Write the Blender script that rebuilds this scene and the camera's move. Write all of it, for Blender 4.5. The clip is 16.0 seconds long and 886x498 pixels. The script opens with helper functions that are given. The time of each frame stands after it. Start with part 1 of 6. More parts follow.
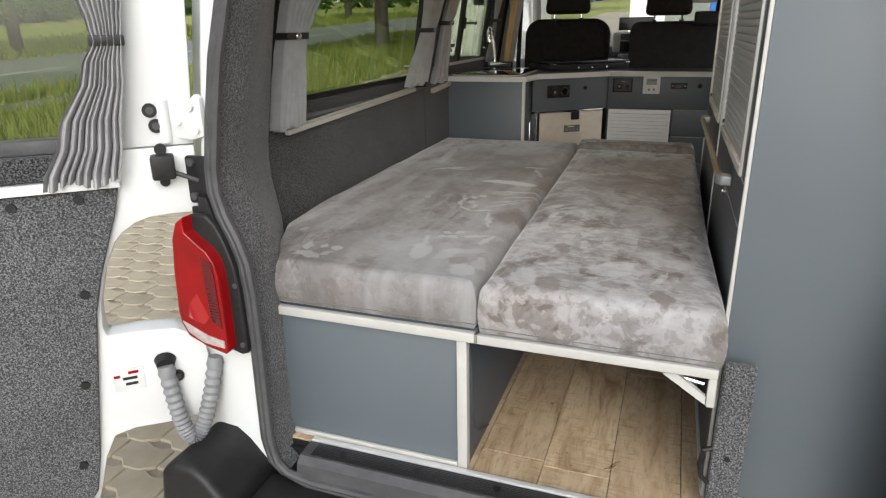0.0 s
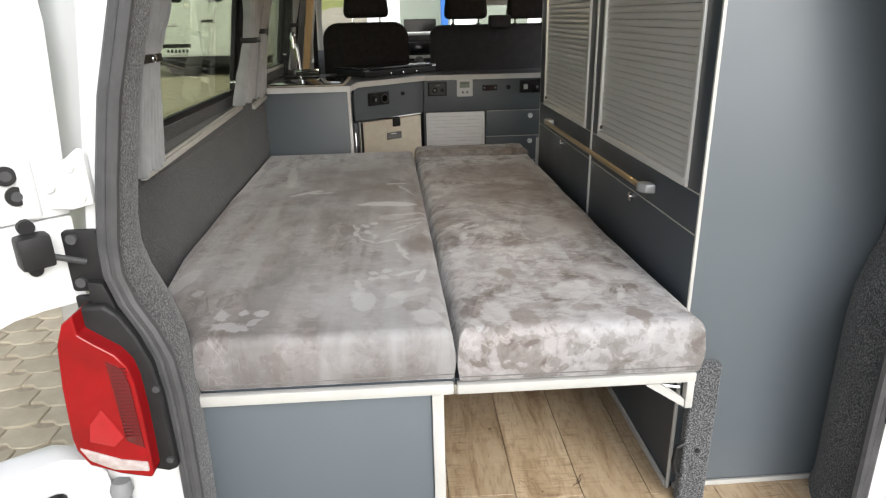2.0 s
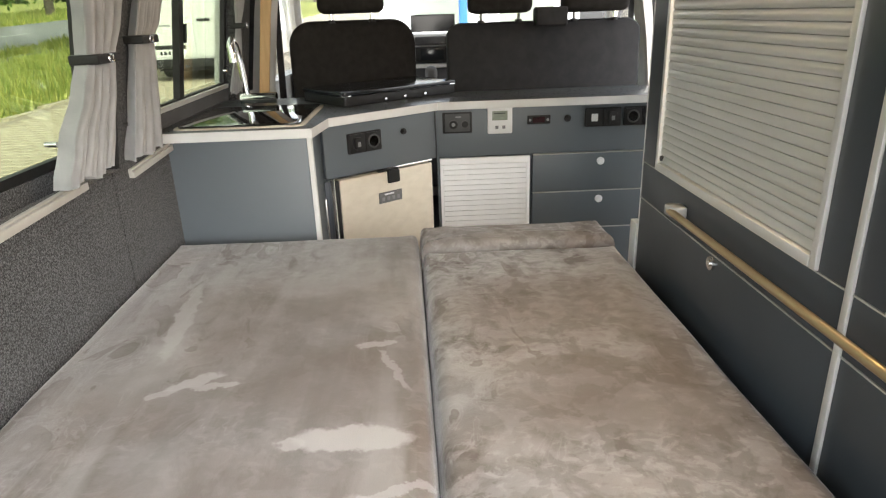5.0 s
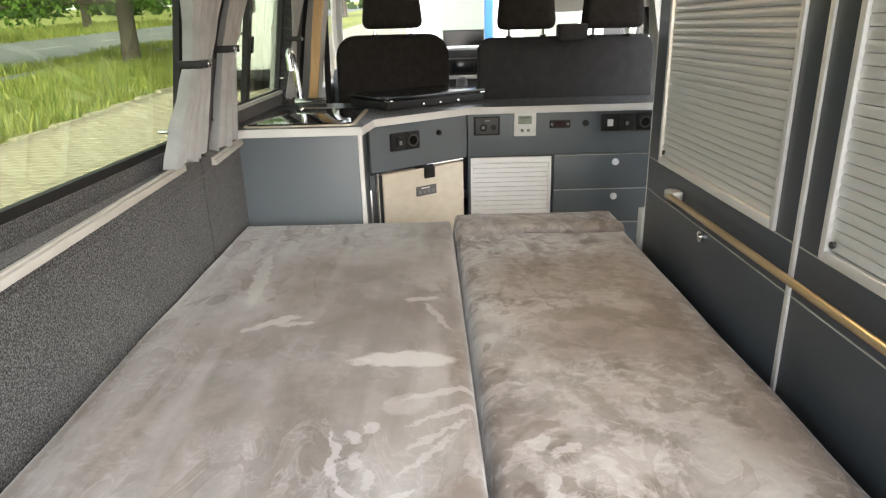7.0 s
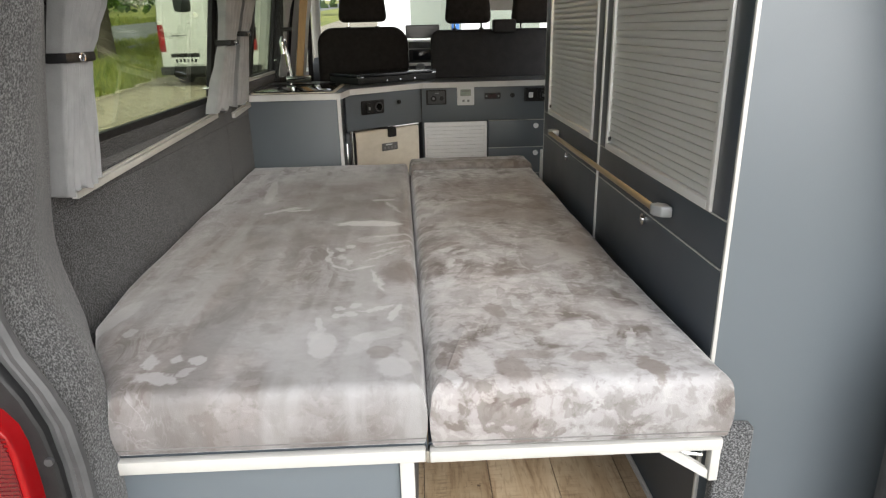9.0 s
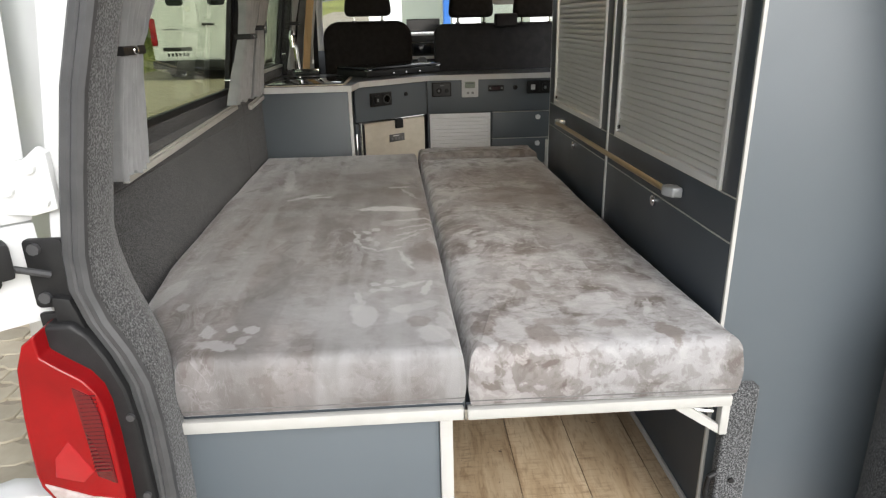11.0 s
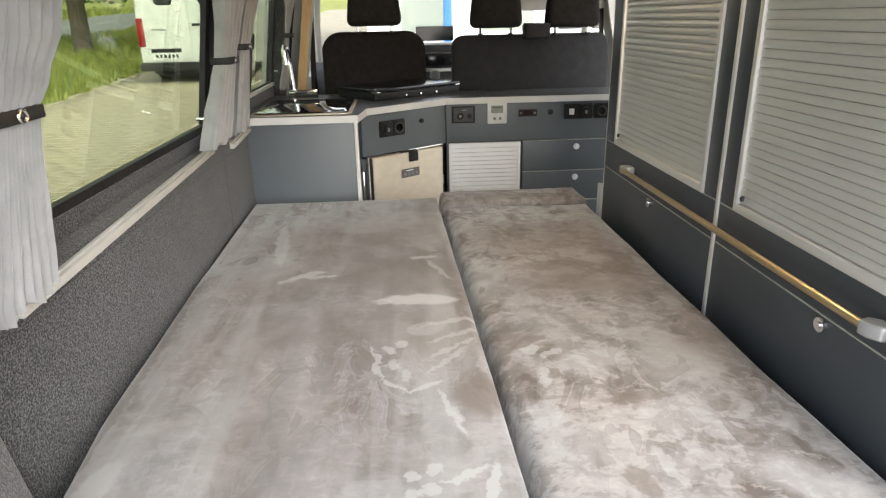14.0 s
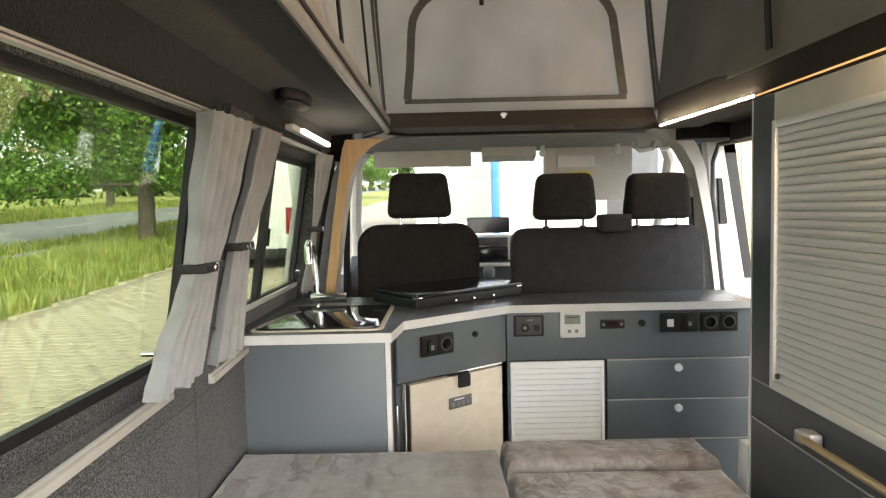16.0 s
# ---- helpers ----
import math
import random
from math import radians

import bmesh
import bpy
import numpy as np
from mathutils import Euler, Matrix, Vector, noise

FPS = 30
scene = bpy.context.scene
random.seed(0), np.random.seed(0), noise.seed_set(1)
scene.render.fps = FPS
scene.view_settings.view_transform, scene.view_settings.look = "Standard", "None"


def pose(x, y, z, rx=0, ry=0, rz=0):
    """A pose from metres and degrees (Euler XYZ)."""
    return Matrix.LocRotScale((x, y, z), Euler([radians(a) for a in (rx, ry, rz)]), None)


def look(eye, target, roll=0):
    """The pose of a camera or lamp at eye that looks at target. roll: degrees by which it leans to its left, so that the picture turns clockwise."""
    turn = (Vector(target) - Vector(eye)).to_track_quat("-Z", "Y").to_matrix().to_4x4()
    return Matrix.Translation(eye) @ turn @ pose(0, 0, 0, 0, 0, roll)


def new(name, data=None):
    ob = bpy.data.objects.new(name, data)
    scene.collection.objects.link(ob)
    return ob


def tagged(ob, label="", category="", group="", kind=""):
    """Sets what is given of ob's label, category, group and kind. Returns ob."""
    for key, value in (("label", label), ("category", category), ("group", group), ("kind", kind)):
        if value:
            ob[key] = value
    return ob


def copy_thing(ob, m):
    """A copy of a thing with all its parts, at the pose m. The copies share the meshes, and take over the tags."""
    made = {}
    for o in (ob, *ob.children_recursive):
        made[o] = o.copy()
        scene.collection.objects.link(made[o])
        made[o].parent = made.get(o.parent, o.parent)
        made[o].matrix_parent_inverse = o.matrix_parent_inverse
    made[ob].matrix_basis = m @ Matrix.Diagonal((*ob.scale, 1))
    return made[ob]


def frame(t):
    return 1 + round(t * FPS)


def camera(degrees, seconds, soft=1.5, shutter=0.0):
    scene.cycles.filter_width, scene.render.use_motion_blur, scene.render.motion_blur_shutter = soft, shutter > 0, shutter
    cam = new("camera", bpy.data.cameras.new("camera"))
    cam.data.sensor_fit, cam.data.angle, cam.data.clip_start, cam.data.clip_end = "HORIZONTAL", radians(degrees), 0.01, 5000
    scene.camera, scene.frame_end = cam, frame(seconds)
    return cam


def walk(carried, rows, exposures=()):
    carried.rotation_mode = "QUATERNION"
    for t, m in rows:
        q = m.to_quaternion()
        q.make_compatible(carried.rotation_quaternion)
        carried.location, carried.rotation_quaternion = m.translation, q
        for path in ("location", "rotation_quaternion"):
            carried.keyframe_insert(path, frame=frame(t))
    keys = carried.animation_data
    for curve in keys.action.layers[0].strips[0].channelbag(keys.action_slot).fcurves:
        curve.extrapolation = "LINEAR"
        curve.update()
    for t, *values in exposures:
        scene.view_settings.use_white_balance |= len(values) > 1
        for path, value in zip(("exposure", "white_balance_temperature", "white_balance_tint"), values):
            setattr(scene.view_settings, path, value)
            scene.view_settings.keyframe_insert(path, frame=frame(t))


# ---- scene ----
cam = camera(69.5, 16.0, soft=1.25)
PATH = [
    (0, (0.367, -1.231, 1.591), (-0.28, 0.543, 0.933), -1.0),
    (0.5, (0.136, -1.278, 1.626), (0.021, 0.603, 0.956), -1.1),
    (1, (0.052, -1.176, 1.643), (0.112, 0.702, 0.957), -1.3),
    (1.5, (-0.026, -1.176, 1.652), (0.056, 0.701, 0.966), -1.3),
    (2, (-0.092, -1.128, 1.649), (0.01, 0.747, 0.963), -1.3),
    (2.5, (-0.035, -0.913, 1.635), (0.083, 0.96, 0.945), -1.7),
    (3, (0.031, -0.703, 1.629), (0.142, 1.167, 0.928), -2.0),
    (3.5, (0.042, -0.571, 1.615), (0.137, 1.303, 0.923), -1.6),
    (4, (-0.005, -0.344, 1.627), (0.113, 1.529, 0.936), -1.8),
    (4.5, (-0.043, -0.15, 1.638), (0.05, 1.726, 0.951), -1.9),
    (5, (-0.031, 0.146, 1.641), (0.014, 2.02, 0.945), -2.0),
    (5.2, (-0.033, 0.238, 1.638), (-0.038, 2.115, 0.946), -2.2),
    (7.3, (-0.082, -0.252, 1.646), (-0.099, 1.641, 1.001), -1.6),
    (7.5, (-0.087, -0.341, 1.652), (-0.062, 1.553, 1.011), -1.8),
    (8, (-0.045, -0.542, 1.631), (0.022, 1.35, 0.985), -2.0),
    (8.5, (0.02, -0.755, 1.625), (0.07, 1.135, 0.973), -1.8),
    (9, (-0.008, -0.902, 1.612), (0.056, 0.986, 0.956), -1.3),
    (11.5, (-0.102, -1.006, 1.618), (-0.003, 0.873, 0.94), -1.4),
    (12, (-0.057, -0.886, 1.624), (0.031, 0.993, 0.943), -1.4),
    (12.5, (-0.016, -0.791, 1.637), (0.015, 1.09, 0.957), -1.6),
    (13, (-0.037, -0.697, 1.634), (-0.071, 1.183, 0.954), -1.4),
    (13.5, (-0.119, -0.546, 1.657), (-0.15, 1.332, 0.97), -1.4),
    (14, (-0.178, -0.429, 1.678), (-0.067, 1.448, 0.997), -1.2),
    (14.5, (-0.125, -0.256, 1.696), (-0.008, 1.621, 1.016), -1.9),
    (15, (-0.077, -0.082, 1.713), (-0.079, 1.795, 1.022), -1.5),
    (15.2, (-0.093, -0.028, 1.705), (-0.112, 1.887, 1.079), -1.5),
    (15.4, (-0.11, 0.025, 1.697), (-0.145, 1.979, 1.268), -1.6),
    (15.5, (-0.118, 0.052, 1.693), (-0.161, 2.025, 1.37), -1.6),
    (16, (-0.18, 0.22, 1.682), (-0.195, 2.216, 1.556), -1.3),
]
K, Z0 = 0.92, 0.05          # plan units to metres, and the plan's height over the world's zero


def W(p):
    """A place of the plan in the world."""
    return Vector((p[0] * K, p[1] * K, p[2] * K + Z0))


walk(cam, [(t, look(eye, target, roll)) for t, eye, target, roll in PATH],
     exposures=[(0.0, 0.85), (0.5, 0.95), (1.5, 1.15), (3.0, 1.4), (3.5, 1.6), (4.0, 1.95), (5.0, 2.35), (7.5, 2.2), (8.0, 2.05), (9.0, 1.35), (11.5, 1.15), (12.0, 1.2), (13.0, 1.55), (14.0, 2.05), (14.5, 2.2), (15.2, 2.25), (16.0, 2.35)])

# ---- light ----
world = bpy.data.worlds.new("sky")
scene.world = world
world.use_nodes = True
wn = world.node_tree.nodes
sky = wn.new("ShaderNodeTexSky")
sky.sky_type = "NISHITA"
sky.sun_disc = False
sky.sun_elevation, sky.sun_rotation = radians(33), radians(156)
sky.air_density, sky.dust_density, sky.ozone_density = 1.0, 2.0, 1.0
wn["Background"].inputs[1].default_value = 0.15
grey = wn.new("ShaderNodeHueSaturation")
grey.inputs["Saturation"].default_value = 0.22
world.node_tree.links.new(sky.outputs[0], grey.inputs["Color"])
world.node_tree.links.new(grey.outputs[0], wn["Background"].inputs[0])
sun = new("sun", bpy.data.lights.new("sun", "SUN"))
sun.data.energy, sun.data.angle, sun.data.color = 1.15, radians(50), (1.0, 0.995, 0.985)
sun.matrix_world = look((4.5, -12, 8.3), (0, 0, 0))


# ---- materials ----
def shader(name):
    m = bpy.data.materials.new(name)
    m.use_nodes = True
    nt = m.node_tree
    return m, nt, nt.nodes["Principled BSDF"]


def coords(nt, scale=(1, 1, 1), rot=(0, 0, 0)):
    tc, mp = nt.nodes.new("ShaderNodeTexCoord"), nt.nodes.new("ShaderNodeMapping")
    mp.inputs["Scale"].default_value = scale
    mp.inputs["Rotation"].default_value = rot
    nt.links.new(tc.outputs["Object"], mp.inputs["Vector"])
    return mp.outputs[0]


def noise_tex(nt, vec, scale, detail=3.0, dist=0.0, rough=0.5):
    n = nt.nodes.new("ShaderNodeTexNoise")
    n.inputs["Scale"].default_value, n.inputs["Detail"].default_value = scale, detail
    n.inputs["Distortion"].default_value, n.inputs["Roughness"].default_value = dist, rough
    nt.links.new(vec, n.inputs["Vector"])
    return n.outputs["Fac"]


def ramp(nt, fac, stops):
    r = nt.nodes.new("ShaderNodeValToRGB")
    els = r.color_ramp.elements
    while len(els) < len(stops):
        els.new(0.5)
    for e, (p, c) in zip(els, stops):
        e.position, e.color = p, (*c, 1) if len(c) == 3 else c
    nt.links.new(fac, r.inputs[0])
    return r.outputs[0]


def mixc(nt, fac, a, b, mode="MIX"):
    m = nt.nodes.new("ShaderNodeMix")
    m.data_type, m.blend_type = "RGBA", mode
    for v, i in ((fac, 0), (a, 6), (b, 7)):
        if isinstance(v, (int, float)):
            m.inputs[i].default_value = v
        elif isinstance(v, tuple):
            m.inputs[i].default_value = (*v, 1)
        else:
            nt.links.new(v, m.inputs[i])
    return m.outputs[2]


def bump(nt, b, height, strength, dist=0.002):
    n = nt.nodes.new("ShaderNodeBump")
    n.inputs["Strength"].default_value, n.inputs["Distance"].default_value = strength, dist
    nt.links.new(height, n.inputs["Height"])
    nt.links.new(n.outputs[0], b.inputs["Normal"])


def mat(name, c1, c2=None, scale=12.0, rough=0.5, metal=0.0, bscale=0.0, bstr=0.2, rr=0.1, sheen=0.0, coat=0.0, stretch=(1, 1, 1), vary=0.0, spec=0.5):
    """A two-tone surface: blotches of c1 and c2, uneven gloss, fine relief, and a shift from object to object."""
    m, nt, b = shader(name)
    v = coords(nt, stretch)
    f = noise_tex(nt, v, scale, 5.0, 0.4)
    c2 = c2 or tuple(min(1, x * 1.18) for x in c1)
    col = ramp(nt, f, [(0.3, c1), (0.7, c2)])
    if vary:
        oi = nt.nodes.new("ShaderNodeObjectInfo")
        dark = ramp(nt, oi.outputs["Random"], [(0, (1 - vary,) * 3), (1, (1, 1, 1))])
        col = mixc(nt, 1.0, col, dark, "MULTIPLY")
    nt.links.new(col, b.inputs["Base Color"])
    r = nt.nodes.new("ShaderNodeMapRange")
    r.inputs["To Min"].default_value, r.inputs["To Max"].default_value = max(0.02, rough - rr), min(1, rough + rr)
    nt.links.new(noise_tex(nt, v, scale * 3.1, 3.0), r.inputs["Value"])
    nt.links.new(r.outputs[0], b.inputs["Roughness"])
    b.inputs["Metallic"].default_value = metal
    b.inputs["Specular IOR Level"].default_value = spec
    b.inputs["Sheen Weight"].default_value = sheen
    b.inputs["Coat Weight"].default_value = coat
    if bscale:
        bump(nt, b, noise_tex(nt, v, bscale, 2.0), bstr)
    return m


def carpet_mat(name, dark, light):
    m, nt, b = shader(name)
    v = coords(nt)
    grain = noise_tex(nt, v, 300, 3.0, 0.4)
    tuft = noise_tex(nt, v, 90, 3.0, 0.8)
    col = ramp(nt, grain, [(0.40, dark), (0.51, tuple((a + c) / 2.6 for a, c in zip(dark, light))), (0.64, light)])
    col = mixc(nt, 1.0, col, ramp(nt, noise_tex(nt, v, 5, 4.0), [(0.3, (0.75,) * 3), (0.7, (1.0,) * 3)]), "MULTIPLY")
    nt.links.new(col, b.inputs["Base Color"])
    b.inputs["Roughness"].default_value = 0.95
    b.inputs["Specular IOR Level"].default_value = 0.15
    b.inputs["Sheen Weight"].default_value = 0.15
    bump(nt, b, mixc(nt, 0.5, grain, tuft), 0.7, 0.003)
    return m


def velvet_mat(name, base, mottle, marks):
    """Brushed pile: soft tones, mottling, and marks, wiped, pressed or painted shade (x, y, half length, half width,
    turn, strength; dark where negative).
    """
    m, nt, b = shader(name)
    v = coords(nt)
    big = noise_tex(nt, coords(nt, (1.3, 0.7, 1), (0, 0, 0.25)), 2.3, 5.0, 0.8, 0.5)
    patch = noise_tex(nt, coords(nt, (1, 0.8, 1), (0, 0, -0.4)), 12.5, 6.0, 0.4, 0.56)
    fleck = noise_tex(nt, coords(nt, (1, 1.5, 1), (0, 0, 0.5)), 34, 6.0, 0.5, 0.6)
    hue = noise_tex(nt, coords(nt, (1, 1, 1), (0, 0, 2.0)), 4.2, 4.0, 0.5)
    col = ramp(nt, big, [(0.33, (0.150, 0.132, 0.121)), (0.5, (0.213, 0.203, 0.199)), (0.66, (0.300, 0.293, 0.293))])
    calm = ramp(nt, noise_tex(nt, coords(nt, (1, 1, 1), (0, 0, 1.0)), 2.4, 3.0, 0.4), [(0.34, (0.25 * mottle,) * 3), (0.6, (mottle,) * 3)])
    pale = ramp(nt, patch, [(0.490, (0.0,) * 3), (0.515, (0.6,) * 3), (0.68, (0.85,) * 3)])
    col = mixc(nt, mixc(nt, 1.0, pale, calm, "MULTIPLY"), col, (0.350, 0.343, 0.348))
    deep = ramp(nt, patch, [(0.36, (0.9,) * 3), (0.42, (0.0,) * 3)])
    col = mixc(nt, mixc(nt, 1.0, deep, calm, "MULTIPLY"), col, (0.105, 0.087, 0.077))
    col = mixc(nt, mixc(nt, 1.0, ramp(nt, fleck, [(0.53, (0.0,) * 3), (0.62, (0.55,) * 3)]), calm, "MULTIPLY"), col, (0.135, 0.119, 0.110))
    col = mixc(nt, mixc(nt, 1.0, ramp(nt, fleck, [(0.38, (0.5,) * 3), (0.455, (0.0,) * 3)]), calm, "MULTIPLY"), col, (0.42, 0.41, 0.405))
    col = mixc(nt, ramp(nt, hue, [(0.45, (0.0,) * 3), (0.65, (0.35,) * 3)]), col, mixc(nt, 1.0, col, (1.0, 0.86, 0.76), "MULTIPLY"))
    # fine wiped lines where hands brushed the pile
    wipe = noise_tex(nt, coords(nt, (1.5, 0.8, 1), (0, 0, 0.7)), 9, 4.0, 1.2, 0.5)
    where = ramp(nt, noise_tex(nt, coords(nt, (1, 1, 1), (0, 0, 3.0)), 3.4, 3.0, 0.3), [(0.48, (0.0,) * 3), (0.60, (1.0,) * 3)])
    lines = ramp(nt, wipe, [(0.455, (0.0,) * 3), (0.468, (0.4,) * 3), (0.481, (0.0,) * 3), (0.53, (0.0,) * 3), (0.542, (0.3,) * 3), (0.556, (0.0,) * 3)])
    col = mixc(nt, mixc(nt, 1.0, lines, where, "MULTIPLY"), col, (0.38, 0.373, 0.376))
    shade = ramp(nt, wipe, [(0.57, (0.0,) * 3), (0.585, (0.65,) * 3), (0.66, (0.35,) * 3)])
    col = mixc(nt, mixc(nt, 1.0, shade, where, "MULTIPLY"), col, (0.135, 0.113, 0.101))
    if mottle < 0.5:
        # long soft streaks where the cover was brushed lengthwise
        streak = noise_tex(nt, coords(nt, (6.5, 0.55, 1), (0, 0, 0.10)), 1.6, 4.0, 0.4, 0.55)
        col = mixc(nt, ramp(nt, streak, [(0.52, (0.0,) * 3), (0.66, (0.5,) * 3)]), col, (0.335, 0.335, 0.332))
        col = mixc(nt, ramp(nt, streak, [(0.36, (0.5,) * 3), (0.47, (0.0,) * 3)]), col, (0.150, 0.143, 0.138))
    # marks lie in plan units, with frayed outlines
    def wavered(scale, amount):
        wob = nt.nodes.new("ShaderNodeTexNoise")
        wob.inputs["Scale"].default_value, wob.inputs["Detail"].default_value = scale, 9.0
        wob.inputs["Roughness"].default_value = 0.66
        nt.links.new(v, wob.inputs["Vector"])
        cen, amt, pos = (nt.nodes.new("ShaderNodeVectorMath") for _ in range(3))
        cen.operation, amt.operation, pos.operation = "SUBTRACT", "SCALE", "ADD"
        cen.inputs[1].default_value = (0.5, 0.5, 0.5)
        amt.inputs["Scale"].default_value = amount
        nt.links.new(wob.outputs["Color"], cen.inputs[0])
        nt.links.new(cen.outputs[0], amt.inputs[0])
        nt.links.new(v, pos.inputs[0])
        nt.links.new(amt.outputs[0], pos.inputs[1])
        return pos.outputs[0]

    coarse, fine = wavered(18.0, 0.08), wavered(32.0, 0.05)
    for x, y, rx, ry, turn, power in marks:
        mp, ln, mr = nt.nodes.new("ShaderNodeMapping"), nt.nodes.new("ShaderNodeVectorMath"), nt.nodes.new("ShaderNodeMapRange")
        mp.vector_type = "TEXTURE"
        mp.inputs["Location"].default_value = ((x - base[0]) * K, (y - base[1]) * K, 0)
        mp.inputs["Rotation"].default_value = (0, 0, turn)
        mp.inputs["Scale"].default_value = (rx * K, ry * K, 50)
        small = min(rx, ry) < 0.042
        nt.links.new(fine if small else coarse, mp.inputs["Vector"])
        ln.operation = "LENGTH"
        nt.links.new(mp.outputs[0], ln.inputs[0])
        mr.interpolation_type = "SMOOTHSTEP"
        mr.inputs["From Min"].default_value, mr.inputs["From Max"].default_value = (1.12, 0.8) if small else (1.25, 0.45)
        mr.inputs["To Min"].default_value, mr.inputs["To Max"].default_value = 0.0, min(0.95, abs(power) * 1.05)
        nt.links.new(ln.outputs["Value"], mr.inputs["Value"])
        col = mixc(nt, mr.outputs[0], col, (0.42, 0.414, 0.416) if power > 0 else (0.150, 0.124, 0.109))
    if mottle < 0.5:
        col = mixc(nt, 1.0, col, (0.92, 0.92, 0.925), "MULTIPLY")
    col = mixc(nt, 1.0, col, (0.87, 0.87, 0.876), "MULTIPLY")
    nt.links.new(col, b.inputs["Base Color"])
    b.inputs["Roughness"].default_value = 0.55
    b.inputs["Specular IOR Level"].default_value = 0.3
    pile = nt.nodes.new("ShaderNodeMapRange")
    for k, val in (("From Min", 0.10), ("From Max", 0.32), ("To Min", 0.15), ("To Max", 0.8)):
        pile.inputs[k].default_value = val
    nt.links.new(col, pile.inputs["Value"])
    nt.links.new(pile.outputs[0], b.inputs["Sheen Weight"])
    b.inputs["Sheen Roughness"].default_value = 0.33
    b.inputs["Sheen Tint"].default_value = (0.98, 0.98, 0.98, 1)
    bump(nt, b, mixc(nt, 0.35, noise_tex(nt, v, 9, 3.0, 0.8), noise_tex(nt, v, 420, 2.0)), 0.25, 0.006)
    return m


def plank_mat():
    m, nt, b = shader("oak_plank")
    oi = nt.nodes.new("ShaderNodeObjectInfo")
    tc, mp = nt.nodes.new("ShaderNodeTexCoord"), nt.nodes.new("ShaderNodeMapping")
    nt.links.new(tc.outputs["Object"], mp.inputs["Vector"])
    sh = nt.nodes.new("ShaderNodeVectorMath")
    sh.operation = "SCALE"
    sh.inputs[0].default_value = (7, 13, 0)
    nt.links.new(oi.outputs["Random"], sh.inputs["Scale"])
    nt.links.new(sh.outputs[0], mp.inputs["Location"])
    mp.inputs["Scale"].default_value = (4.5, 0.8, 1)
    v = mp.outputs[0]
    grain = noise_tex(nt, v, 3.2, 8.0, 1.0, 0.62)
    fine = noise_tex(nt, v, 30, 4.0, 0.3)
    col = ramp(nt, grain, [(0.30, (0.22, 0.15, 0.088)), (0.43, (0.44, 0.345, 0.235)), (0.58, (0.54, 0.45, 0.33)), (0.78, (0.47, 0.37, 0.25))])
    mp2 = nt.nodes.new("ShaderNodeMapping")
    nt.links.new(tc.outputs["Object"], mp2.inputs["Vector"])
    nt.links.new(sh.outputs[0], mp2.inputs["Location"])
    mp2.inputs["Scale"].default_value = (2.0, 17, 1)
    saw = noise_tex(nt, mp2.outputs[0], 8, 6.0, 0.6, 0.7)
    worn = ramp(nt, noise_tex(nt, v, 1.6, 3.0, 0.6), [(0.44, (0.15,) * 3), (0.60, (1.0,) * 3)])
    col = mixc(nt, mixc(nt, 1.0, ramp(nt, saw, [(0.50, (0.0,) * 3), (0.62, (0.62,) * 3)]), worn, "MULTIPLY"), col, (0.17, 0.112, 0.064))
    knot = noise_tex(nt, coords(nt, (1, 1, 1), (0, 0, 0.6)), 7, 7.0, 2.2, 0.7)
    col = mixc(nt, ramp(nt, knot, [(0.645, (0.0,) * 3), (0.675, (0.9,) * 3)]), col, (0.07, 0.042, 0.024))
    col = mixc(nt, ramp(nt, fine, [(0.52, (0.0,) * 3), (0.66, (0.4,) * 3)]), col, (0.2, 0.13, 0.075))
    tone = ramp(nt, oi.outputs["Random"], [(0, (0.70, 0.64, 0.57)), (1, (0.98, 0.92, 0.84))])
    nt.links.new(mixc(nt, 1.0, col, tone, "MULTIPLY"), b.inputs["Base Color"])
    b.inputs["Roughness"].default_value = 0.42
    bump(nt, b, fine, 0.12, 0.001)
    return m


def glass_mat(name, tint=(1, 1, 1), gloss=0.9, base=0.0):
    """A thin pane: light passes straight, the gloss grows with the angle."""
    m, nt, b = shader(name)
    nt.nodes.remove(b)
    tr, gl, mx = nt.nodes.new("ShaderNodeBsdfTransparent"), nt.nodes.new("ShaderNodeBsdfGlossy"), nt.nodes.new("ShaderNodeMixShader")
    lw, pw, sc = nt.nodes.new("ShaderNodeLayerWeight"), nt.nodes.new("ShaderNodeMath"), nt.nodes.new("ShaderNodeMath")
    lw.inputs[0].default_value = 0.5
    pw.operation, sc.operation = "POWER", "MULTIPLY_ADD"
    pw.inputs[1].default_value, sc.inputs[1].default_value, sc.inputs[2].default_value = 4.5, 0.8, 0.03
    nt.links.new(lw.outputs["Facing"], pw.inputs[0])
    nt.links.new(pw.outputs[0], sc.inputs[0])
    tr.inputs[0].default_value = (*tint, 1)
    gl.inputs["Roughness"].default_value = 0.02
    gl.inputs["Color"].default_value = (gloss, gloss, gloss, 1)
    nt.links.new(sc.outputs[0], mx.inputs[0])
    nt.links.new(tr.outputs[0], mx.inputs[1])
    nt.links.new(gl.outputs[0], mx.inputs[2])
    nt.links.new(mx.outputs[0], nt.nodes["Material Output"].inputs[0])
    return m


def glow_mat(name, colour, strength):
    m, nt, b = shader(name)
    b.inputs["Base Color"].default_value = (0.9, 0.9, 0.9, 1)
    b.inputs["Emission Color"].default_value = (*colour, 1)
    b.inputs["Emission Strength"].default_value = strength
    return m


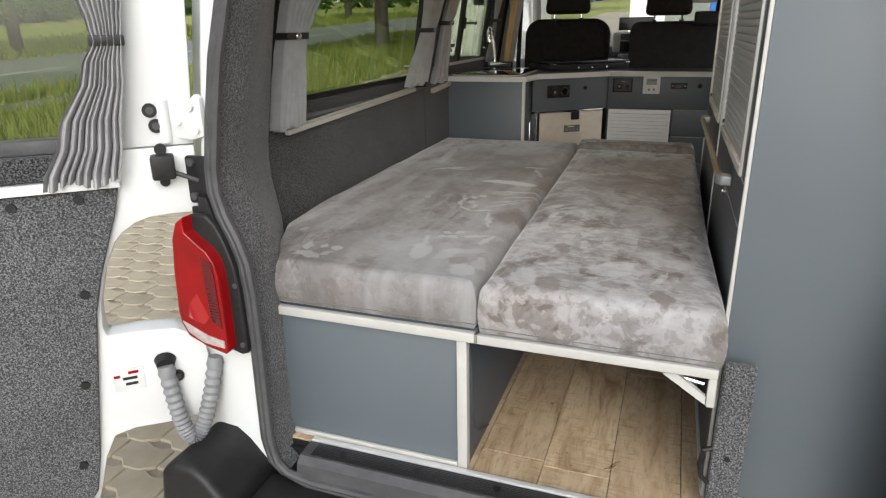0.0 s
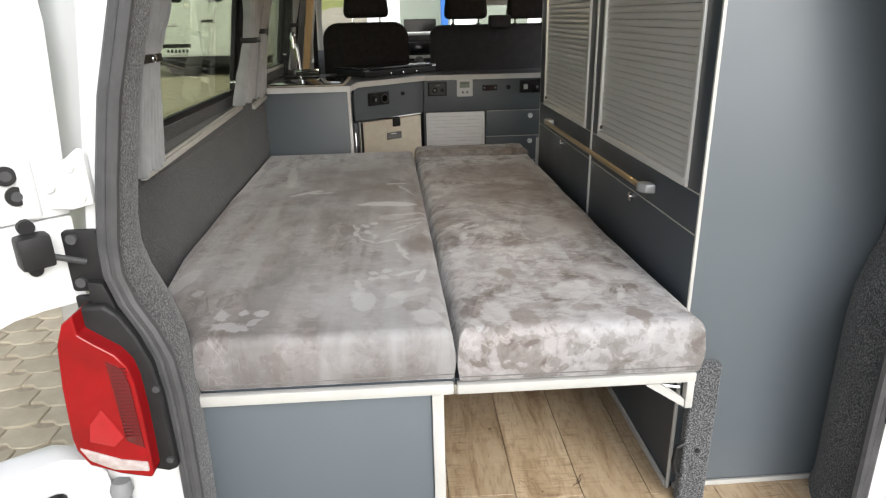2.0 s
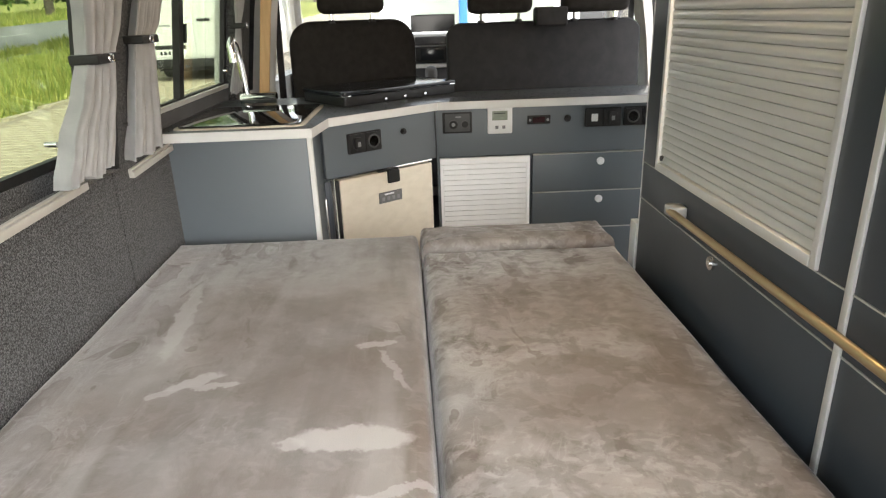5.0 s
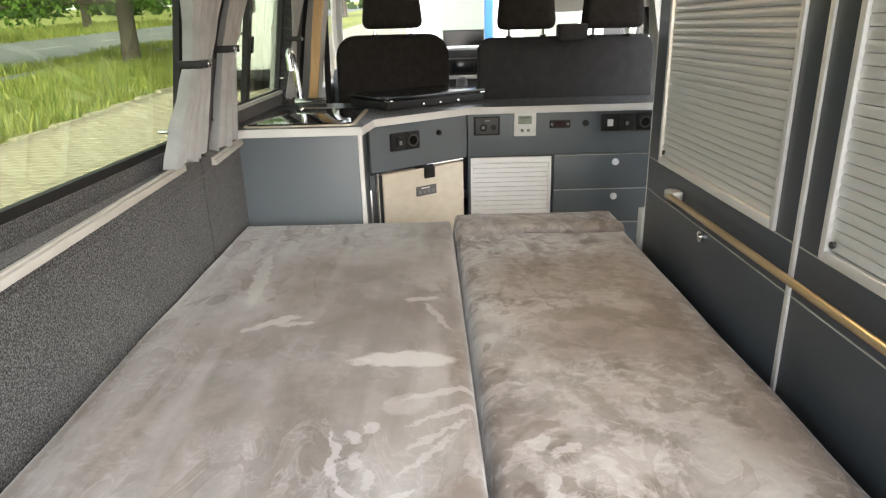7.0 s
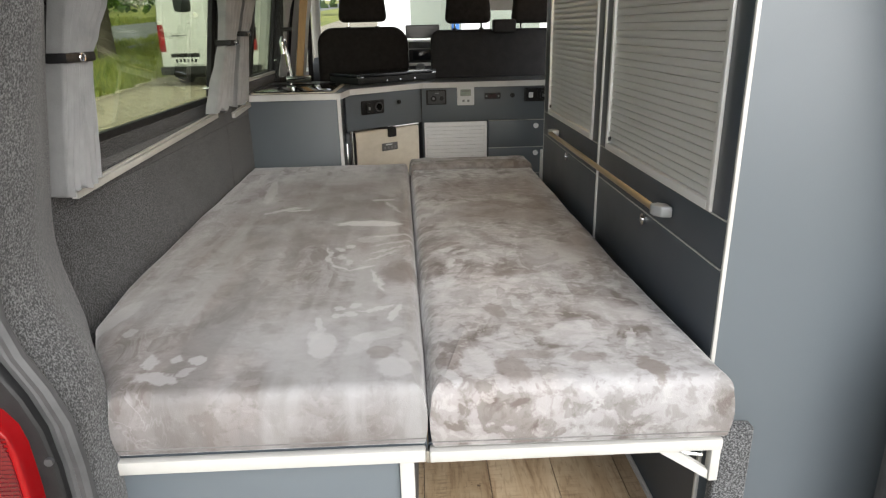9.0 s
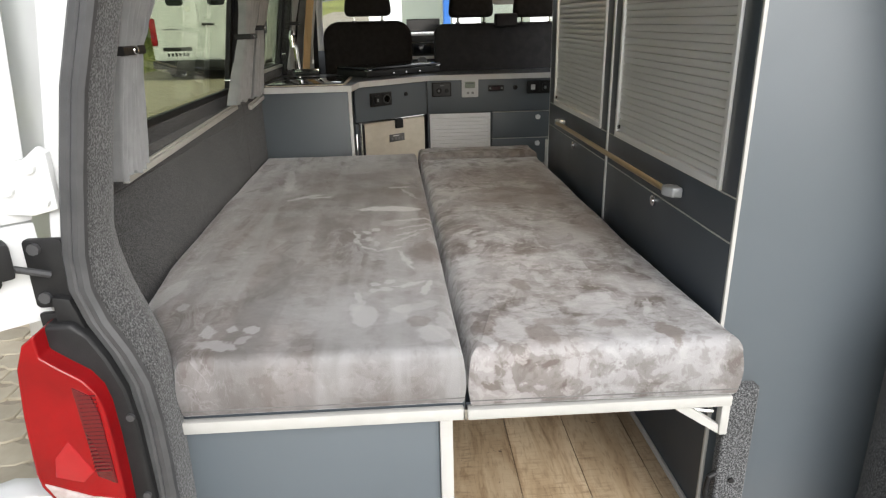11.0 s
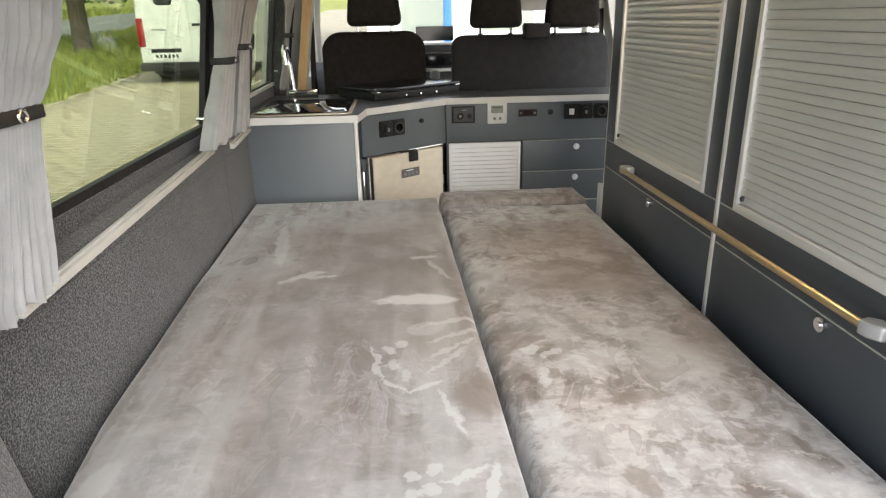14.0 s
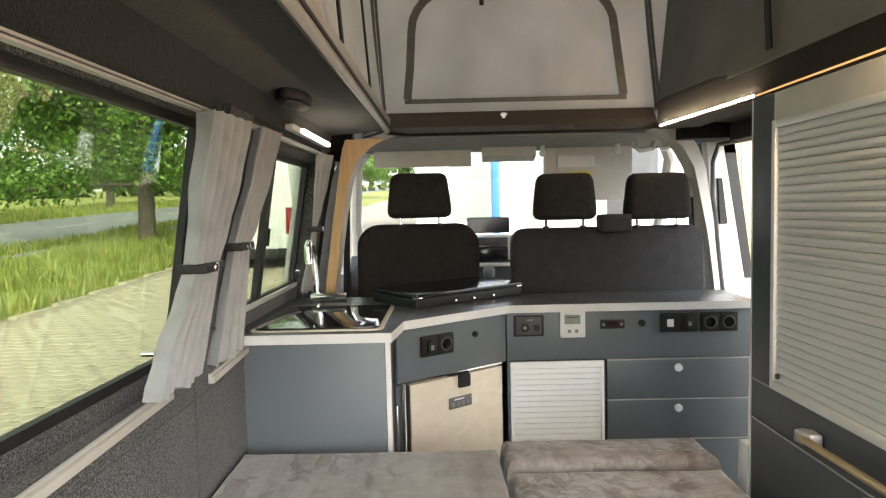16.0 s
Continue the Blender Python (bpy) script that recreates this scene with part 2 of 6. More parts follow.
def leaf_mat(name, c1, c2):
    m, nt, b = shader(name)
    geo = nt.nodes.new("ShaderNodeNewGeometry")
    col = ramp(nt, geo.outputs["Random Per Island"], [(0, c1), (1, c2)])
    nt.links.new(col, b.inputs["Base Color"])
    b.inputs["Roughness"].default_value = 0.55
    tl, mx = nt.nodes.new("ShaderNodeBsdfTranslucent"), nt.nodes.new("ShaderNodeMixShader")
    nt.links.new(col, tl.inputs[0])
    mx.inputs[0].default_value = 0.35
    nt.links.new(b.outputs[0], mx.inputs[1])
    nt.links.new(tl.outputs[0], mx.inputs[2])
    nt.links.new(mx.outputs[0], nt.nodes["Material Output"].inputs[0])
    return m


def canvas_mat():
    m, nt, b = shader("tent_canvas")
    v = coords(nt)
    col = ramp(nt, noise_tex(nt, v, 4, 4.0), [(0.3, (0.50, 0.485, 0.465)), (0.7, (0.60, 0.585, 0.565))])
    nt.links.new(col, b.inputs["Base Color"])
    b.inputs["Roughness"].default_value = 0.85
    bump(nt, b, noise_tex(nt, v, 350, 1.0), 0.2)
    tl, mx = nt.nodes.new("ShaderNodeBsdfTranslucent"), nt.nodes.new("ShaderNodeMixShader")
    nt.links.new(col, tl.inputs[0])
    mx.inputs[0].default_value = 0.6
    nt.links.new(b.outputs[0], mx.inputs[1])
    nt.links.new(tl.outputs[0], mx.inputs[2])
    nt.links.new(mx.outputs[0], nt.nodes["Material Output"].inputs[0])
    return m


CARPET = carpet_mat("felt_carpet", (0.030, 0.031, 0.033), (0.185, 0.188, 0.193))
CARPET_DARK = carpet_mat("wall_felt", (0.009, 0.0095, 0.0102), (0.115, 0.118, 0.123))
CEIL = carpet_mat("ceiling_felt", (0.005, 0.0044, 0.0039), (0.019, 0.0165, 0.015))
PRINTS = [(-0.539, 0.128, 0.014, 0.030, 0.2, 0.6), (-0.505, 0.071, 0.045, 0.020, -0.3, 0.55), (-0.489, 0.135, 0.017, 0.016, 0, 0.6), (-0.446, 0.132, 0.014, 0.017, 0.4, 0.6), (-0.458, 0.09, 0.020, 0.012, 0.7, 0.45), (-0.629, 0.26, 0.012, 0.018, 0, 0.45),
          (-0.236, 0.268, 0.011, 0.026, 0.1, 0.65), (-0.199, 0.346, 0.013, 0.014, 0, 0.6), (-0.167, 0.358, 0.013, 0.015, 0, 0.6), (-0.172, 0.311, 0.017, 0.014, 0.3, 0.6), (-0.196, 0.300, 0.012, 0.016, 0, 0.55), (-0.214, 0.171, 0.030, 0.055, 0.15, 0.65),
          (-0.235, 0.215, 0.016, 0.040, -0.2, 0.5), (-0.113, 0.347, 0.046, 0.008, 0.48, 0.7), (-0.075, 0.327, 0.052, 0.008, 1.33, 0.7), (-0.068, 0.080, 0.034, 0.040, 0.2, 0.65), (-0.10, 0.215, 0.060, 0.022, 0.5, 0.42), (-0.14, 0.175, 0.022, 0.05, -0.4, 0.38), (-0.045, 0.14, 0.02, 0.05, 0, 0.45)]
STROKES = [(-0.165, 1.003, 0.098, 0.034, 0.05, 0.75), (-0.262, 0.990, 0.024, 0.016, 0, 0.6), (-0.266, 0.69, 0.008, 0.07, 0.15, 0.55), (-0.228, 0.60, 0.04, 0.008, -0.7, 0.55), (-0.165, 0.60, 0.042, 0.008, 0.6, 0.6), (-0.128, 0.52, 0.007, 0.07, 0.25, 0.6), (-0.115, 0.49, 0.006, 0.05, 0.1, 0.45),
           (-0.12, 0.70, 0.08, 0.007, 0.9, 0.4), (-0.10, 0.76, 0.08, 0.007, 0.75, 0.4), (-0.09, 0.82, 0.08, 0.008, 0.6, 0.4), (-0.10, 0.88, 0.075, 0.010, 0.45, 0.45), (-0.24, 0.74, 0.012, 0.02, 0.4, 0.5), (-0.215, 0.77, 0.012, 0.018, 0, 0.5), (-0.23, 0.68, 0.014, 0.024, 0.5, 0.45), (-0.205, 0.64, 0.013, 0.02, 0, 0.45),
           (-0.16, 0.84, 0.05, 0.03, 0.5, 0.3), (-0.47, 1.188, 0.055, 0.017, 0.5, 0.55), (-0.43, 1.17, 0.05, 0.010, 0.1, 0.5), (-0.52, 1.15, 0.03, 0.012, 0.3, 0.45), (-0.146, 1.318, 0.045, 0.013, 0.25, 0.55), (-0.11, 1.22, 0.010, 0.08, 0.4, 0.4), (-0.585, 1.46, 0.022, 0.20, 0.12, 0.4), (-0.690, 0.80, 0.046, 0.55, 0.06, 0.30), (-0.70, 0.34, 0.03, 0.09, -0.3, 0.45)]
# pile smears; the big dark ovals also paint the browner, dimmer far half
SMEARS_AND_SHADE = [(-0.40, 1.50, 0.34, 0.17, 0.1, -0.45), (-0.20, 1.18, 0.22, 0.15, -0.2, -0.35), (-0.55, 1.16, 0.16, 0.14, 0.4, -0.3), (-0.24, 0.80, 0.20, 0.16, 0.2, -0.15), (-0.30, 1.62, 0.14, 0.08, 0, 0.25), (-0.068, 0.573, 0.055, 0.088, -0.2, -0.75), (-0.42, 1.33, 0.12, 0.10, 0, -0.45), (-0.14, 1.28, 0.10, 0.10, 0, -0.35), (-0.38, 0.85, 0.18, 0.10, 0.3, -0.25),
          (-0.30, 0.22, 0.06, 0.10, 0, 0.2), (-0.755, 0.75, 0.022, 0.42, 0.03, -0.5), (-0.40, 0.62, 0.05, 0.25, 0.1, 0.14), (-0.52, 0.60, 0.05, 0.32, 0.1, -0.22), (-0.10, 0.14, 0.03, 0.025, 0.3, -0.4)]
VELVET = velvet_mat("crushed_velvet", (-0.3, 1.0), 0.38, SMEARS_AND_SHADE + STROKES + PRINTS)
PALE_R = [(0.12, 0.36, 0.10, 0.12, 0.4, 0.3), (0.34, 0.64, 0.10, 0.09, 0.2, 0.3), (0.089, 0.085, 0.035, 0.055, 0.2, 0.55), (0.279, 0.18, 0.06, 0.04, 0.3, 0.5), (0.04, 0.49, 0.03, 0.05, 0, 0.4), (0.27, 0.47, 0.10, 0.07, 0.2, 0.4), (0.39, 0.29, 0.08, 0.06, -0.3, 0.45), (0.34, 0.04, 0.05, 0.03, 0, 0.5), (0.17, 0.66, 0.10, 0.05, 0.4, 0.35), (0.09, 0.96, 0.05, 0.05, 0.3, 0.4),
          (0.052, 0.73, 0.02, 0.03, 0.3, 0.5), (0.10, 0.70, 0.03, 0.012, 0.4, 0.5), (0.065, 0.61, 0.012, 0.04, 0, 0.5), (0.40, 0.15, 0.008, 0.05, -0.3, 0.5), (0.035, 0.045, 0.012, 0.03, 0.5, 0.6), (0.32, 0.215, 0.012, 0.03, 0.3, 0.55), (0.20, 0.33, 0.012, 0.05, 0.2, 0.4)]
# deep pile marks, the large far ones again coloured in for dimmer light
DEEP_R = [(0.23, 1.42, 0.26, 0.20, 0.1, -0.45), (0.32, 1.10, 0.20, 0.15, -0.3, -0.4), (0.13, 1.04, 0.12, 0.08, 0.3, -0.3), (0.148, 0.30, 0.022, 0.035, 0.4, -0.55), (0.410, 0.050, 0.022, 0.038, 0.3, -0.7), (0.062, 0.757, 0.05, 0.016, 0.5, -0.65), (0.085, 0.62, 0.018, 0.02, 0, -0.6), (0.20, 1.19, 0.09, 0.035, 0, -0.5), (0.215, 0.521, 0.075, 0.018, 0.1, -0.55), (0.153, 0.060, 0.032, 0.045, 0.4, -0.55),
          (0.19, 0.11, 0.05, 0.02, 0, -0.45), (0.41, 1.25, 0.05, 0.22, 0, -0.4), (0.20, 1.58, 0.2, 0.06, 0, -0.3), (0.36, 0.48, 0.03, 0.02, 0, -0.4), (0.035, 0.10, 0.02, 0.025, 0.5, -0.45), (0.30, 0.09, 0.04, 0.02, 0.2, -0.45), (0.45, 0.80, 0.03, 0.10, 0, -0.35)]
VELVET_R = velvet_mat("mottled_velvet", (0.27, 0.9), 0.95, PALE_R + DEEP_R)
PLANK = plank_mat()
PANEL = mat("grey_laminate", (0.085, 0.100, 0.112), (0.095, 0.111, 0.124), 3, 0.42, bscale=500, bstr=0.05, rr=0.05)
# rail metal with the led's golden reflection mixed into its base colour
LED_TINTED = mat("led_tinted_metal", (0.60, 0.47, 0.29), (0.66, 0.53, 0.34), 20, 0.36, 1.0, stretch=(1, 0.1, 1))
# the grey laminate again, darkened to stand for panels out of the light
PANEL_SHADED = mat("shaded_grey_laminate", (0.037, 0.046, 0.057), (0.043, 0.053, 0.065), 3, 0.40, bscale=500, bstr=0.05, rr=0.06)
EDGE = mat("pale_edge_band", (0.37, 0.366, 0.345), (0.42, 0.415, 0.395), 15, 0.45)
TOP_EDGE = mat("pale_worktop_edge", (0.54, 0.545, 0.54), (0.60, 0.605, 0.60), 15, 0.45)
ALU = mat("brushed_aluminium", (0.66, 0.66, 0.65), (0.73, 0.73, 0.72), 30, 0.42, 0.45, stretch=(1, 0.05, 1), bscale=200, bstr=0.05)
SLAT = mat("satin_slat_aluminium", (0.66, 0.66, 0.65), (0.73, 0.73, 0.72), 30, 0.36, 0.5, stretch=(1, 0.05, 1), bscale=200, bstr=0.04)
STEEL = mat("brushed_steel", (0.60, 0.545, 0.45), (0.66, 0.605, 0.505), 40, 0.4, 0.3, stretch=(0.05, 1, 1), bscale=300, bstr=0.04)
CHROME = mat("chrome", (0.75, 0.75, 0.75), (0.8, 0.8, 0.8), 8, 0.1, 1.0, rr=0.05)
BLACK = mat("black_plastic", (0.009, 0.009, 0.0095), (0.014, 0.014, 0.0145), 30, 0.5, bscale=400, bstr=0.15, spec=0.3)
RUBBER = mat("black_rubber", (0.035, 0.036, 0.038), (0.06, 0.06, 0.062), 18, 0.55, bscale=150, bstr=0.15)
GLOSS_BLACK = mat("black_glass", (0.006, 0.006, 0.006), (0.008, 0.008, 0.008), 6, 0.06, rr=0.02, coat=0.6)
WHITE = mat("white_car_paint", (0.55, 0.56, 0.56), (0.60, 0.61, 0.61), 4, 0.3, coat=0.6, rr=0.05)
WHITE_PLASTIC = mat("white_plastic", (0.60, 0.61, 0.615), (0.66, 0.67, 0.675), 10, 0.45)
RED = mat("red_lens", (0.16, 0.002, 0.003), (0.25, 0.003, 0.005), 9, 0.10, coat=0.2, rr=0.03, spec=0.35)
RED_BRIGHT = mat("bright_red_lens", (0.26, 0.006, 0.009), (0.33, 0.010, 0.014), 14, 0.1, coat=0.6)
DEEP_RED = mat("deep_red_lens", (0.07, 0.002, 0.004), (0.10, 0.003, 0.005), 9, 0.2, coat=0.6)
LENS = mat("clear_lens", (0.30, 0.24, 0.23), (0.42, 0.38, 0.37), 60, 0.15, coat=0.8)
VENT = mat("pale_vent_aluminium", (0.80, 0.81, 0.825), (0.85, 0.86, 0.875), 30, 0.4)
CURTAIN = mat("grey_curtain_cloth", (0.22, 0.22, 0.224), (0.28, 0.28, 0.284), 18, 0.85, bscale=300, bstr=0.25, sheen=0.1)
CANVAS = canvas_mat()
ZIP = mat("dark_zip_tape", (0.10, 0.095, 0.09), (0.14, 0.135, 0.13), 40, 0.8)
BEIGE = mat("pale_grey_trim", (0.50, 0.49, 0.46), (0.56, 0.55, 0.52), 20, 0.65, bscale=300, bstr=0.1)
TAN = mat("tan_wood_edge", (0.42, 0.26, 0.12), (0.52, 0.34, 0.17), 8, 0.5, stretch=(6, 6, 0.6), bscale=60)
SEAT = mat("black_seat_cloth", (0.016, 0.0145, 0.014), (0.024, 0.022, 0.0215), 40, 0.9, bscale=600, bstr=0.3, spec=0.12)
SEAT_GREY = mat("dark_grey_seat_back", (0.020, 0.020, 0.022), (0.028, 0.028, 0.030), 25, 0.8, bscale=500, bstr=0.2, spec=0.2)
DASH = mat("dashboard_plastic", (0.05, 0.052, 0.056), (0.065, 0.067, 0.07), 30, 0.6, bscale=500, bstr=0.2)
WORKTOP = mat("grey_worktop", (0.055, 0.062, 0.07), (0.07, 0.078, 0.087), 40, 0.3, bscale=300, bstr=0.03)
HOSE = mat("grey_hose", (0.16, 0.165, 0.17), (0.2, 0.205, 0.21), 30, 0.6)
GLASS = glass_mat("window_glass", (0.70, 0.74, 0.63))
CLEAR = glass_mat("clear_glass", (0.97, 0.98, 0.98))
SCREEN = mat("dark_screen", (0.012, 0.014, 0.017), (0.016, 0.018, 0.022), 5, 0.15, rr=0.03)
LCD = mat("lcd_glass", (0.20, 0.23, 0.19), (0.24, 0.27, 0.22), 20, 0.25)
LED = glow_mat("warm_led", (1.0, 0.74, 0.46), 75.0)
AMBER = glow_mat("amber_cover", (1.0, 0.42, 0.07), 0.16)
SPOTGLOW = glow_mat("spot_diffuser", (1.0, 0.70, 0.38), 160.0)
LAMPGLOW = glow_mat("lamp_diffuser", (1.0, 0.86, 0.68), 5.0)
RAIL = mat("grey_rail_profile", (0.30, 0.29, 0.285), (0.36, 0.35, 0.345), 30, 0.4, 0.3)
PAVER = mat("concrete_paver", (0.34, 0.295, 0.215), (0.42, 0.37, 0.28), 9, 0.85, bscale=120, bstr=0.4, vary=0.22)
SAND = mat("joint_sand", (0.24, 0.20, 0.15), (0.30, 0.26, 0.20), 40, 0.95, bscale=200, bstr=0.5)
ASPHALT = mat("asphalt", (0.16, 0.165, 0.17), (0.20, 0.205, 0.21), 6, 0.9, bscale=90, bstr=0.4)
GRASS = mat("grass_ground", (0.13, 0.175, 0.03), (0.32, 0.31, 0.065), 1.2, 0.95, bscale=30, bstr=0.8)
BLADES = leaf_mat("grass_blade", (0.14, 0.205, 0.035), (0.37, 0.37, 0.10))
LEAVES = leaf_mat("tree_leaf", (0.05, 0.11, 0.015), (0.16, 0.27, 0.04))
BARK = mat("tree_bark", (0.07, 0.055, 0.042), (0.12, 0.10, 0.08), 14, 0.95, bscale=25, bstr=1.0, stretch=(1, 1, 0.25))
PALE_WALL = mat("pale_facade", (0.80, 0.81, 0.81), (0.85, 0.86, 0.86), 1.5, 0.6)
BLUE = mat("blue_paint", (0.02, 0.12, 0.42), (0.03, 0.15, 0.48), 3, 0.4)
LINE = mat("road_marking", (0.6, 0.6, 0.58), (0.7, 0.7, 0.68), 12, 0.8)
GREEN_DARK = leaf_mat("far_wood_leaf", (0.03, 0.06, 0.015), (0.075, 0.12, 0.03))


# ---- mesh helpers, all in plan units ----
ROOT = {}


def link(name, bm, material, parent, root, label=""):
    off = W(root)
    for v in bm.verts:
        v.co = W(v.co) - off
    bmesh.ops.recalc_face_normals(bm, faces=bm.faces)
    me = bpy.data.meshes.new(name)
    bm.to_mesh(me)
    bm.free()
    me.polygons.foreach_set("use_smooth", [True] * len(me.polygons))
    me.set_sharp_from_angle(angle=radians(35))
    me.materials.append(material)
    ob = new(name, me)
    if parent:
        ob.parent = parent
    else:
        ob.location = off + AT * K
    ROOT[ob] = root
    return tagged(ob, label)


AT = Vector((0, 0, 0))       # where the group being built stands against the plan


def thing(name, label, category, base, group="", kind=""):
    ob = new(name)
    ob.empty_display_size = 0.05
    ob.location = W(base) + AT * K
    ROOT[ob] = base
    return tagged(ob, label, category, group, kind)


def part(name, bm, material, parent, label=""):
    return link(name, bm, material, parent, ROOT[parent], label)


def solo(name, bm, material, label, category, base=(0, 0, 0), group="", kind=""):
    return tagged(link(name, bm, material, None, base), label, category, group, kind)


def structure(name, bm, material, label):
    return tagged(link(name, bm, material, None, (0, 0, 0)), label, name.split("_")[0], "", "structure")


def bevel(bm, r, seg=2):
    if r:
        bmesh.ops.bevel(bm, geom=bm.edges[:], offset=r, segments=seg, affect="EDGES", profile=0.6, clamp_overlap=True)
    return bm


def add(bm, other):
    """Joins other into bm."""
    at = {}
    for v in other.verts:
        at[v] = bm.verts.new(v.co)
    for f in other.faces:
        bm.faces.new([at[v] for v in f.verts])
    other.free()
    return bm


def joined(*bms):
    out = bmesh.new()
    for b in bms:
        add(out, b)
    return out


def box(x0, x1, y0, y1, z0, z1, r=0.0, seg=2):
    bm = bmesh.new()
    bmesh.ops.create_cube(bm, size=1, matrix=Matrix.LocRotScale(((x0 + x1) / 2, (y0 + y1) / 2, (z0 + z1) / 2), None, (abs(x1 - x0), abs(y1 - y0), abs(z1 - z0))))
    return bevel(bm, r, seg)


def prism(poly, axis, a, b, r=0.0, seg=2):
    """A polygon swept along an axis from a to b: (x, y) for z, (x, z) for y, (y, z) for x."""
    bm = bmesh.new()
    put = {"x": lambda p, s: (s, p[0], p[1]), "y": lambda p, s: (p[0], s, p[1]), "z": lambda p, s: (p[0], p[1], s)}[axis]
    lo, hi = [bm.verts.new(put(p, a)) for p in poly], [bm.verts.new(put(p, b)) for p in poly]
    n = len(poly)
    bm.faces.new(lo)
    bm.faces.new(hi[::-1])
    for i in range(n):
        bm.faces.new((lo[i], lo[(i + 1) % n], hi[(i + 1) % n], hi[i]))
    bmesh.ops.recalc_face_normals(bm, faces=bm.faces)
    if r:
        rim = [e for e in bm.edges if e.calc_face_angle(0) > 0.6]
        bmesh.ops.bevel(bm, geom=rim, offset=r, segments=seg, affect="EDGES", profile=0.6, clamp_overlap=True)
    return bm


def rrect(x0, x1, z0, z1, r, n=5):
    """A rectangle with rounded corners; r is one radius or four (lower left, lower right, upper right, upper left)."""
    rs = r if isinstance(r, tuple) else (r,) * 4
    out = []
    for (cx, cz, sx, sz), q, a0 in zip(((x0, z0, 1, 1), (x1, z0, -1, 1), (x1, z1, -1, -1), (x0, z1, 1, -1)), rs, (180, 270, 0, 90)):
        if q <= 0:
            out.append((cx, cz))
            continue
        for i in range(n + 1):
            a = radians(a0 + 90 * i / n)
            out.append((cx + sx * q + q * math.cos(a), cz + sz * q + q * math.sin(a)))
    return out


def tube(pts, r, n=10, caps=True):
    """A round bar along points; r is one radius or one for each point."""
    bm = bmesh.new()
    pts = [Vector(p) for p in pts]
    rs = r if isinstance(r, (list, tuple)) else [r] * len(pts)
    rings, up = [], None
    for i, p in enumerate(pts):
        d = (pts[min(i + 1, len(pts) - 1)] - pts[max(i - 1, 0)]).normalized()
        if up is None:
            up = d.orthogonal().normalized()
        up = (up - d * up.dot(d)).normalized()
        side = d.cross(up)
        rings.append([bm.verts.new(p + rs[i] * (math.cos(2 * math.pi * k / n) * up + math.sin(2 * math.pi * k / n) * side)) for k in range(n)])
    for a, b in zip(rings, rings[1:]):
        for k in range(n):
            bm.faces.new((a[k], a[(k + 1) % n], b[(k + 1) % n], b[k]))
    if caps:
        bm.faces.new(rings[0][::-1])
        bm.faces.new(rings[-1])
    return bm


def cyl(p, q, r, n=16, rim=0.0):
    bm = tube([p, q], r, n)
    if rim:
        e = [e for e in bm.edges if e.calc_face_angle(0) > 1.2]
        bmesh.ops.bevel(bm, geom=e, offset=rim, segments=2, affect="EDGES")
    return bm


def loft(rows, close=False):
    bm = bmesh.new()
    vs = [[bm.verts.new(p) for p in row] for row in rows]
    for a, b in zip(vs, vs[1:]):
        for i in range(len(a) - (0 if close else 1)):
            j = (i + 1) % len(a)
            bm.faces.new((a[i], a[j], b[j], b[i]))
    return bm


def thick(rows, off):
    """A sheet given by rows of points, with a back shifted by off and closed rims."""
    back = [[tuple(Vector(p) + Vector(off)) for p in row] for row in rows]
    bm = bmesh.new()
    f, k = [[bm.verts.new(p) for p in row] for row in rows], [[bm.verts.new(p) for p in row] for row in back]
    for g, flip in ((f, False), (k, True)):
        for a, b in zip(g, g[1:]):
            for i in range(len(a) - 1):
                q = (a[i], a[i + 1], b[i + 1], b[i])
                bm.faces.new(q[::-1] if flip else q)
    n, m = len(rows), len(rows[0])
    for i in range(m - 1):
        bm.faces.new((f[0][i], k[0][i], k[0][i + 1], f[0][i + 1]))
        bm.faces.new((f[n - 1][i], f[n - 1][i + 1], k[n - 1][i + 1], k[n - 1][i]))
    for i in range(n - 1):
        bm.faces.new((f[i][0], f[i + 1][0], k[i + 1][0], k[i][0]))
        bm.faces.new((f[i][m - 1], k[i][m - 1], k[i + 1][m - 1], f[i + 1][m - 1]))
    return bm


def moved(bm, m):
    bm.transform(m)
    return bm


def hexa(lo, hi):
    """A block between two quads."""
    bm = bmesh.new()
    a, b = [bm.verts.new(p) for p in lo], [bm.verts.new(p) for p in hi]
    bm.faces.new(a[::-1])
    bm.faces.new(b)
    for i in range(4):
        bm.faces.new((a[i], a[(i + 1) % 4], b[(i + 1) % 4], b[i]))
    bmesh.ops.recalc_face_normals(bm, faces=bm.faces)
    return bm


XC = 0.185                   # the van's middle plane
FLOOR = 0.55                 # its floor


def mx(x):
    return 2 * XC - x


def rx(x):
    """Mirrors across the middle of the rear opening."""
    return 2 * 0.165 - x


def xl(z):
    """The left inner wall: upright to the waist, leaning in above it."""
    return -0.80 if z < 1.4 else -0.80 + (z - 1.4) * 0.158


def ground_z(y):
    return 0.044 * y - 0.02


# ---- the van's shell ----
def slab(y0, y1, z0, z1, d0=0.0, d1=0.06, side=-1):
    """A piece of side wall between two depths outward of the inner face."""
    bm = bmesh.new()
    cuts = [z0] + ([1.4] if z0 < 1.4 < z1 else []) + [z1]
    for a, b in zip(cuts, cuts[1:]):
        def q(z, y, d):
            x = xl(z + (1e-6 if z == a else -1e-6)) - d
            return (x if side < 0 else mx(x), y, z)
        add(bm, hexa([q(a, y0, d0), q(a, y1, d0), q(a, y1, d1), q(a, y0, d1)], [q(b, y0, d0), q(b, y1, d0), q(b, y1, d1), q(b, y0, d1)]))
    return bm


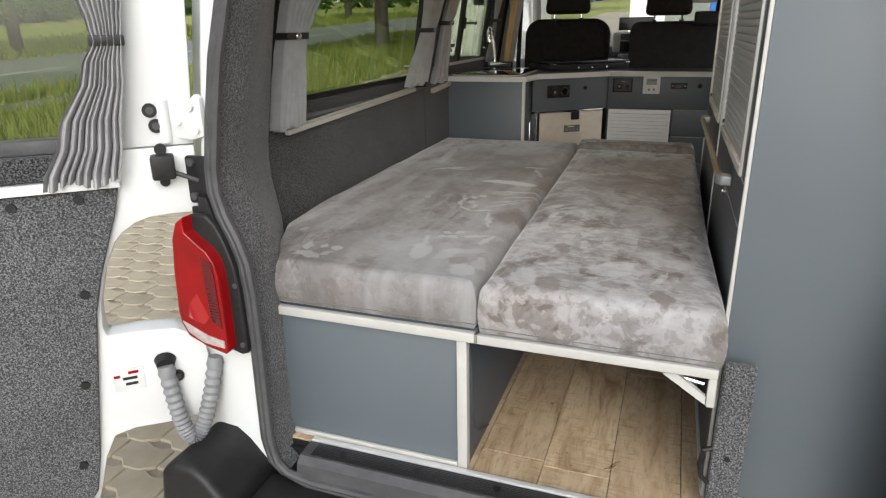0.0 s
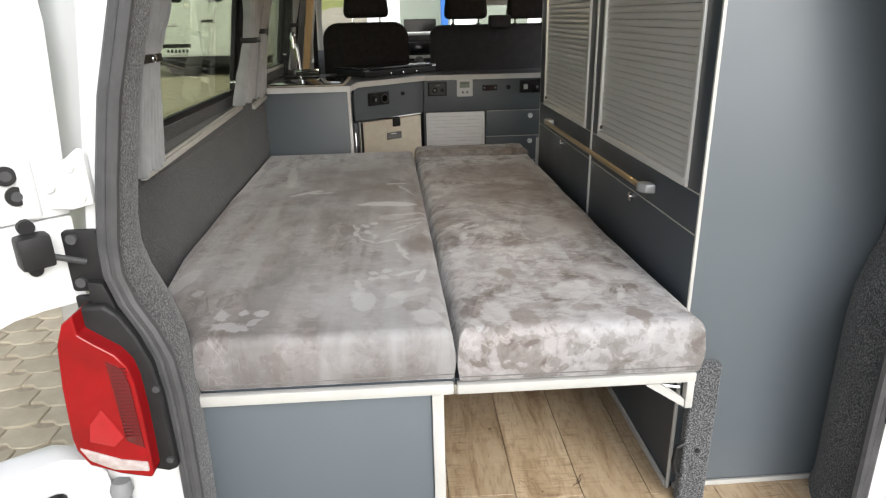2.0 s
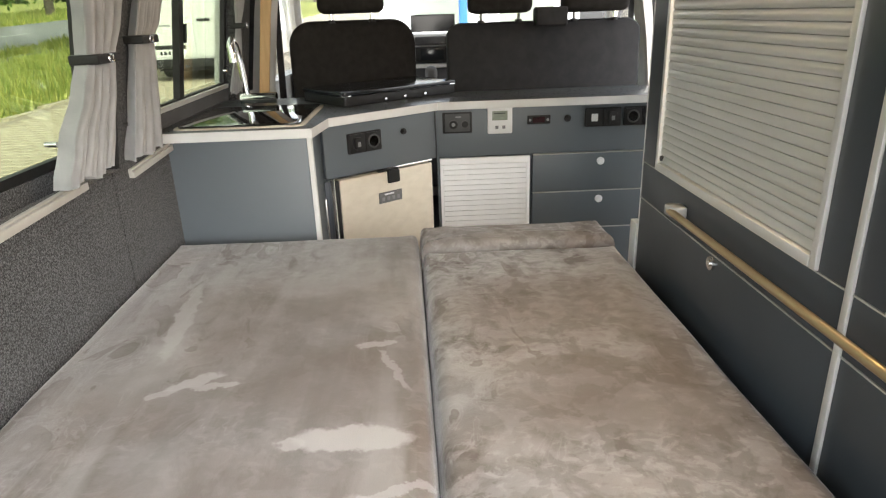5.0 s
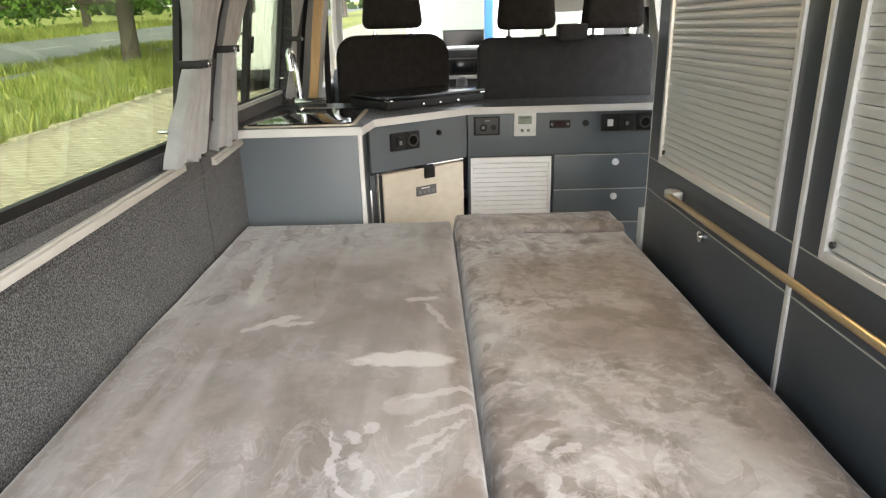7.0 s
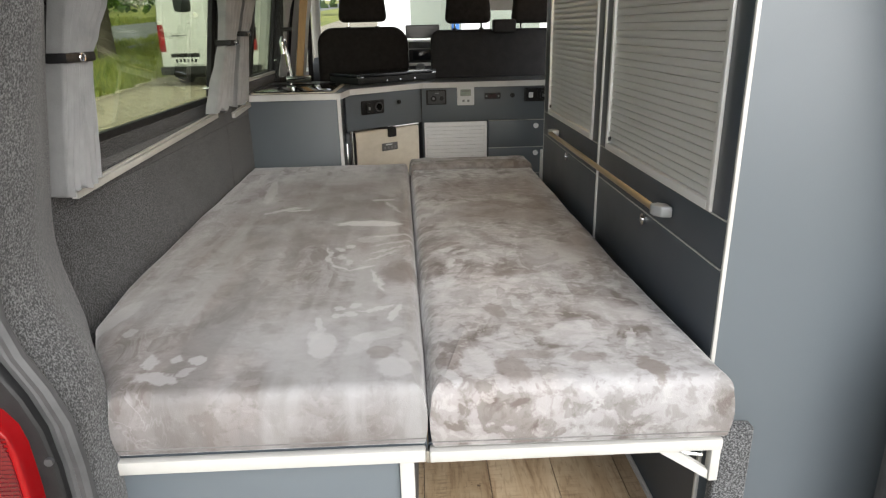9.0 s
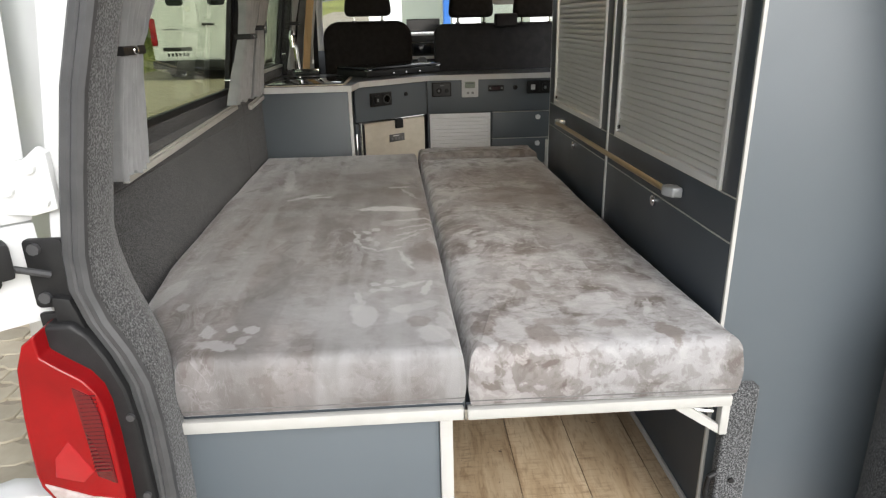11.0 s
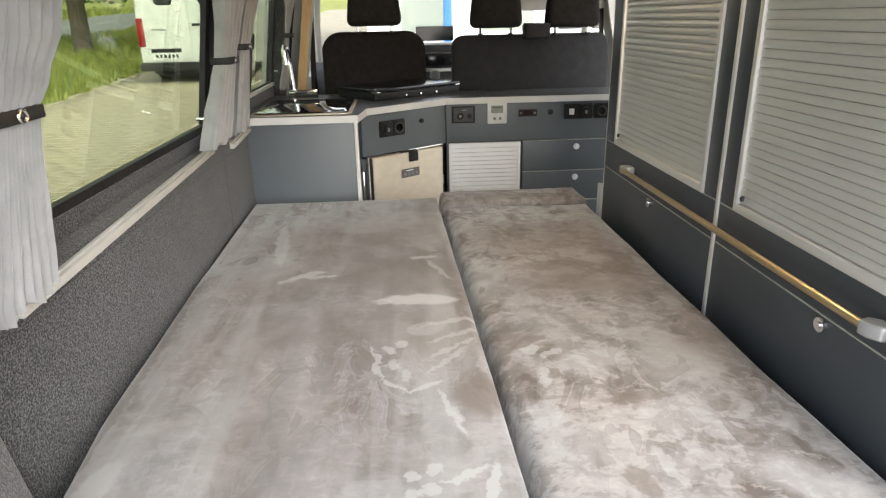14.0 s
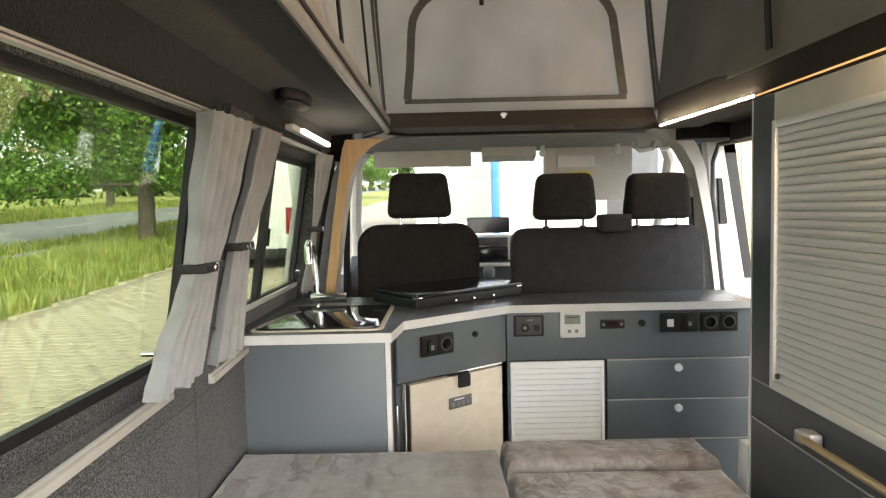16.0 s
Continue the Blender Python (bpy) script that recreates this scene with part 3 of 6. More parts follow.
WIN1 = (0.50, 1.73, 1.43, 1.99)
WIN2 = (2.0, 2.90, 1.465, 1.975)
# felt-clad wall with two window openings; the lower wall is in panels with fine gaps
structure("wall_left", joined(
    slab(0.31, 1.715, FLOOR, 1.335), slab(1.719, 2.11, FLOOR, 1.335), slab(2.11, 3.1, FLOOR, 1.335),
    slab(0.31, 1.715, 1.338, 1.385), slab(1.719, 3.1, 1.338, 1.385),
    slab(0.31, 1.98, FLOOR, 1.37, 0.004, 0.05),
    slab(0.31, 1.7645, 1.375, WIN1[2], 0.052, 0.09), slab(0.31, WIN1[0], WIN1[2], WIN1[3], 0.03, 0.09),
    slab(1.765, 1.95, 1.385, 2.06), slab(1.95, 2.0, 1.385, 2.06, 0.03, 0.09), slab(WIN2[1], 3.1, 1.385, 2.06, 0.01, 0.07),
    slab(0.31, 1.7645, WIN1[3], 2.02, 0.05, 0.09),
    slab(1.95, 2.92, 1.385, WIN2[2], 0.04, 0.09), slab(1.95, 2.92, WIN2[3], 2.06, 0.03, 0.09)), CARPET_DARK, "dark grey felt covered side wall of the camper van")
structure("wall_left_top", joined(slab(0.30, 1.62, 2.0005, 2.14, -0.001, 0.06), slab(1.62, 3.1, 2.03, 2.14, -0.001, 0.06), box(-0.78, -0.60, 3.03, 3.10, 1.99, 2.13)), CEIL, "dark brown felt above the side windows")
structure("wall_right", joined(slab(0.30, 1.95, FLOOR, 2.14, side=1), slab(1.95, 2.95, 2.06, 2.14, side=1)), CARPET_DARK,
          "dark felt side wall behind the tall cabinet")


def skin(side):
    bm = joined(slab(0.24, 3.2, 0.35, 1.385, 0.095, 0.115, side), slab(0.24, 0.46, 1.385, 2.15, 0.095, 0.115, side), slab(1.88, 1.95, 1.385, 2.15, 0.095, 0.115, side),
                slab(2.95, 3.2, 1.385, 2.15, 0.095, 0.115, side), slab(0.46, 1.88, 2.03, 2.15, 0.095, 0.115, side), slab(1.95, 2.95, 2.03, 2.15, 0.095, 0.115, side)) if side < 0 else \
        joined(slab(0.24, 1.95, 0.35, 2.15, 0.095, 0.115, side), slab(1.95, 3.2, 0.35, 0.52, 0.095, 0.115, side), slab(1.95, 3.2, 2.08, 2.15, 0.095, 0.115, side))
    return bm


structure("wall_outer_left", skin(-1), WHITE, "white painted outer body panel of the van")
structure("wall_outer_right", skin(1), WHITE, "white painted outer body panel of the van")
structure("underbody", box(-0.85, mx(-0.85), -0.02, 4.4, 0.36, FLOOR - 0.02), BLACK, "black underbody below the van floor")

# rear opening: inner edge of the left side by height
EDGE_L = [(0.50, -0.530), (0.53, -0.562), (0.60, -0.578), (0.82, -0.575), (0.95, -0.573), (1.04, -0.574), (1.12, -0.581), (1.18, -0.600), (1.24, -0.628), (1.30, -0.644), (1.36, -0.642),
          (1.48, -0.620), (1.62, -0.589), (1.79, -0.535), (1.95, -0.495), (2.03, -0.455), (2.08, -0.40)]


def pillar(side):
    """The felt-clad rear corner post, swept from the opening's edge to the side wall."""
    s = (lambda x: x) if side < 0 else rx
    rows = []
    for y, f, d in ((-0.085, 0.0, 0.0), (-0.06, 0.0, -0.004), (0.02, 0.0, -0.002), (0.06, 0.07, 0.0), (0.10, 0.16, 0.0), (0.16, 0.33, 0.0), (0.22, 0.50, 0.0), (0.28, 0.66, 0.0), (0.315, 0.745, 0.0), (0.328, 0.79, 0.0), (0.333, 0.86, 0.0), (0.334, 1.3, 0.0)):
        row = []
        for z, e in EDGE_L:
            g = f * (1 + 0.12 * max(0.0, 1 - abs(z - 1.27) / 0.16))
            row.append((s((1 - g) * e + g * min(xl(z), e) + d), y, z))
        rows.append(row)
    return loft(rows)


structure("pillar_left", pillar(-1), CARPET, "speckled grey felt covered rear corner post")
structure("pillar_right", pillar(1), CARPET, "speckled grey felt covered rear corner post")
structure("header_rear", joined(prism([(-0.40, 2.08), (rx(-0.40), 2.08), (rx(-0.3), 2.14), (-0.3, 2.14)], "y", -0.085, 0.12)), CEIL, "dark felt header over the rear opening")


def rear_panel(side):
    """White sheet metal between the opening and the outer side."""
    s = (lambda x: x) if side < 0 else rx
    poly = [(s(e - 0.016), z) for z, e in EDGE_L] + [(s(-0.55), 2.14), (s(-0.605), 1.95), (s(-0.645), 1.7), (s(-0.69), 1.42), (s(-0.715), 1.25), (s(-0.76), 1.17), (s(-0.80), 1.0), (s(-0.80), 0.5)]
    return prism(poly, "y", -0.07, -0.02, 0.006)


def rear_corner(side):
    """The rounded body corner from the rear panel to the side."""
    s = (lambda x: x) if side < 0 else rx
    rows = []
    for z, e in ((0.4, -0.79), (0.9, -0.79), (1.0, -0.785), (1.17, -0.75), (1.25, -0.705), (1.42, -0.682), (1.7, -0.638), (1.95, -0.598), (2.12, -0.545)):
        o = xl(z) - 0.108
        rows.append([(s(e), -0.03, z), (s(e + (o - e) * 0.5), 0.03, z), (s(e + (o - e) * 0.8), 0.11, z), (s(e + (o - e) * 0.96), 0.19, z), (s(o), 0.26, z)])
    return loft(rows)


structure("body_corner_left", rear_corner(-1), WHITE, "white rounded rear body corner")
structure("body_corner_right", rear_corner(1), WHITE, "white rounded rear body corner")
structure("body_rear_left", rear_panel(-1), WHITE, "white painted rear body corner beside the opening")
structure("body_rear_right", rear_panel(1), WHITE, "white painted rear body corner beside the opening")
ring = [(e, -0.092, z) for z, e in EDGE_L]
ring = [(-0.45, -0.094, 0.488)] + ring
full = [(0.1, -0.095, 0.486)] + ring + [(XC, -0.092, 2.085)] + [(rx(x), y, z) for x, y, z in ring[::-1]] + [(0.2, -0.095, 0.486)]
seal = thing("door_seal", "black rubber seal round the rear door opening", "seal", (XC, -0.09, 0.49))
part("inner_lip", tube(full, 0.012, 8), RUBBER, seal)
part("outer_lip", tube([(x + (-0.017 if x < XC else 0.017), y + 0.004, z - (0.012 if z < 0.5 else 0)) for x, y, z in full], 0.013, 8), RUBBER, seal)

# loading edge with ribbed plate
sill = thing("sill_plate", "black ribbed plastic loading edge with screws", "sill plate", (XC, -0.06, FLOOR))
part("plate", prism([(-0.005, 0.552), (-0.015, 0.556), (-0.07, 0.552), (-0.088, 0.535), (-0.095, 0.49), (-0.05, 0.47), (-0.005, 0.5)], "x", -0.50, rx(-0.50)), RUBBER, sill)
for i in range(9):
    part("rib", box(-0.47, rx(-0.47), -0.064 + i * 0.0062, -0.061 + i * 0.0062, 0.5525, 0.5565, 0.0006, 1), BLACK, sill)
for x in (-0.38, -0.16, 0.06, 0.28, 0.50, 0.72):
    part("screw", cyl((x, -0.04, 0.556), (x, -0.04, 0.560), 0.011, 12, 0.001), BLACK, sill)
part("metal_strip", box(-0.50, 0.60, -0.004, 0.012, FLOOR - 0.01, FLOOR + 0.008, 0.002), ALU, sill, "pale metal edge strip")
bumper = thing("rear_bumper", "black plastic rear bumper with a stepped top", "bumper", (XC, -0.2, 0.2))
part("beam", prism([(-0.07, 0.47), (-0.20, 0.465), (-0.27, 0.43), (-0.29, 0.36), (-0.27, 0.2), (-0.05, 0.18)], "x", -0.60, rx(-0.60), 0.012), BLACK, bumper)
for s in (lambda x: x, rx):
    part("corner", prism([(s(-0.615), 0.2), (s(-0.60), 0.50), (s(-0.66), 0.57), (s(-0.70), 0.60), (s(-0.765), 0.605), (s(-0.805), 0.57), (s(-0.83), 0.42), (s(-0.82), 0.2)], "y", -0.27, 0.12, 0.04, 4), BLACK, bumper)


def tail_light(s):
    t = thing("tail_light", "red rear lamp cluster in a black housing beside the opening", "tail light", (s(-0.70), -0.08, 0.83), "rear lamps of the van")
    part("housing", prism([(s(x), z) for x, z in ((-0.74, 1.225), (-0.715, 1.246), (-0.672, 1.247), (-0.648, 1.222), (-0.625, 1.175), (-0.607, 1.12), (-0.598, 1.05), (-0.594, 0.875), (-0.615, 0.868), (-0.70, 0.89), (-0.75, 1.0))], "y", -0.115, -0.02, 0.010, 3), BLACK, t)
    outline = ((-0.713, 1.246), (-0.735, 1.229), (-0.752, 1.187), (-0.762, 1.10), (-0.768, 0.985), (-0.764, 0.955), (-0.746, 0.921), (-0.69, 0.897), (-0.634, 0.884), (-0.628, 0.892), (-0.627, 0.95), (-0.627, 1.035), (-0.630, 1.104), (-0.637, 1.136), (-0.654, 1.162), (-0.688, 1.187), (-0.712, 1.206))
    lens = part("lens", prism([(s(x), z) for x, z in outline], "y", -0.150, 0.01, 0.012, 4), RED, t)
    part("clear_lens", prism([(s(x), z) for x, z in ((-0.757, 0.964), (-0.72, 0.948), (-0.682, 0.932), (-0.634, 0.923), (-0.634, 0.902), (-0.70, 0.910), (-0.742, 0.934))], "y", -0.1535, -0.146, 0.003), LENS, lens, "clear reversing lens")
    part("lens_insert", prism([(s(x), z) for x, z in ((-0.672, 1.150), (-0.645, 1.132), (-0.637, 1.095), (-0.634, 0.957), (-0.664, 0.975), (-0.668, 1.062))], "y", -0.1525, -0.146, 0.001), DEEP_RED, lens, "dark ribbed lens area")
    for i in range(20):
        z = 0.985 + i * 0.0078
        part("lens_rib", box(min(s(-0.666), s(-0.637)), max(s(-0.666), s(-0.637)), -0.1540, -0.1520, z, z + 0.0026), DEEP_RED, lens)
    part("lens_facet", prism([(s(x), z) for x, z in ((-0.735, 0.976), (-0.728, 1.015), (-0.700, 1.048), (-0.668, 0.984), (-0.69, 0.962))], "y", -0.1520, -0.146, 0.003), RED_BRIGHT, lens)
    part("housing_fin", prism([(s(x), z) for x, z in ((-0.70, 1.235), (-0.652, 1.215), (-0.662, 1.25), (-0.672, 1.285), (-0.70, 1.290))], "y", -0.10, -0.03, 0.004), BLACK, t)
    for z in (1.066, 0.90):
        part("screw", cyl((s(-0.606), -0.114, z), (s(-0.606), -0.12, z), 0.007, 12), RUBBER, t)


tail_light(lambda x: x)
tail_light(rx)
for s in (lambda x: x, rx):
    plate = thing("hinge_plate", "white painted door hinge bolted to the body", "hinge", (s(-0.66), -0.075, 1.47), "rear door hinges")
    part("leaf", prism([(s(x), z) for x, z in ((-0.765, 1.505), (-0.70, 1.515), (-0.675, 1.535), (-0.662, 1.525), (-0.662, 1.435), (-0.70, 1.425), (-0.765, 1.43))], "y", -0.088, -0.071, 0.004), WHITE, plate)
    part("pin", cyl((s(-0.765), -0.10, 1.42), (s(-0.765), -0.10, 1.52), 0.016, 14, 0.003), WHITE, plate)
    for x, z in ((-0.69, 1.505), (-0.68, 1.45), (-0.73, 1.47)):
        part("bolt", cyl((s(x), -0.088, z), (s(x), -0.097, z), 0.011, 8, 0.002), WHITE, plate)
    stay = thing("door_check", "black door check bracket with an arm", "door check", (s(-0.66), -0.075, 1.27), "rear door checks")
    part("bracket", prism(rrect(min(s(-0.735), s(-0.672)), max(s(-0.735), s(-0.672)), 1.265, 1.385, 0.008), "y", -0.084, -0.071, 0.003), BLACK, stay)
    for z in (1.285, 1.37):
        part("bolt", cyl((s(-0.715), -0.084, z), (s(-0.715), -0.092, z), 0.010, 8, 0.002), RUBBER, stay)
    part("gap_cover", box(min(s(-0.735), s(-0.665)), max(s(-0.735), s(-0.665)), -0.084, -0.071, 1.205, 1.255, 0.004), BLACK, stay)


# ---- rear doors, swung wide open ----
def rear_door(side):
    def at(p):
        """Door's own u (from the hinge), w (out of its inner face), z."""
        u, w, z = p
        x, y = -0.775 - 0.743 * u + 0.669 * w, -0.115 - 0.669 * u - 0.743 * w
        return (x if side < 0 else rx(x), y, z)

    def door_bm(bm):
        for v in bm.verts:
            v.co = Vector(at(v.co))
        return bm

    d = thing("rear_door", "open white rear door with felt inner panel and curtained window", "door", at((0.3, 0, 0.4)), "rear doors of the van")
    low = [(-0.078, 1.41), (-0.078, 1.30), (-0.073, 1.238), (0.004, 1.240), (0.05, 1.237), (0.084, 1.227), (0.115, 1.207), (0.138, 1.182), (0.169, 1.113), (0.194, 1.025), (0.200, 0.965), (0.195, 0.940), (0.116, 0.938), (0.035, 0.930), (-0.011, 0.904), (-0.036, 0.86),
           (-0.042, 0.79), (-0.035, 0.70), (-0.011, 0.655), (0.09, 0.651), (0.174, 0.656), (0.225, 0.645), (0.256, 0.584), (0.273, 0.524), (0.30, 0.44), (0.34, 0.39), (0.40, 0.36), (0.74, 0.36), (0.77, 0.40), (0.77, 0.9), (0.755, 1.41)]
    shell = part("shell", door_bm(joined(prism(low, "y", -0.075, 0.0, 0.008), prism([(-0.078, 1.411), (0.115, 1.411), (0.06, 1.949), (0.05, 2.06), (-0.09, 2.03), (-0.103, 1.743)], "y", -0.075, 0.0, 0.008),
                                         prism([(0.68, 1.411), (0.755, 1.411), (0.72, 1.98), (0.68, 2.06)], "y", -0.075, 0.0, 0.008), prism([(0.062, 1.95), (0.679, 1.95), (0.679, 2.06), (0.052, 2.06)], "y", -0.075, 0.0, 0.008))), WHITE, d)
    part("window_pane", door_bm(box(0.06, 0.69, -0.06, -0.055, 1.40, 1.96)), GLASS, d).visible_shadow = False
    part("window_seal", door_bm(joined(box(0.116, 0.678, -0.05, 0.004, 1.413, 1.445, 0.004), box(0.665, 0.678, -0.05, 0.003, 1.446, 1.948, 0.003))), RUBBER, d)
    part("ledge", door_bm(box(0.105, 0.70, 0.001, 0.022, 1.352, 1.412, 0.012, 3)), CARPET_DARK, d)
    part("inner_panel", door_bm(prism([(0.104, 1.325), (0.122, 1.26), (0.146, 1.195), (0.180, 1.10), (0.205, 1.01), (0.222, 0.90), (0.243, 0.76), (0.268, 0.60), (0.29, 0.50), (0.34, 0.43), (0.70, 0.42), (0.73, 0.5), (0.71, 1.325)], "y", 0.001, 0.018, 0.008, 3)), CARPET, d, "speckled grey felt inner panel")
    part("curtain_rail", door_bm(box(0.098, 0.70, 0.019, 0.036, 1.327, 1.351, 0.004)), WHITE_PLASTIC, d, "white curtain rail")
    part("curtain_rail", door_bm(box(0.118, 0.70, 0.012, 0.030, 1.975, 2.0, 0.004)), WHITE_PLASTIC, d, "white curtain rail")
    for u, z in ((0.193, 1.305), (0.222, 1.067), (0.264, 0.822), (0.309, 0.591), (0.33, 1.30), (0.30, 0.46), (0.5, 0.46), (0.5, 1.28)):
        part("clip", door_bm(cyl((u, 0.017, z), (u, 0.024, z), 0.011, 12, 0.002)), BLACK, d)
    for u, z in ((0.010, 1.498), (0.001, 1.461), (0.048, 0.791)):
        part("plug", door_bm(cyl((u, 0.0, z), (u, 0.006, z), 0.017, 18, 0.002)), BLACK, d, "black rubber plug")
        part("plug_ring", door_bm(cyl((u, 0.005, z), (u, 0.009, z), 0.009, 14, 0.001)), RUBBER, d)
    box_ob = part("check_box", door_bm(box(-0.028, 0.026, 0.001, 0.045, 1.335, 1.395, 0.008)), BLACK, d, "black door check housing")
    part("check_lug", door_bm(joined(cyl((0.0, 0.0, 1.405), (0.0, 0.012, 1.405), 0.014, 14), cyl((0.0, 0.0, 1.325), (0.0, 0.010, 1.325), 0.012, 14))), BLACK, box_ob)
    part("sticker", door_bm(box(0.128, 0.203, 0.0005, 0.002, 0.775, 0.838)), mat("pale_sticker", (0.45, 0.46, 0.45), (0.55, 0.56, 0.55), 25, 0.5), d, "pale warning sticker")
    for u0, u1, z, c in ((0.14, 0.165, 0.822, RED), (0.145, 0.18, 0.806, BLACK), (0.185, 0.20, 0.815, RED), (0.145, 0.175, 0.79, BLACK)):
        part("sticker_bar", door_bm(box(u0, u1, 0.002, 0.003, z, z + 0.008)), c, d)
    part("curtain", curtain(lambda u, s, a: at((u, 0.03 + a, s)), [(1.985, 0.03, 0.15), (1.85, 0.026, 0.135), (1.743, 0.028, 0.115), (1.70, 0.036, 0.106), (1.658, 0.043, 0.102), (1.60, 0.05, 0.13), (1.45, 0.075, 0.205), (1.34, 0.092, 0.256)], 9, 0.011), CURTAIN, d, "grey pleated curtain gathered by a strap")
    part("curtain_strap", door_bm(joined(box(0.036, 0.108, 0.012, 0.050, 1.646, 1.670, 0.006))), BLACK, d, "black curtain strap")
    return d, at


def curtain(place, rows, folds, amp, n=64, seed=1, tilt=0.0):
    """Pleated cloth: rows of (height, from, to) along place(u, height, depth)."""
    hs = []
    for (z0, a0, b0), (z1, a1, b1) in zip(rows, rows[1:]):
        k = 4
        hs += [(z0 + (z1 - z0) * i / k, a0 + (a1 - a0) * (3 * (i / k) ** 2 - 2 * (i / k) ** 3), b0 + (b1 - b0) * (3 * (i / k) ** 2 - 2 * (i / k) ** 3)) for i in range(k)]
    hs.append(rows[-1])
    full_w = max(b - a for _, a, b in rows)
    front, back = [], []
    for z, a, b in hs:
        tight = (b - a) / full_w
        fr, bk = [], []
        for i in range(n + 1):
            u = i / n
            p = 2 * math.pi * u * folds + 0.9 * math.sin(2.5 * z + seed + 6 * u) + 0.6 * math.sin(9 * u + seed)
            d = amp * (0.5 + 0.5 * tight * tight) * (1.3 * (2 * abs(math.cos(p / 2)) ** 0.8 - 1) + 0.25 * math.sin(0.5 * p + 4 * z + seed))
            uu = a + (b - a) * (u + 0.012 * math.sin(7 * z + 9 * u))
            zz = z + (0.008 * math.sin(11 * u + seed) if z == rows[-1][0] else 0)
            fr.append(place(uu, zz, d + amp + tilt * (0.5 + (u - 0.5) * tight)))
            bk.append(place(uu, zz, d + amp + tilt * (0.5 + (u - 0.5) * tight) - 0.004))
        front.append(fr)
        back.append(bk)
    bm = joined(loft(front), loft([r[::-1] for r in back]))
    edge = [loft([front[-1], back[-1]]), loft([[r[0] for r in front], [r[0] for r in back]]), loft([[r[-1] for r in back], [r[-1] for r in front]])]
    return joined(bm, *edge)


door_l, at_l = rear_door(-1)
door_r, at_r = rear_door(1)
for at, s in ((at_l, lambda x: x), (at_r, rx)):
    rod = thing("check_arm", "grey steel door check arm", "door check", (s(-0.68), -0.085, 1.315), "rear door check arms")
    part("arm", tube([(s(-0.70), -0.085, 1.325), at((0.0, 0.03, 1.362))], 0.006, 8), RUBBER, rod)
    a, b = Vector((s(-0.73), -0.085, 0.83)), Vector(at((0.072, 0.02, 0.836)))
    pts = []
    for i in range(61):
        k = i / 60
        p = a.lerp(b, k)
        p.z -= 0.22 * math.sin(math.pi * k) ** 0.8
        p.y -= 0.03 * math.sin(math.pi * k)
        pts.append(p)
    hose = thing("cable_hose", "grey corrugated cable hose from body to door", "cable hose", (s(-0.75), -0.1, 0.6), "cable hoses")
    part("hose", tube(pts, [0.020 + (0.0035 if i % 2 else -0.0015) for i in range(61)], 12), HOSE, hose)
    part("grommet", tube([b, b.lerp(Vector(at((0.072, 0.0, 0.843))), 1.0)], [0.022, 0.028], 14), BLACK, hose)

# ---- glazing of the left side ----
for i, (y0, y1, z0, z1) in enumerate((WIN1, WIN2)):
    w = thing(f"window_{i + 1}", "tinted side window with black rubber frame" if i == 0 else "sliding side window with dark frame and centre bar", "window", (xl(z0) - 0.06, (y0 + y1) / 2, z0), kind="structure")
    part("pane", slab(y0 - 0.03, y1 + 0.03, z0 - 0.03, z1 + 0.03, 0.075, 0.079), GLASS, w).visible_shadow = False
    part("window_frame", joined(slab(y0 - 0.01, y1 + 0.01, z0 - 0.005, z0 + 0.022, 0.056, 0.074), slab(y0 - 0.01, y1 + 0.01, z1 - 0.02, z1 + 0.005, 0.056, 0.074),
                                slab(y0 - 0.01, y0 + 0.015, z0 + 0.0221, z1 - 0.0201, 0.056, 0.074), slab(y1 - 0.02, y1 + (0.02 if i == 0 else 0.01), z0 + 0.0221, z1 - 0.0201, 0.056, 0.074)), BLACK, w)
    if i == 0:
        part("reveal", slab(1.7505, 1.7645, 1.39, 2.01, 0.001, 0.0745), BLACK, w)
    if i == 1:
        part("sliding_bar", joined(slab(2.35, 2.39, z0 + 0.022, z1 - 0.02, 0.050, 0.072)), BLACK, w, "black centre bar")
        part("bottom_rail", joined(slab(2.01, 2.89, z0 + 0.001, z0 + 0.016, 0.040, 0.055)), ALU, w, "pale metal track")
        part("grip", slab(2.41, 2.425, 1.66, 1.72, 0.050, 0.068), BLACK, w)


def rail_piece(y0, z0, y1, z1, d, h):
    return hexa([(xl(z0) + 0.001, y0, z0), (xl(z1) + 0.001, y1, z1), (xl(z1) + d, y1, z1), (xl(z0) + d, y0, z0)],
                [(xl(z0 + h) + 0.001, y0, z0 + h), (xl(z1 + h) + 0.001, y1, z1 + h), (xl(z1 + h) + d, y1, z1 + h), (xl(z0 + h) + d, y0, z0 + h)])


for y0, z0, y1, z1 in ((0.46, 1.347, 1.57, 1.384), (0.45, 1.974, 1.69, 1.984), (1.86, 1.992, 2.98, 1.996), (1.80, 1.352, 2.10, 1.368)):
    top = z0 > 1.9
    solo("curtain_rail", joined(bevel(rail_piece(y0, z0, y1, z1, 0.016, 0.005 if top else 0.017), 0.0015), bevel(rail_piece(y0, z0 + 0.0075, y1, z1 + 0.0075, 0.014, 0.005), 0.001) if top else bevel(rail_piece(y0, z0 + 0.0175, y1, z1 + 0.0175, 0.009, 0.006), 0.001)),
         RAIL if top else EDGE, "grey double curtain rail above the side window" if top else "white plastic curtain rail on the felt wall", "curtain rail", (-0.79, y0, z0), "curtain rails")


def side_curtain(rows, strap, seed, folds=9, off=0.0, amp=0.016, tilt=0.0):
    base = rows[-1]
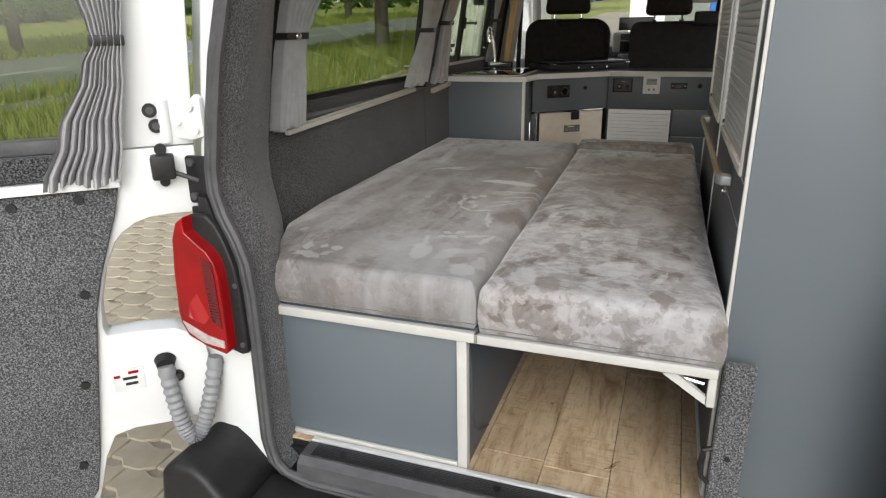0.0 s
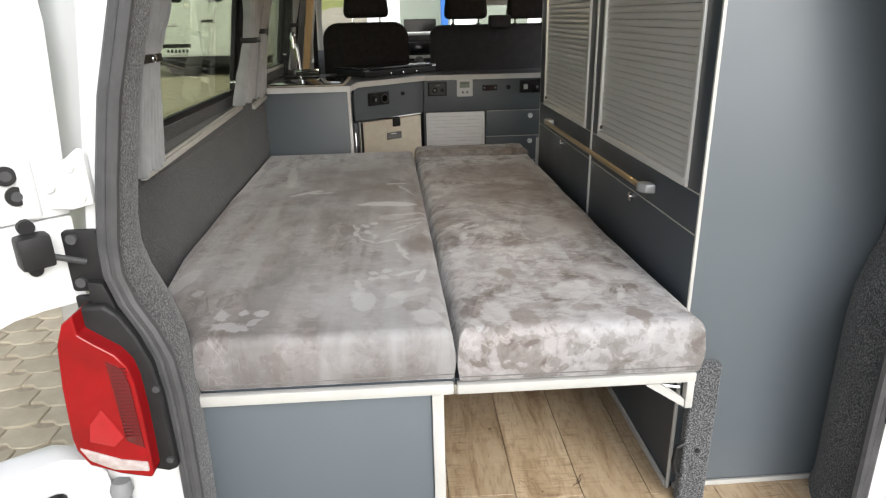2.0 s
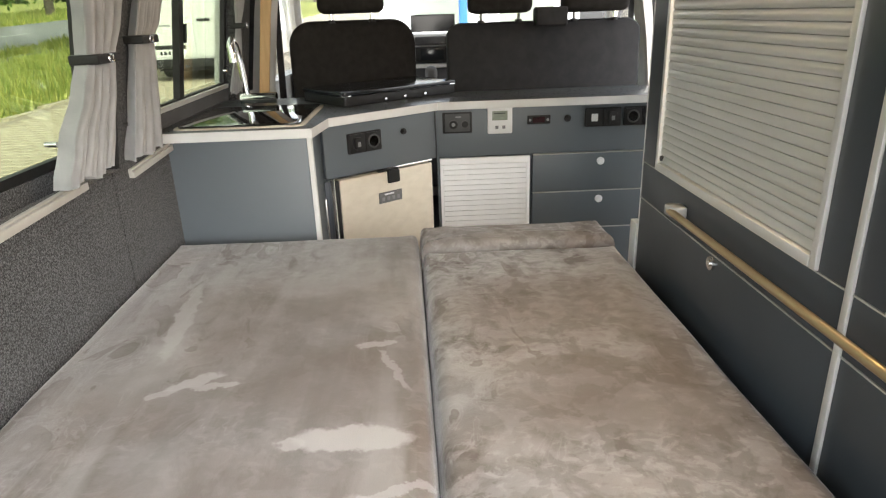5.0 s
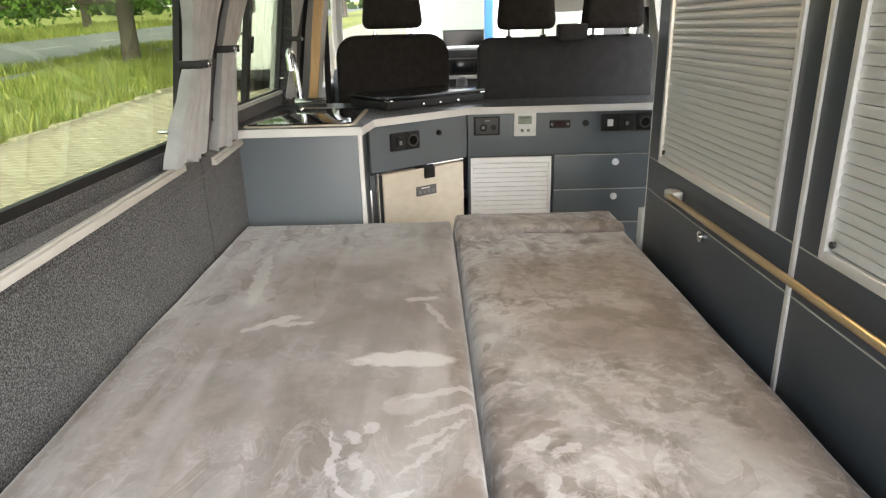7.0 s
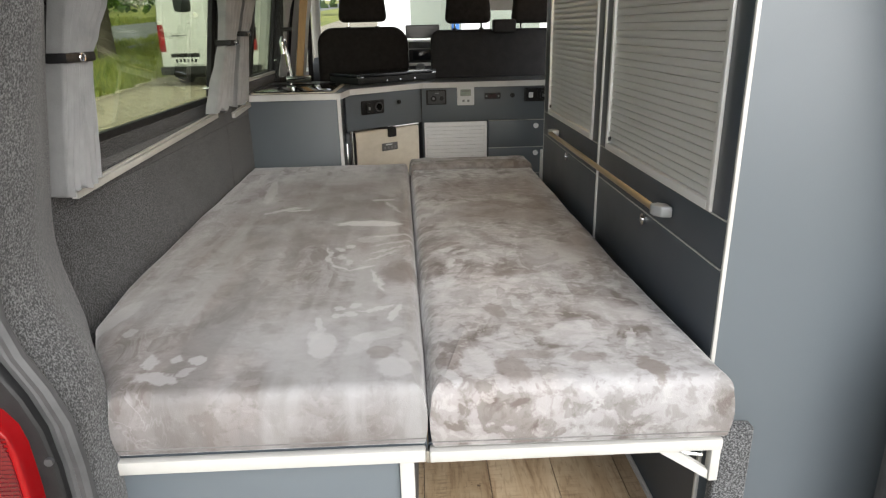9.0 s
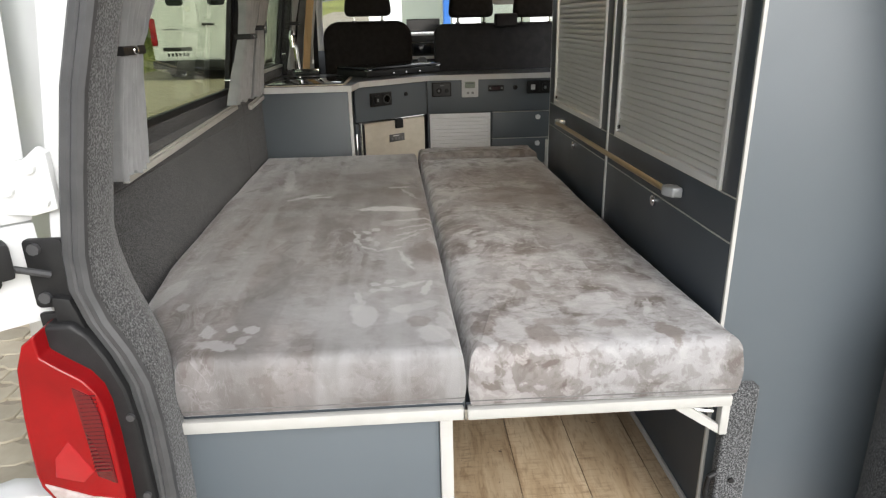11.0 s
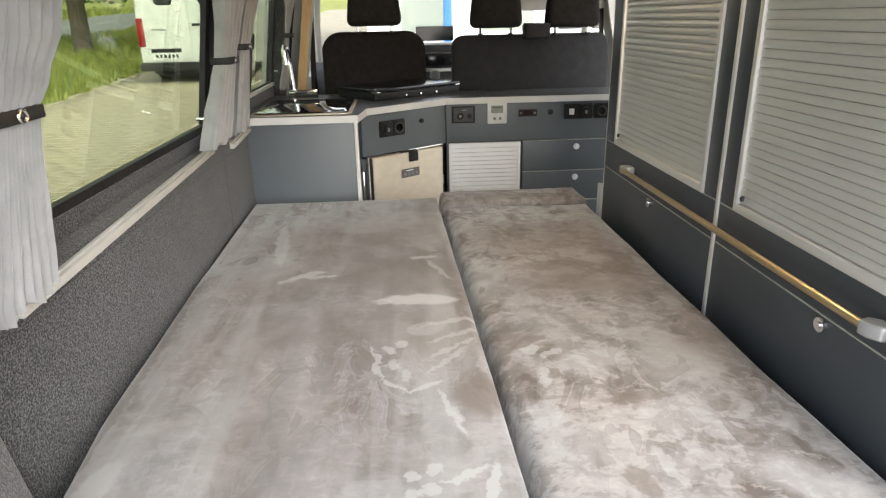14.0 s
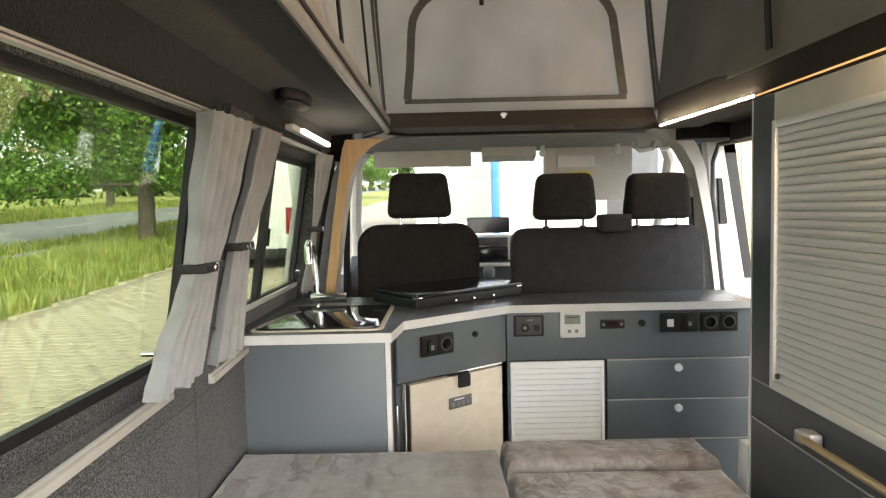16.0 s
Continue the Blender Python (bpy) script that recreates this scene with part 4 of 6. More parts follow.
    c = thing("curtain", "grey pleated curtain held by a black strap", "curtain", (-0.78, base[1], base[0]), "window curtains")
    part("cloth", curtain(lambda u, z, a: (xl(z) + 0.012 + off + a, u, z), rows, folds, amp, n=120, seed=seed, tilt=tilt), CURTAIN, c)
    z, a, b = strap
    reach = 0.020 + off + amp * 1.75 + tilt
    part("strap", prism(rrect(a - 0.004, b + 0.004, z - 0.010, z + 0.010, 0.004), "x", xl(z) + 0.008 + off, xl(z) + reach, 0.004), BLACK, c, "black webbing strap")
    part("stud", tube([(xl(z) + reach + 0.001, (a + b) / 2 + 0.010 * math.cos(radians(k)), z + 0.008 * math.sin(radians(k))) for k in range(0, 361, 20)], 0.0025, 6), CHROME, c, "chrome snap stud")
    part("button", cyl((xl(1.44) + 0.006 + off, base[1] + 0.016, base[0] + 0.085), (xl(1.44) + 0.016 + off + amp * 0.7, base[1] + 0.016, base[0] + 0.085), 0.005, 12, 0.001), CHROME, c)


side_curtain([(1.995, 0.42, 0.60), (1.85, 0.41, 0.585), (1.77, 0.406, 0.575), (1.70, 0.395, 0.535), (1.655, 0.388, 0.505), (1.60, 0.382, 0.502), (1.50, 0.37, 0.508), (1.42, 0.363, 0.512), (1.378, 0.36, 0.512)], (1.655, 0.388, 0.505), 3, 12, -0.002, 0.019)
side_curtain([(1.985, 1.54, 1.745), (1.85, 1.545, 1.725), (1.74, 1.55, 1.69), (1.66, 1.553, 1.660), (1.60, 1.535, 1.655), (1.50, 1.475, 1.63), (1.42, 1.445, 1.61)], (1.66, 1.553, 1.660), 4, 8, -0.006, 0.020, 0.015)
side_curtain([(1.998, 1.92, 2.06), (1.88, 1.89, 2.02), (1.735, 1.83, 1.945), (1.69, 1.815, 1.910), (1.62, 1.81, 1.92), (1.50, 1.80, 1.935), (1.405, 1.785, 1.94)], (1.69, 1.815, 1.910), 5, 6, -0.006, 0.014, 0.012)
side_curtain([(1.998, 2.70, 2.83), (1.88, 2.715, 2.815), (1.78, 2.73, 2.785), (1.705, 2.742, 2.765), (1.64, 2.735, 2.77), (1.46, 2.70, 2.785)], (1.705, 2.735, 2.772), 6, 5, -0.002, 0.006, 0.036)

# ---- ceiling, lifting roof and its tent ----
structure("ceiling", joined(hexa([(-0.72, -0.02, 2.10), (-0.45, -0.02, 2.12), (-0.45, 3.05, 2.12), (-0.70, 3.05, 2.10)], [(-0.72, -0.02, 2.14), (-0.45, -0.02, 2.16), (-0.45, 3.05, 2.16), (-0.70, 3.05, 2.14)]),
                            hexa([(mx(-0.49), -0.02, 2.12), (1.10, -0.02, 2.10), (1.08, 3.05, 2.10), (mx(-0.49), 3.05, 2.12)], [(mx(-0.49), -0.02, 2.16), (1.10, -0.02, 2.14), (1.08, 3.05, 2.14), (mx(-0.49), 3.05, 2.16)]),
                            box(-0.449, mx(-0.49) - 0.001, -0.02, 0.45, 2.12, 2.16)), CEIL, "dark brown-grey felt ceiling round the roof opening")
structure("door_header", joined(box(0.80, 1.14, 2.96, 3.16, 2.045, 2.16, 0.004), box(1.0, 1.14, 1.83, 2.959, 2.03, 2.099, 0.004)), CEIL, "dark brown header over the sliding door opening")
trim = thing("roof_trim", "grey aluminium edge trim round the roof opening", "trim", (-0.45, 0.5, 2.12))
part("side_trim", prism([(-0.452, 2.104), (-0.444, 2.098), (-0.432, 2.108), (-0.430, 2.165), (-0.452, 2.165)], "y", 0.46, 3.02, 0.002), RAIL, trim)
part("inner_trim", prism([(-0.462, 2.114), (-0.456, 2.104), (-0.454, 2.116)], "y", 0.46, 3.02), RAIL, trim)
part("cover_strip", prism([(-0.4295, 2.118), (-0.4265, 2.118), (-0.4265, 2.128), (-0.4295, 2.128)], "y", 0.46, 3.02), BLACK, trim)
part("side_trim", loft([[(x, y, 2.092), (x, y, 2.20), (x + 0.02, y, 2.22), (0.87, y, 2.22), (0.87, y, 2.092), (x, y, 2.092)] for x, y in ((0.772, 0.46), (0.772, 2.25), (0.708, 2.99))]), CEIL, trim)
led = thing("led_strip", "warm white led strip glowing along the roof edge", "led strip", (0.75, 2.0, 2.1))


def edge_run(x0, y0, x1, y1, a, b, z0, z1):
    return hexa([(x0 - a, y0, z0), (x0 - b, y0, z0), (x1 - b, y1, z0), (x1 - a, y1, z0)], [(x0 - a, y0, z1), (x0 - b, y0, z1), (x1 - b, y1, z1), (x1 - a, y1, z1)])


part("diffuser", edge_run(0.772, 0.6, 0.772, 2.249, 0.004, 0.001, 2.0985, 2.1035), AMBER, led, "amber tinted cover")
part("channel", edge_run(0.772, 2.251, 0.711, 2.96, 0.003, 0.001, 2.096, 2.108), ZIP, led)
chip = part("led", box(0.7640, 0.7675, 2.262, 2.2705, 2.0995, 2.1045), LED, led)
for i in range(1, 28):
    o = new("led", chip.data)
    o.parent, o.location = led, (-i * 0.00217 * K, i * 0.0252 * K, 0)
beam = thing("roof_beam", "dark wooden cross beam under the roof tent with latches", "roof beam", (XC, 3.12, 2.1))
WOODDARK = mat("dark_brown_board", (0.045, 0.034, 0.027), (0.07, 0.054, 0.043), 5, 0.6, stretch=(0.4, 3, 6))
part("board", hexa([(-0.45, 3.02, 2.125), (0.72, 3.02, 2.125), (0.86, 3.22, 2.105), (-0.60, 3.22, 2.105)], [(-0.45, 3.10, 2.20), (0.72, 3.10, 2.20), (0.86, 3.24, 2.20), (-0.60, 3.24, 2.20)]), WOODDARK, beam)
part("front_trim", prism([(-0.452, 2.098), (-0.36, 2.086), (0.62, 2.086), (0.70, 2.098), (0.70, 2.112), (0.61, 2.099), (-0.35, 2.099), (-0.452, 2.112)], "y", 3.0, 3.03, 0.003), CEIL, beam)
for x in (-0.12, 0.33):
    part("latch", joined(box(x - 0.035, x + 0.035, 3.03, 3.045, 2.112, 2.128, 0.003), box(x - 0.022, x + 0.022, 3.015, 3.03, 2.118, 2.124, 0.002)), RUBBER, beam)
part("catch", joined(box(0.052, 0.072, 3.06, 3.07, 2.155, 2.19, 0.003), box(0.045, 0.079, 3.05, 3.06, 2.172, 2.184, 0.002)), CHROME, beam, "small brass coloured catch")


def wrinkled(p, q, r, u, nu, nv, amp, seed):
    """A sheet between its lower corners p, q and upper corners r, u, with soft folds along its normal."""
    p, q, r, u = Vector(p), Vector(q), Vector(r), Vector(u)
    n = (q - p).cross(r - p).normalized()
    rows = []
    for j in range(nv + 1):
        row = []
        for i in range(nu + 1):
            a, b = i / nu, j / nv
            o = p.lerp(q, a).lerp(r.lerp(u, a), b)
            d = noise.noise(Vector((o.x * 5 + o.y * 5, o.z * 2.2, seed))) + 0.5 * noise.noise(Vector((o.x * 14 + o.y * 14, o.z * 4, seed + 7)))
            row.append(tuple(o + n * amp * d * min(1, 6 * a, 6 * (1 - a), 6 * b + 0.1)))
        rows.append(row)
    return rows


tent = thing("roof_tent", "grey canvas bellows of the raised pop-up roof", "roof tent", (XC, 2.0, 2.17))
part("front_wall", thick(wrinkled((-0.47, 3.13, 2.195), (0.75, 3.13, 2.195), (-0.55, 3.19, 2.97), (0.85, 3.19, 2.97), 48, 28, 0.026, 1.0), (0, 0.004, 0)), CANVAS, tent)
part("side_wall", thick(wrinkled((-0.445, 0.46, 2.165), (-0.47, 3.14, 2.195), (-0.55, 0.40, 2.97), (-0.55, 3.20, 2.97), 60, 20, 0.03, 2.0), (-0.004, 0, 0)), CANVAS, tent)
# the right wall is a darker, opaque grey than the other walls
part("side_wall", thick(wrinkled((0.75, 3.14, 2.195), (0.775, 0.46, 2.165), (0.85, 3.20, 2.97), (0.85, 0.40, 2.97), 60, 20, 0.02, 3.0), (0.004, 0, 0)), mat("dark_grey_canvas", (0.13, 0.13, 0.128), (0.165, 0.165, 0.162), 6, 0.85, bscale=300), tent)
part("rear_wall", thick(wrinkled((0.775, 0.46, 2.165), (-0.45, 0.46, 2.165), (0.85, 0.40, 2.97), (-0.55, 0.40, 2.97), 20, 12, 0.02, 4.0), (0, -0.004, 0)), CANVAS, tent)
arch = [(-0.36, 3.112, 2.262), (-0.345, 3.115, 2.40), (-0.335, 3.118, 2.56)]
arch += [(-0.335 + 0.20 * (1 - math.cos(a)), 3.12 + 0.02 * math.sin(a), 2.56 + 0.19 * math.sin(a)) for a in [radians(i * 15) for i in range(1, 7)]]
arch += [(0.36 + 0.20 * math.sin(a), 3.14 - 0.02 * math.sin(a), 2.56 + 0.19 * math.cos(a)) for a in [radians(i * 15) for i in range(0, 7)]]
arch += [(0.58, 3.115, 2.40), (0.598, 3.112, 2.262)]


def band(pts, w):
    """A flat ribbon that faces the rear."""
    rows = []
    for i, p in enumerate(pts):
        a, b = Vector(pts[max(i - 1, 0)]), Vector(pts[min(i + 1, len(pts) - 1)])
        t = (b - a).normalized()
        s = Vector((t.z, 0, -t.x)).normalized() * w / 2
        rows.append([tuple(Vector(p) - s), tuple(Vector(p) + s)])
    return thick(rows, (0, -0.004, 0))


part("zip", band(arch, 0.036), ZIP, tent, "dark zip of the arched opening")
part("zip", band([(-0.372, 3.108, 2.25), (0.61, 3.108, 2.25)], 0.02), ZIP, tent, "dark zip of the arched opening")
part("strap", box(-0.034, -0.014, 3.10, 3.106, 2.66, 2.86, 0.002), BLACK, tent, "black hanging strap")
for y in (2.3, 1.75):
    part("strap", hexa([(-0.436, y, 2.17), (-0.436, y + 0.03, 2.17), (-0.49, y + 0.05, 2.9), (-0.49, y + 0.02, 2.9)], [(-0.430, y, 2.17), (-0.430, y + 0.03, 2.17), (-0.484, y + 0.05, 2.9), (-0.484, y + 0.02, 2.9)]), BLACK, tent, "black webbing strap")
    part("strap", hexa([(0.745, y - 0.2, 2.21), (0.745, y - 0.17, 2.21), (0.77, y - 0.05, 2.9), (0.77, y - 0.08, 2.9)], [(0.739, y - 0.2, 2.21), (0.739, y - 0.17, 2.21), (0.764, y - 0.05, 2.9), (0.764, y - 0.08, 2.9)]), BLACK, tent, "black webbing strap")
for x in (-0.478, -0.462, 0.742, 0.758):
    part("corner_seam", tube([(x, 3.11, 2.2), (x - 0.02, 3.14, 2.5), (x - 0.045, 3.17, 2.9)], 0.007, 6), ZIP, tent)
structure("roof_shell", prism([(-0.70, 2.93), (-0.60, 3.02), (0.97, 3.02), (1.06, 2.93), (0.97, 2.96), (-0.60, 2.96)], "y", 0.3, 3.4), WHITE, "white lifting roof shell")
lamp = thing("wall_lamp", "slim white lamp glowing over the side window", "lamp", (-0.66, 2.5, 2.04))
part("body", prism(rrect(2.24, 2.84, 2.030, 2.050, 0.008), "x", -0.694, -0.668, 0.004), WHITE_PLASTIC, lamp)
part("diffuser", prism(rrect(2.36, 2.83, 2.0325, 2.0475, 0.006), "x", -0.6675, -0.660, 0.003), LAMPGLOW, lamp, "glowing diffuser")
lamp = thing("cabinet_lamp", "small glowing lamp above the roller shutter", "lamp", (0.545, 1.16, 2.03))
part("body", cyl((0.552, 1.16, 2.035), (0.53, 1.16, 2.02), 0.03, 18, 0.003), WHITE_PLASTIC, lamp)
part("diffuser", cyl((0.535, 1.10, 2.006), (0.535, 1.20, 2.006), 0.016, 12, 0.003), SPOTGLOW, lamp)
speaker = thing("ceiling_speaker", "dark oval speaker cover on the ceiling", "speaker", (-0.62, 2.06, 2.1))
part("bezel", prism([(-0.62 + 0.045 * math.cos(radians(a)), 2.06 + 0.11 * math.sin(radians(a))) for a in range(0, 360, 15)], "z", 2.076, 2.106, 0.008, 3), BLACK, speaker)
part("grille", prism([(-0.62 + 0.033 * math.cos(radians(a)), 2.06 + 0.085 * math.sin(radians(a))) for a in range(0, 360, 15)], "z", 2.069, 2.0755, 0.003), RUBBER, speaker)


# ---- the bed ----
def cushion(name, outline, z0, z1, r, label, bulge, base, seed, cloth):
    """A foam mattress in a cloth cover: rounded rims, a slightly swollen top, soft dents."""
    c = thing(name, label, "mattress", base, "bed mattresses")
    cx, cy = sum(p[0] for p in outline) / len(outline), sum(p[1] for p in outline) / len(outline)
    dense = []
    for p, q in zip(outline, outline[1:] + outline[:1]):
        k = max(1, int(math.dist(p, q) / 0.05))
        dense += [(p[0] + (q[0] - p[0]) * i / k, p[1] + (q[1] - p[1]) * i / k) for i in range(k)]
    rings = []

    def inset(d, z):
        out = []
        n = len(dense)
        for i, p in enumerate(dense):
            a, b = dense[i - 1], dense[(i + 1) % n]
            t = Vector((b[0] - a[0], b[1] - a[1])).normalized()
            q = Vector((p[0] - t.y * d, p[1] + t.x * d))
            out.append((q.x, q.y, z + 0.004 * noise.noise(Vector((q.x * 4, q.y * 4, seed))) * (z > z0 + 0.05)))
        return out

    for i in range(4):
        a = radians(90 * i / 3)
        rings.append(inset(0.012 * (1 - math.sin(a)), z0 + 0.012 * (1 - math.cos(a))))
    for i in range(1, 4):
        rings.append(inset(-0.006 * math.sin(math.pi * i / 4), z0 + 0.012 + (z1 - r - z0 - 0.012) * i / 4))
    for i in range(7):
        a = radians(90 * i / 6)
        rings.append(inset(r * (1 - math.cos(a)), z1 - r + r * math.sin(a)))
    for k in range(1, 9):
        f = k / 9
        last = rings[13]
        rings.append([(p[0] + (cx - p[0]) * f * 0.97, p[1] + (cy - p[1]) * f * 0.97, z1 + bulge * math.sin(min(1, 2.2 * f) * math.pi / 2) + 0.006 * noise.noise(Vector((p[0] * (1 - f) * 6, p[1] * (1 - f) * 4 + f, seed + 3)))) for p in last])
    bm = loft(rings, True)
    bm.verts.ensure_lookup_table()
    n = len(dense)
    bm.faces.new([bm.verts[i] for i in range(n)][::-1])
    bm.faces.new([bm.verts[len(bm.verts) - n + i] for i in range(n)])
    part("cover", bm, cloth, c)
    # piping set low and dark, drawing the shadow line under the cover
    pip = [Vector(p) for p in inset(-0.001, z0 + 0.016)]
    part("piping", tube(pip + [pip[0]], 0.0016, 5), PIPING_SHADE, c)
    return c


PIPING_SHADE = mat("dark_shade_piping", (0.10, 0.095, 0.092), (0.14, 0.133, 0.13), 30, 0.8)
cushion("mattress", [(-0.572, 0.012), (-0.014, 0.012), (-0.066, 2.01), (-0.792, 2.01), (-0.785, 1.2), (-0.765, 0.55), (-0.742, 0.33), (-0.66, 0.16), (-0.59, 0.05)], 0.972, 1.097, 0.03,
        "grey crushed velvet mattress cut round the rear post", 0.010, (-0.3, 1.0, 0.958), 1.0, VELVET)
cushion("mattress", [(-0.002, 0.008), (0.545, 0.002), (0.520, 0.6), (0.502, 1.85), (-0.048, 1.85), (-0.022, 0.8)], 0.966, 1.097, 0.032,
        "grey crushed velvet mattress with rounded edges", 0.010, (0.27, 0.9, 0.953), 2.0, VELVET_R)
cushion("mattress", [(-0.052, 1.86), (0.500, 1.86), (0.495, 2.02), (-0.057, 2.02)], 0.968, 1.116, 0.03, "short grey velvet end cushion", 0.006, (0.2, 1.92, 0.958), 3.0, VELVET_R)

bench = thing("bed_box", "grey laminate bed box with pale edges under the mattress", "bed base", (-0.3, 0.9, FLOOR))
part("end_panel", box(-0.62, -0.066, 0.028, 0.044, FLOOR, 0.935, 0.001), PANEL, bench)
part("side_panel", box(-0.056, -0.040, 0.046, 1.98, FLOOR, 0.940, 0.001), PANEL_SHADED, bench)
part("edge_strip", box(-0.065, -0.038, 0.018, 0.045, FLOOR, 0.934, 0.003), EDGE, bench, "pale upright edge strip")
part("bottom_strip", box(-0.57, -0.066, 0.018, 0.0275, FLOOR + 0.001, FLOOR + 0.016, 0.002), EDGE, bench)
part("board", box(-0.70, -0.012, 0.03, 2.0, 0.951, 0.971, 0.001), PANEL_SHADED, bench)
part("board_edge", box(-0.60, -0.015, 0.010, 0.029, 0.935, 0.962, 0.004), EDGE, bench, "pale board edge")
frame_ob = thing("bed_extension", "fold-out bed board with pale edge and folding bracket", "bed base", (0.27, 0.9, 0.93))
part("board", box(-0.010, 0.535, 0.030, 1.98, 0.947, 0.965, 0.001), PANEL_SHADED, frame_ob)
part("board_edge", box(-0.008, 0.540, 0.004, 0.029, 0.938, 0.962, 0.004), EDGE, frame_ob, "pale board edge")
part("bracket_post", box(0.522, 0.540, 0.008, 0.03, 0.866, 0.937, 0.003), EDGE, frame_ob, "pale folding bracket")
part("bracket_brace", hexa([(0.425, 0.012, 0.932), (0.455, 0.012, 0.936), (0.521, 0.012, 0.888), (0.521, 0.012, 0.868)], [(0.425, 0.026, 0.932), (0.455, 0.026, 0.936), (0.521, 0.026, 0.888), (0.521, 0.026, 0.868)]), EDGE, frame_ob, "pale folding bracket")
part("bracket_spring", tube([(0.47, 0.03, 0.920), (0.515, 0.03, 0.912)], 0.005, 8), CHROME, frame_ob)
part("hinge", box(-0.0145, -0.0085, 0.006, 0.028, 0.937, 0.963, 0.002), CHROME, frame_ob)
solo("cable", tube([(-0.04, 0.05, 0.90), (-0.038, 0.06, 0.8), (-0.042, 0.075, 0.72), (-0.040, 0.09, 0.64), (-0.036, 0.13, 0.60), (-0.03, 0.2, 0.575)], 0.003, 6), RUBBER, "thin black cable hanging along the bed box", "cable", (-0.04, 0.06, 0.6))

# ---- tall side cabinet ----
CX = 0.538
cab = thing("tall_cabinet", "tall grey cabinet, fronts coloured darker for shade, with two roller shutters and a rail", "cabinet", (0.8, 1.0, FLOOR))
cab.rotation_euler.z = 0.0103     # it stands a little askew
part("end_panel", box(CX + 0.0095, 0.985, 0.112, 0.1175, FLOOR + 0.02, 2.012, 0.001), PANEL, cab, "large blue-grey laminate end panel")
part("corner_strip", box(CX, CX + 0.009, 0.109, 0.117, FLOOR, 2.012, 0.003), EDGE, cab, "pale corner strip")
part("bottom_strip", box(CX + 0.018, 0.985, 0.108, 0.117, FLOOR + 0.001, FLOOR + 0.015, 0.002), EDGE, cab)
# the fronts wear the darkened laminate in place of shade
part("front_lower", box(CX, CX + 0.016, 0.118, 0.930, 0.985, 1.254, 0.001), PANEL_SHADED, cab)
part("front_lower", box(CX, CX + 0.016, 0.946, 1.765, 0.985, 1.254, 0.001), PANEL_SHADED, cab)
part("front_base", box(CX + 0.006, CX + 0.02, 0.118, 1.765, FLOOR, 0.984, 0.001), PANEL_SHADED, cab)
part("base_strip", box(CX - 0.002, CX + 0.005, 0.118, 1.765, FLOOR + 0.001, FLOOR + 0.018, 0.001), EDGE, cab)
part("front_middle", box(CX, CX + 0.016, 0.118, 0.930, 1.258, 1.349, 0.001), PANEL_SHADED, cab)
part("front_middle", box(CX, CX + 0.016, 0.946, 1.765, 1.258, 1.349, 0.001), PANEL_SHADED, cab)
for z in (1.2545, 1.3498):
    for y0, y1 in ((0.118, 0.930), (0.946, 1.765)):
        part("seam_strip", box(CX - 0.0012, CX + 0.006, y0, y1, z, z + 0.0028), EDGE, cab)
part("divider", box(CX - 0.004, CX + 0.014, 0.931, 0.945, 0.96, 2.012, 0.003), ALU, cab, "aluminium joint strip")
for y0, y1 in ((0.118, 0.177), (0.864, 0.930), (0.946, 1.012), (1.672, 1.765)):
    part("stile", box(CX, CX + 0.016, y0, y1, 1.353, 2.012, 0.001), PANEL_SHADED, cab)
for y0, y1 in ((0.178, 0.863), (1.013, 1.671)):
    part("top_rail", box(CX, CX + 0.016, y0, y1, 1.952, 2.012, 0.001), BEIGE, cab)
part("back", box(CX + 0.06, 1.08, 0.118, 1.755, FLOOR, 2.010), PANEL_SHADED, cab)
part("far_end", box(CX + 0.017, 1.08, 1.757, 1.771, FLOOR, 2.012), PANEL, cab)
part("far_edge", box(CX + 0.0, CX + 0.0165, 1.766, 1.773, FLOOR, 2.012, 0.001), ALU, cab)
for y0, y1 in ((0.177, 0.864), (1.012, 1.672)):
    sh = part("roller_shutter", box(CX - 0.007, CX + 0.02, y0 + 0.017, y1 - 0.017, 1.353, 1.372, 0.003), ALU, cab, "aluminium framed roller shutter")
    for a, b, z0, z1 in ((y0 + 0.001, y0 + 0.016, 1.353, 1.951), (y1 - 0.016, y1 - 0.001, 1.353, 1.951), (y0 + 0.017, y1 - 0.017, 1.934, 1.951)):
        part("frame_bar", box(CX - 0.006, CX + 0.02, a, b, z0, z1, 0.002), ALU, sh)
    first = None
    for i in range(31):
        if first is None:
            z = 1.3732
            first = part("slat", prism([(CX + 0.005, z), (CX + 0.0024, z + 0.0005), (CX + 0.0009, z + 0.004), (CX + 0.0003, z + 0.0085), (CX + 0.0008, z + 0.013), (CX + 0.0024, z + 0.0172), (CX + 0.005, z + 0.0178), (CX + 0.012, z + 0.0178), (CX + 0.012, z)], "y", y0 + 0.0165, y1 - 0.0165), SLAT, sh)
        else:
            o = new("slat", first.data)
            o.parent, o.location = sh, (0, 0, i * 0.0181 * K)
    part("lock", cyl((CX - 0.004, y1 - 0.028, 1.385), (CX + 0.002, y1 - 0.028, 1.385), 0.006, 10, 0.001), RUBBER, sh)
for y in (0.522, 1.336):
    part("lock", joined(cyl((CX, y, 1.238), (CX - 0.006, y, 1.238), 0.014, 18, 0.002), cyl((CX - 0.006, y, 1.238), (CX - 0.009, y, 1.238), 0.007, 12, 0.001)), CHROME, cab, "chrome push lock")
part("toggle", box(0.535, 0.56, 1.777, 1.825, 1.02, 1.178, 0.004), WHITE_PLASTIC, cab, "white plastic end piece")
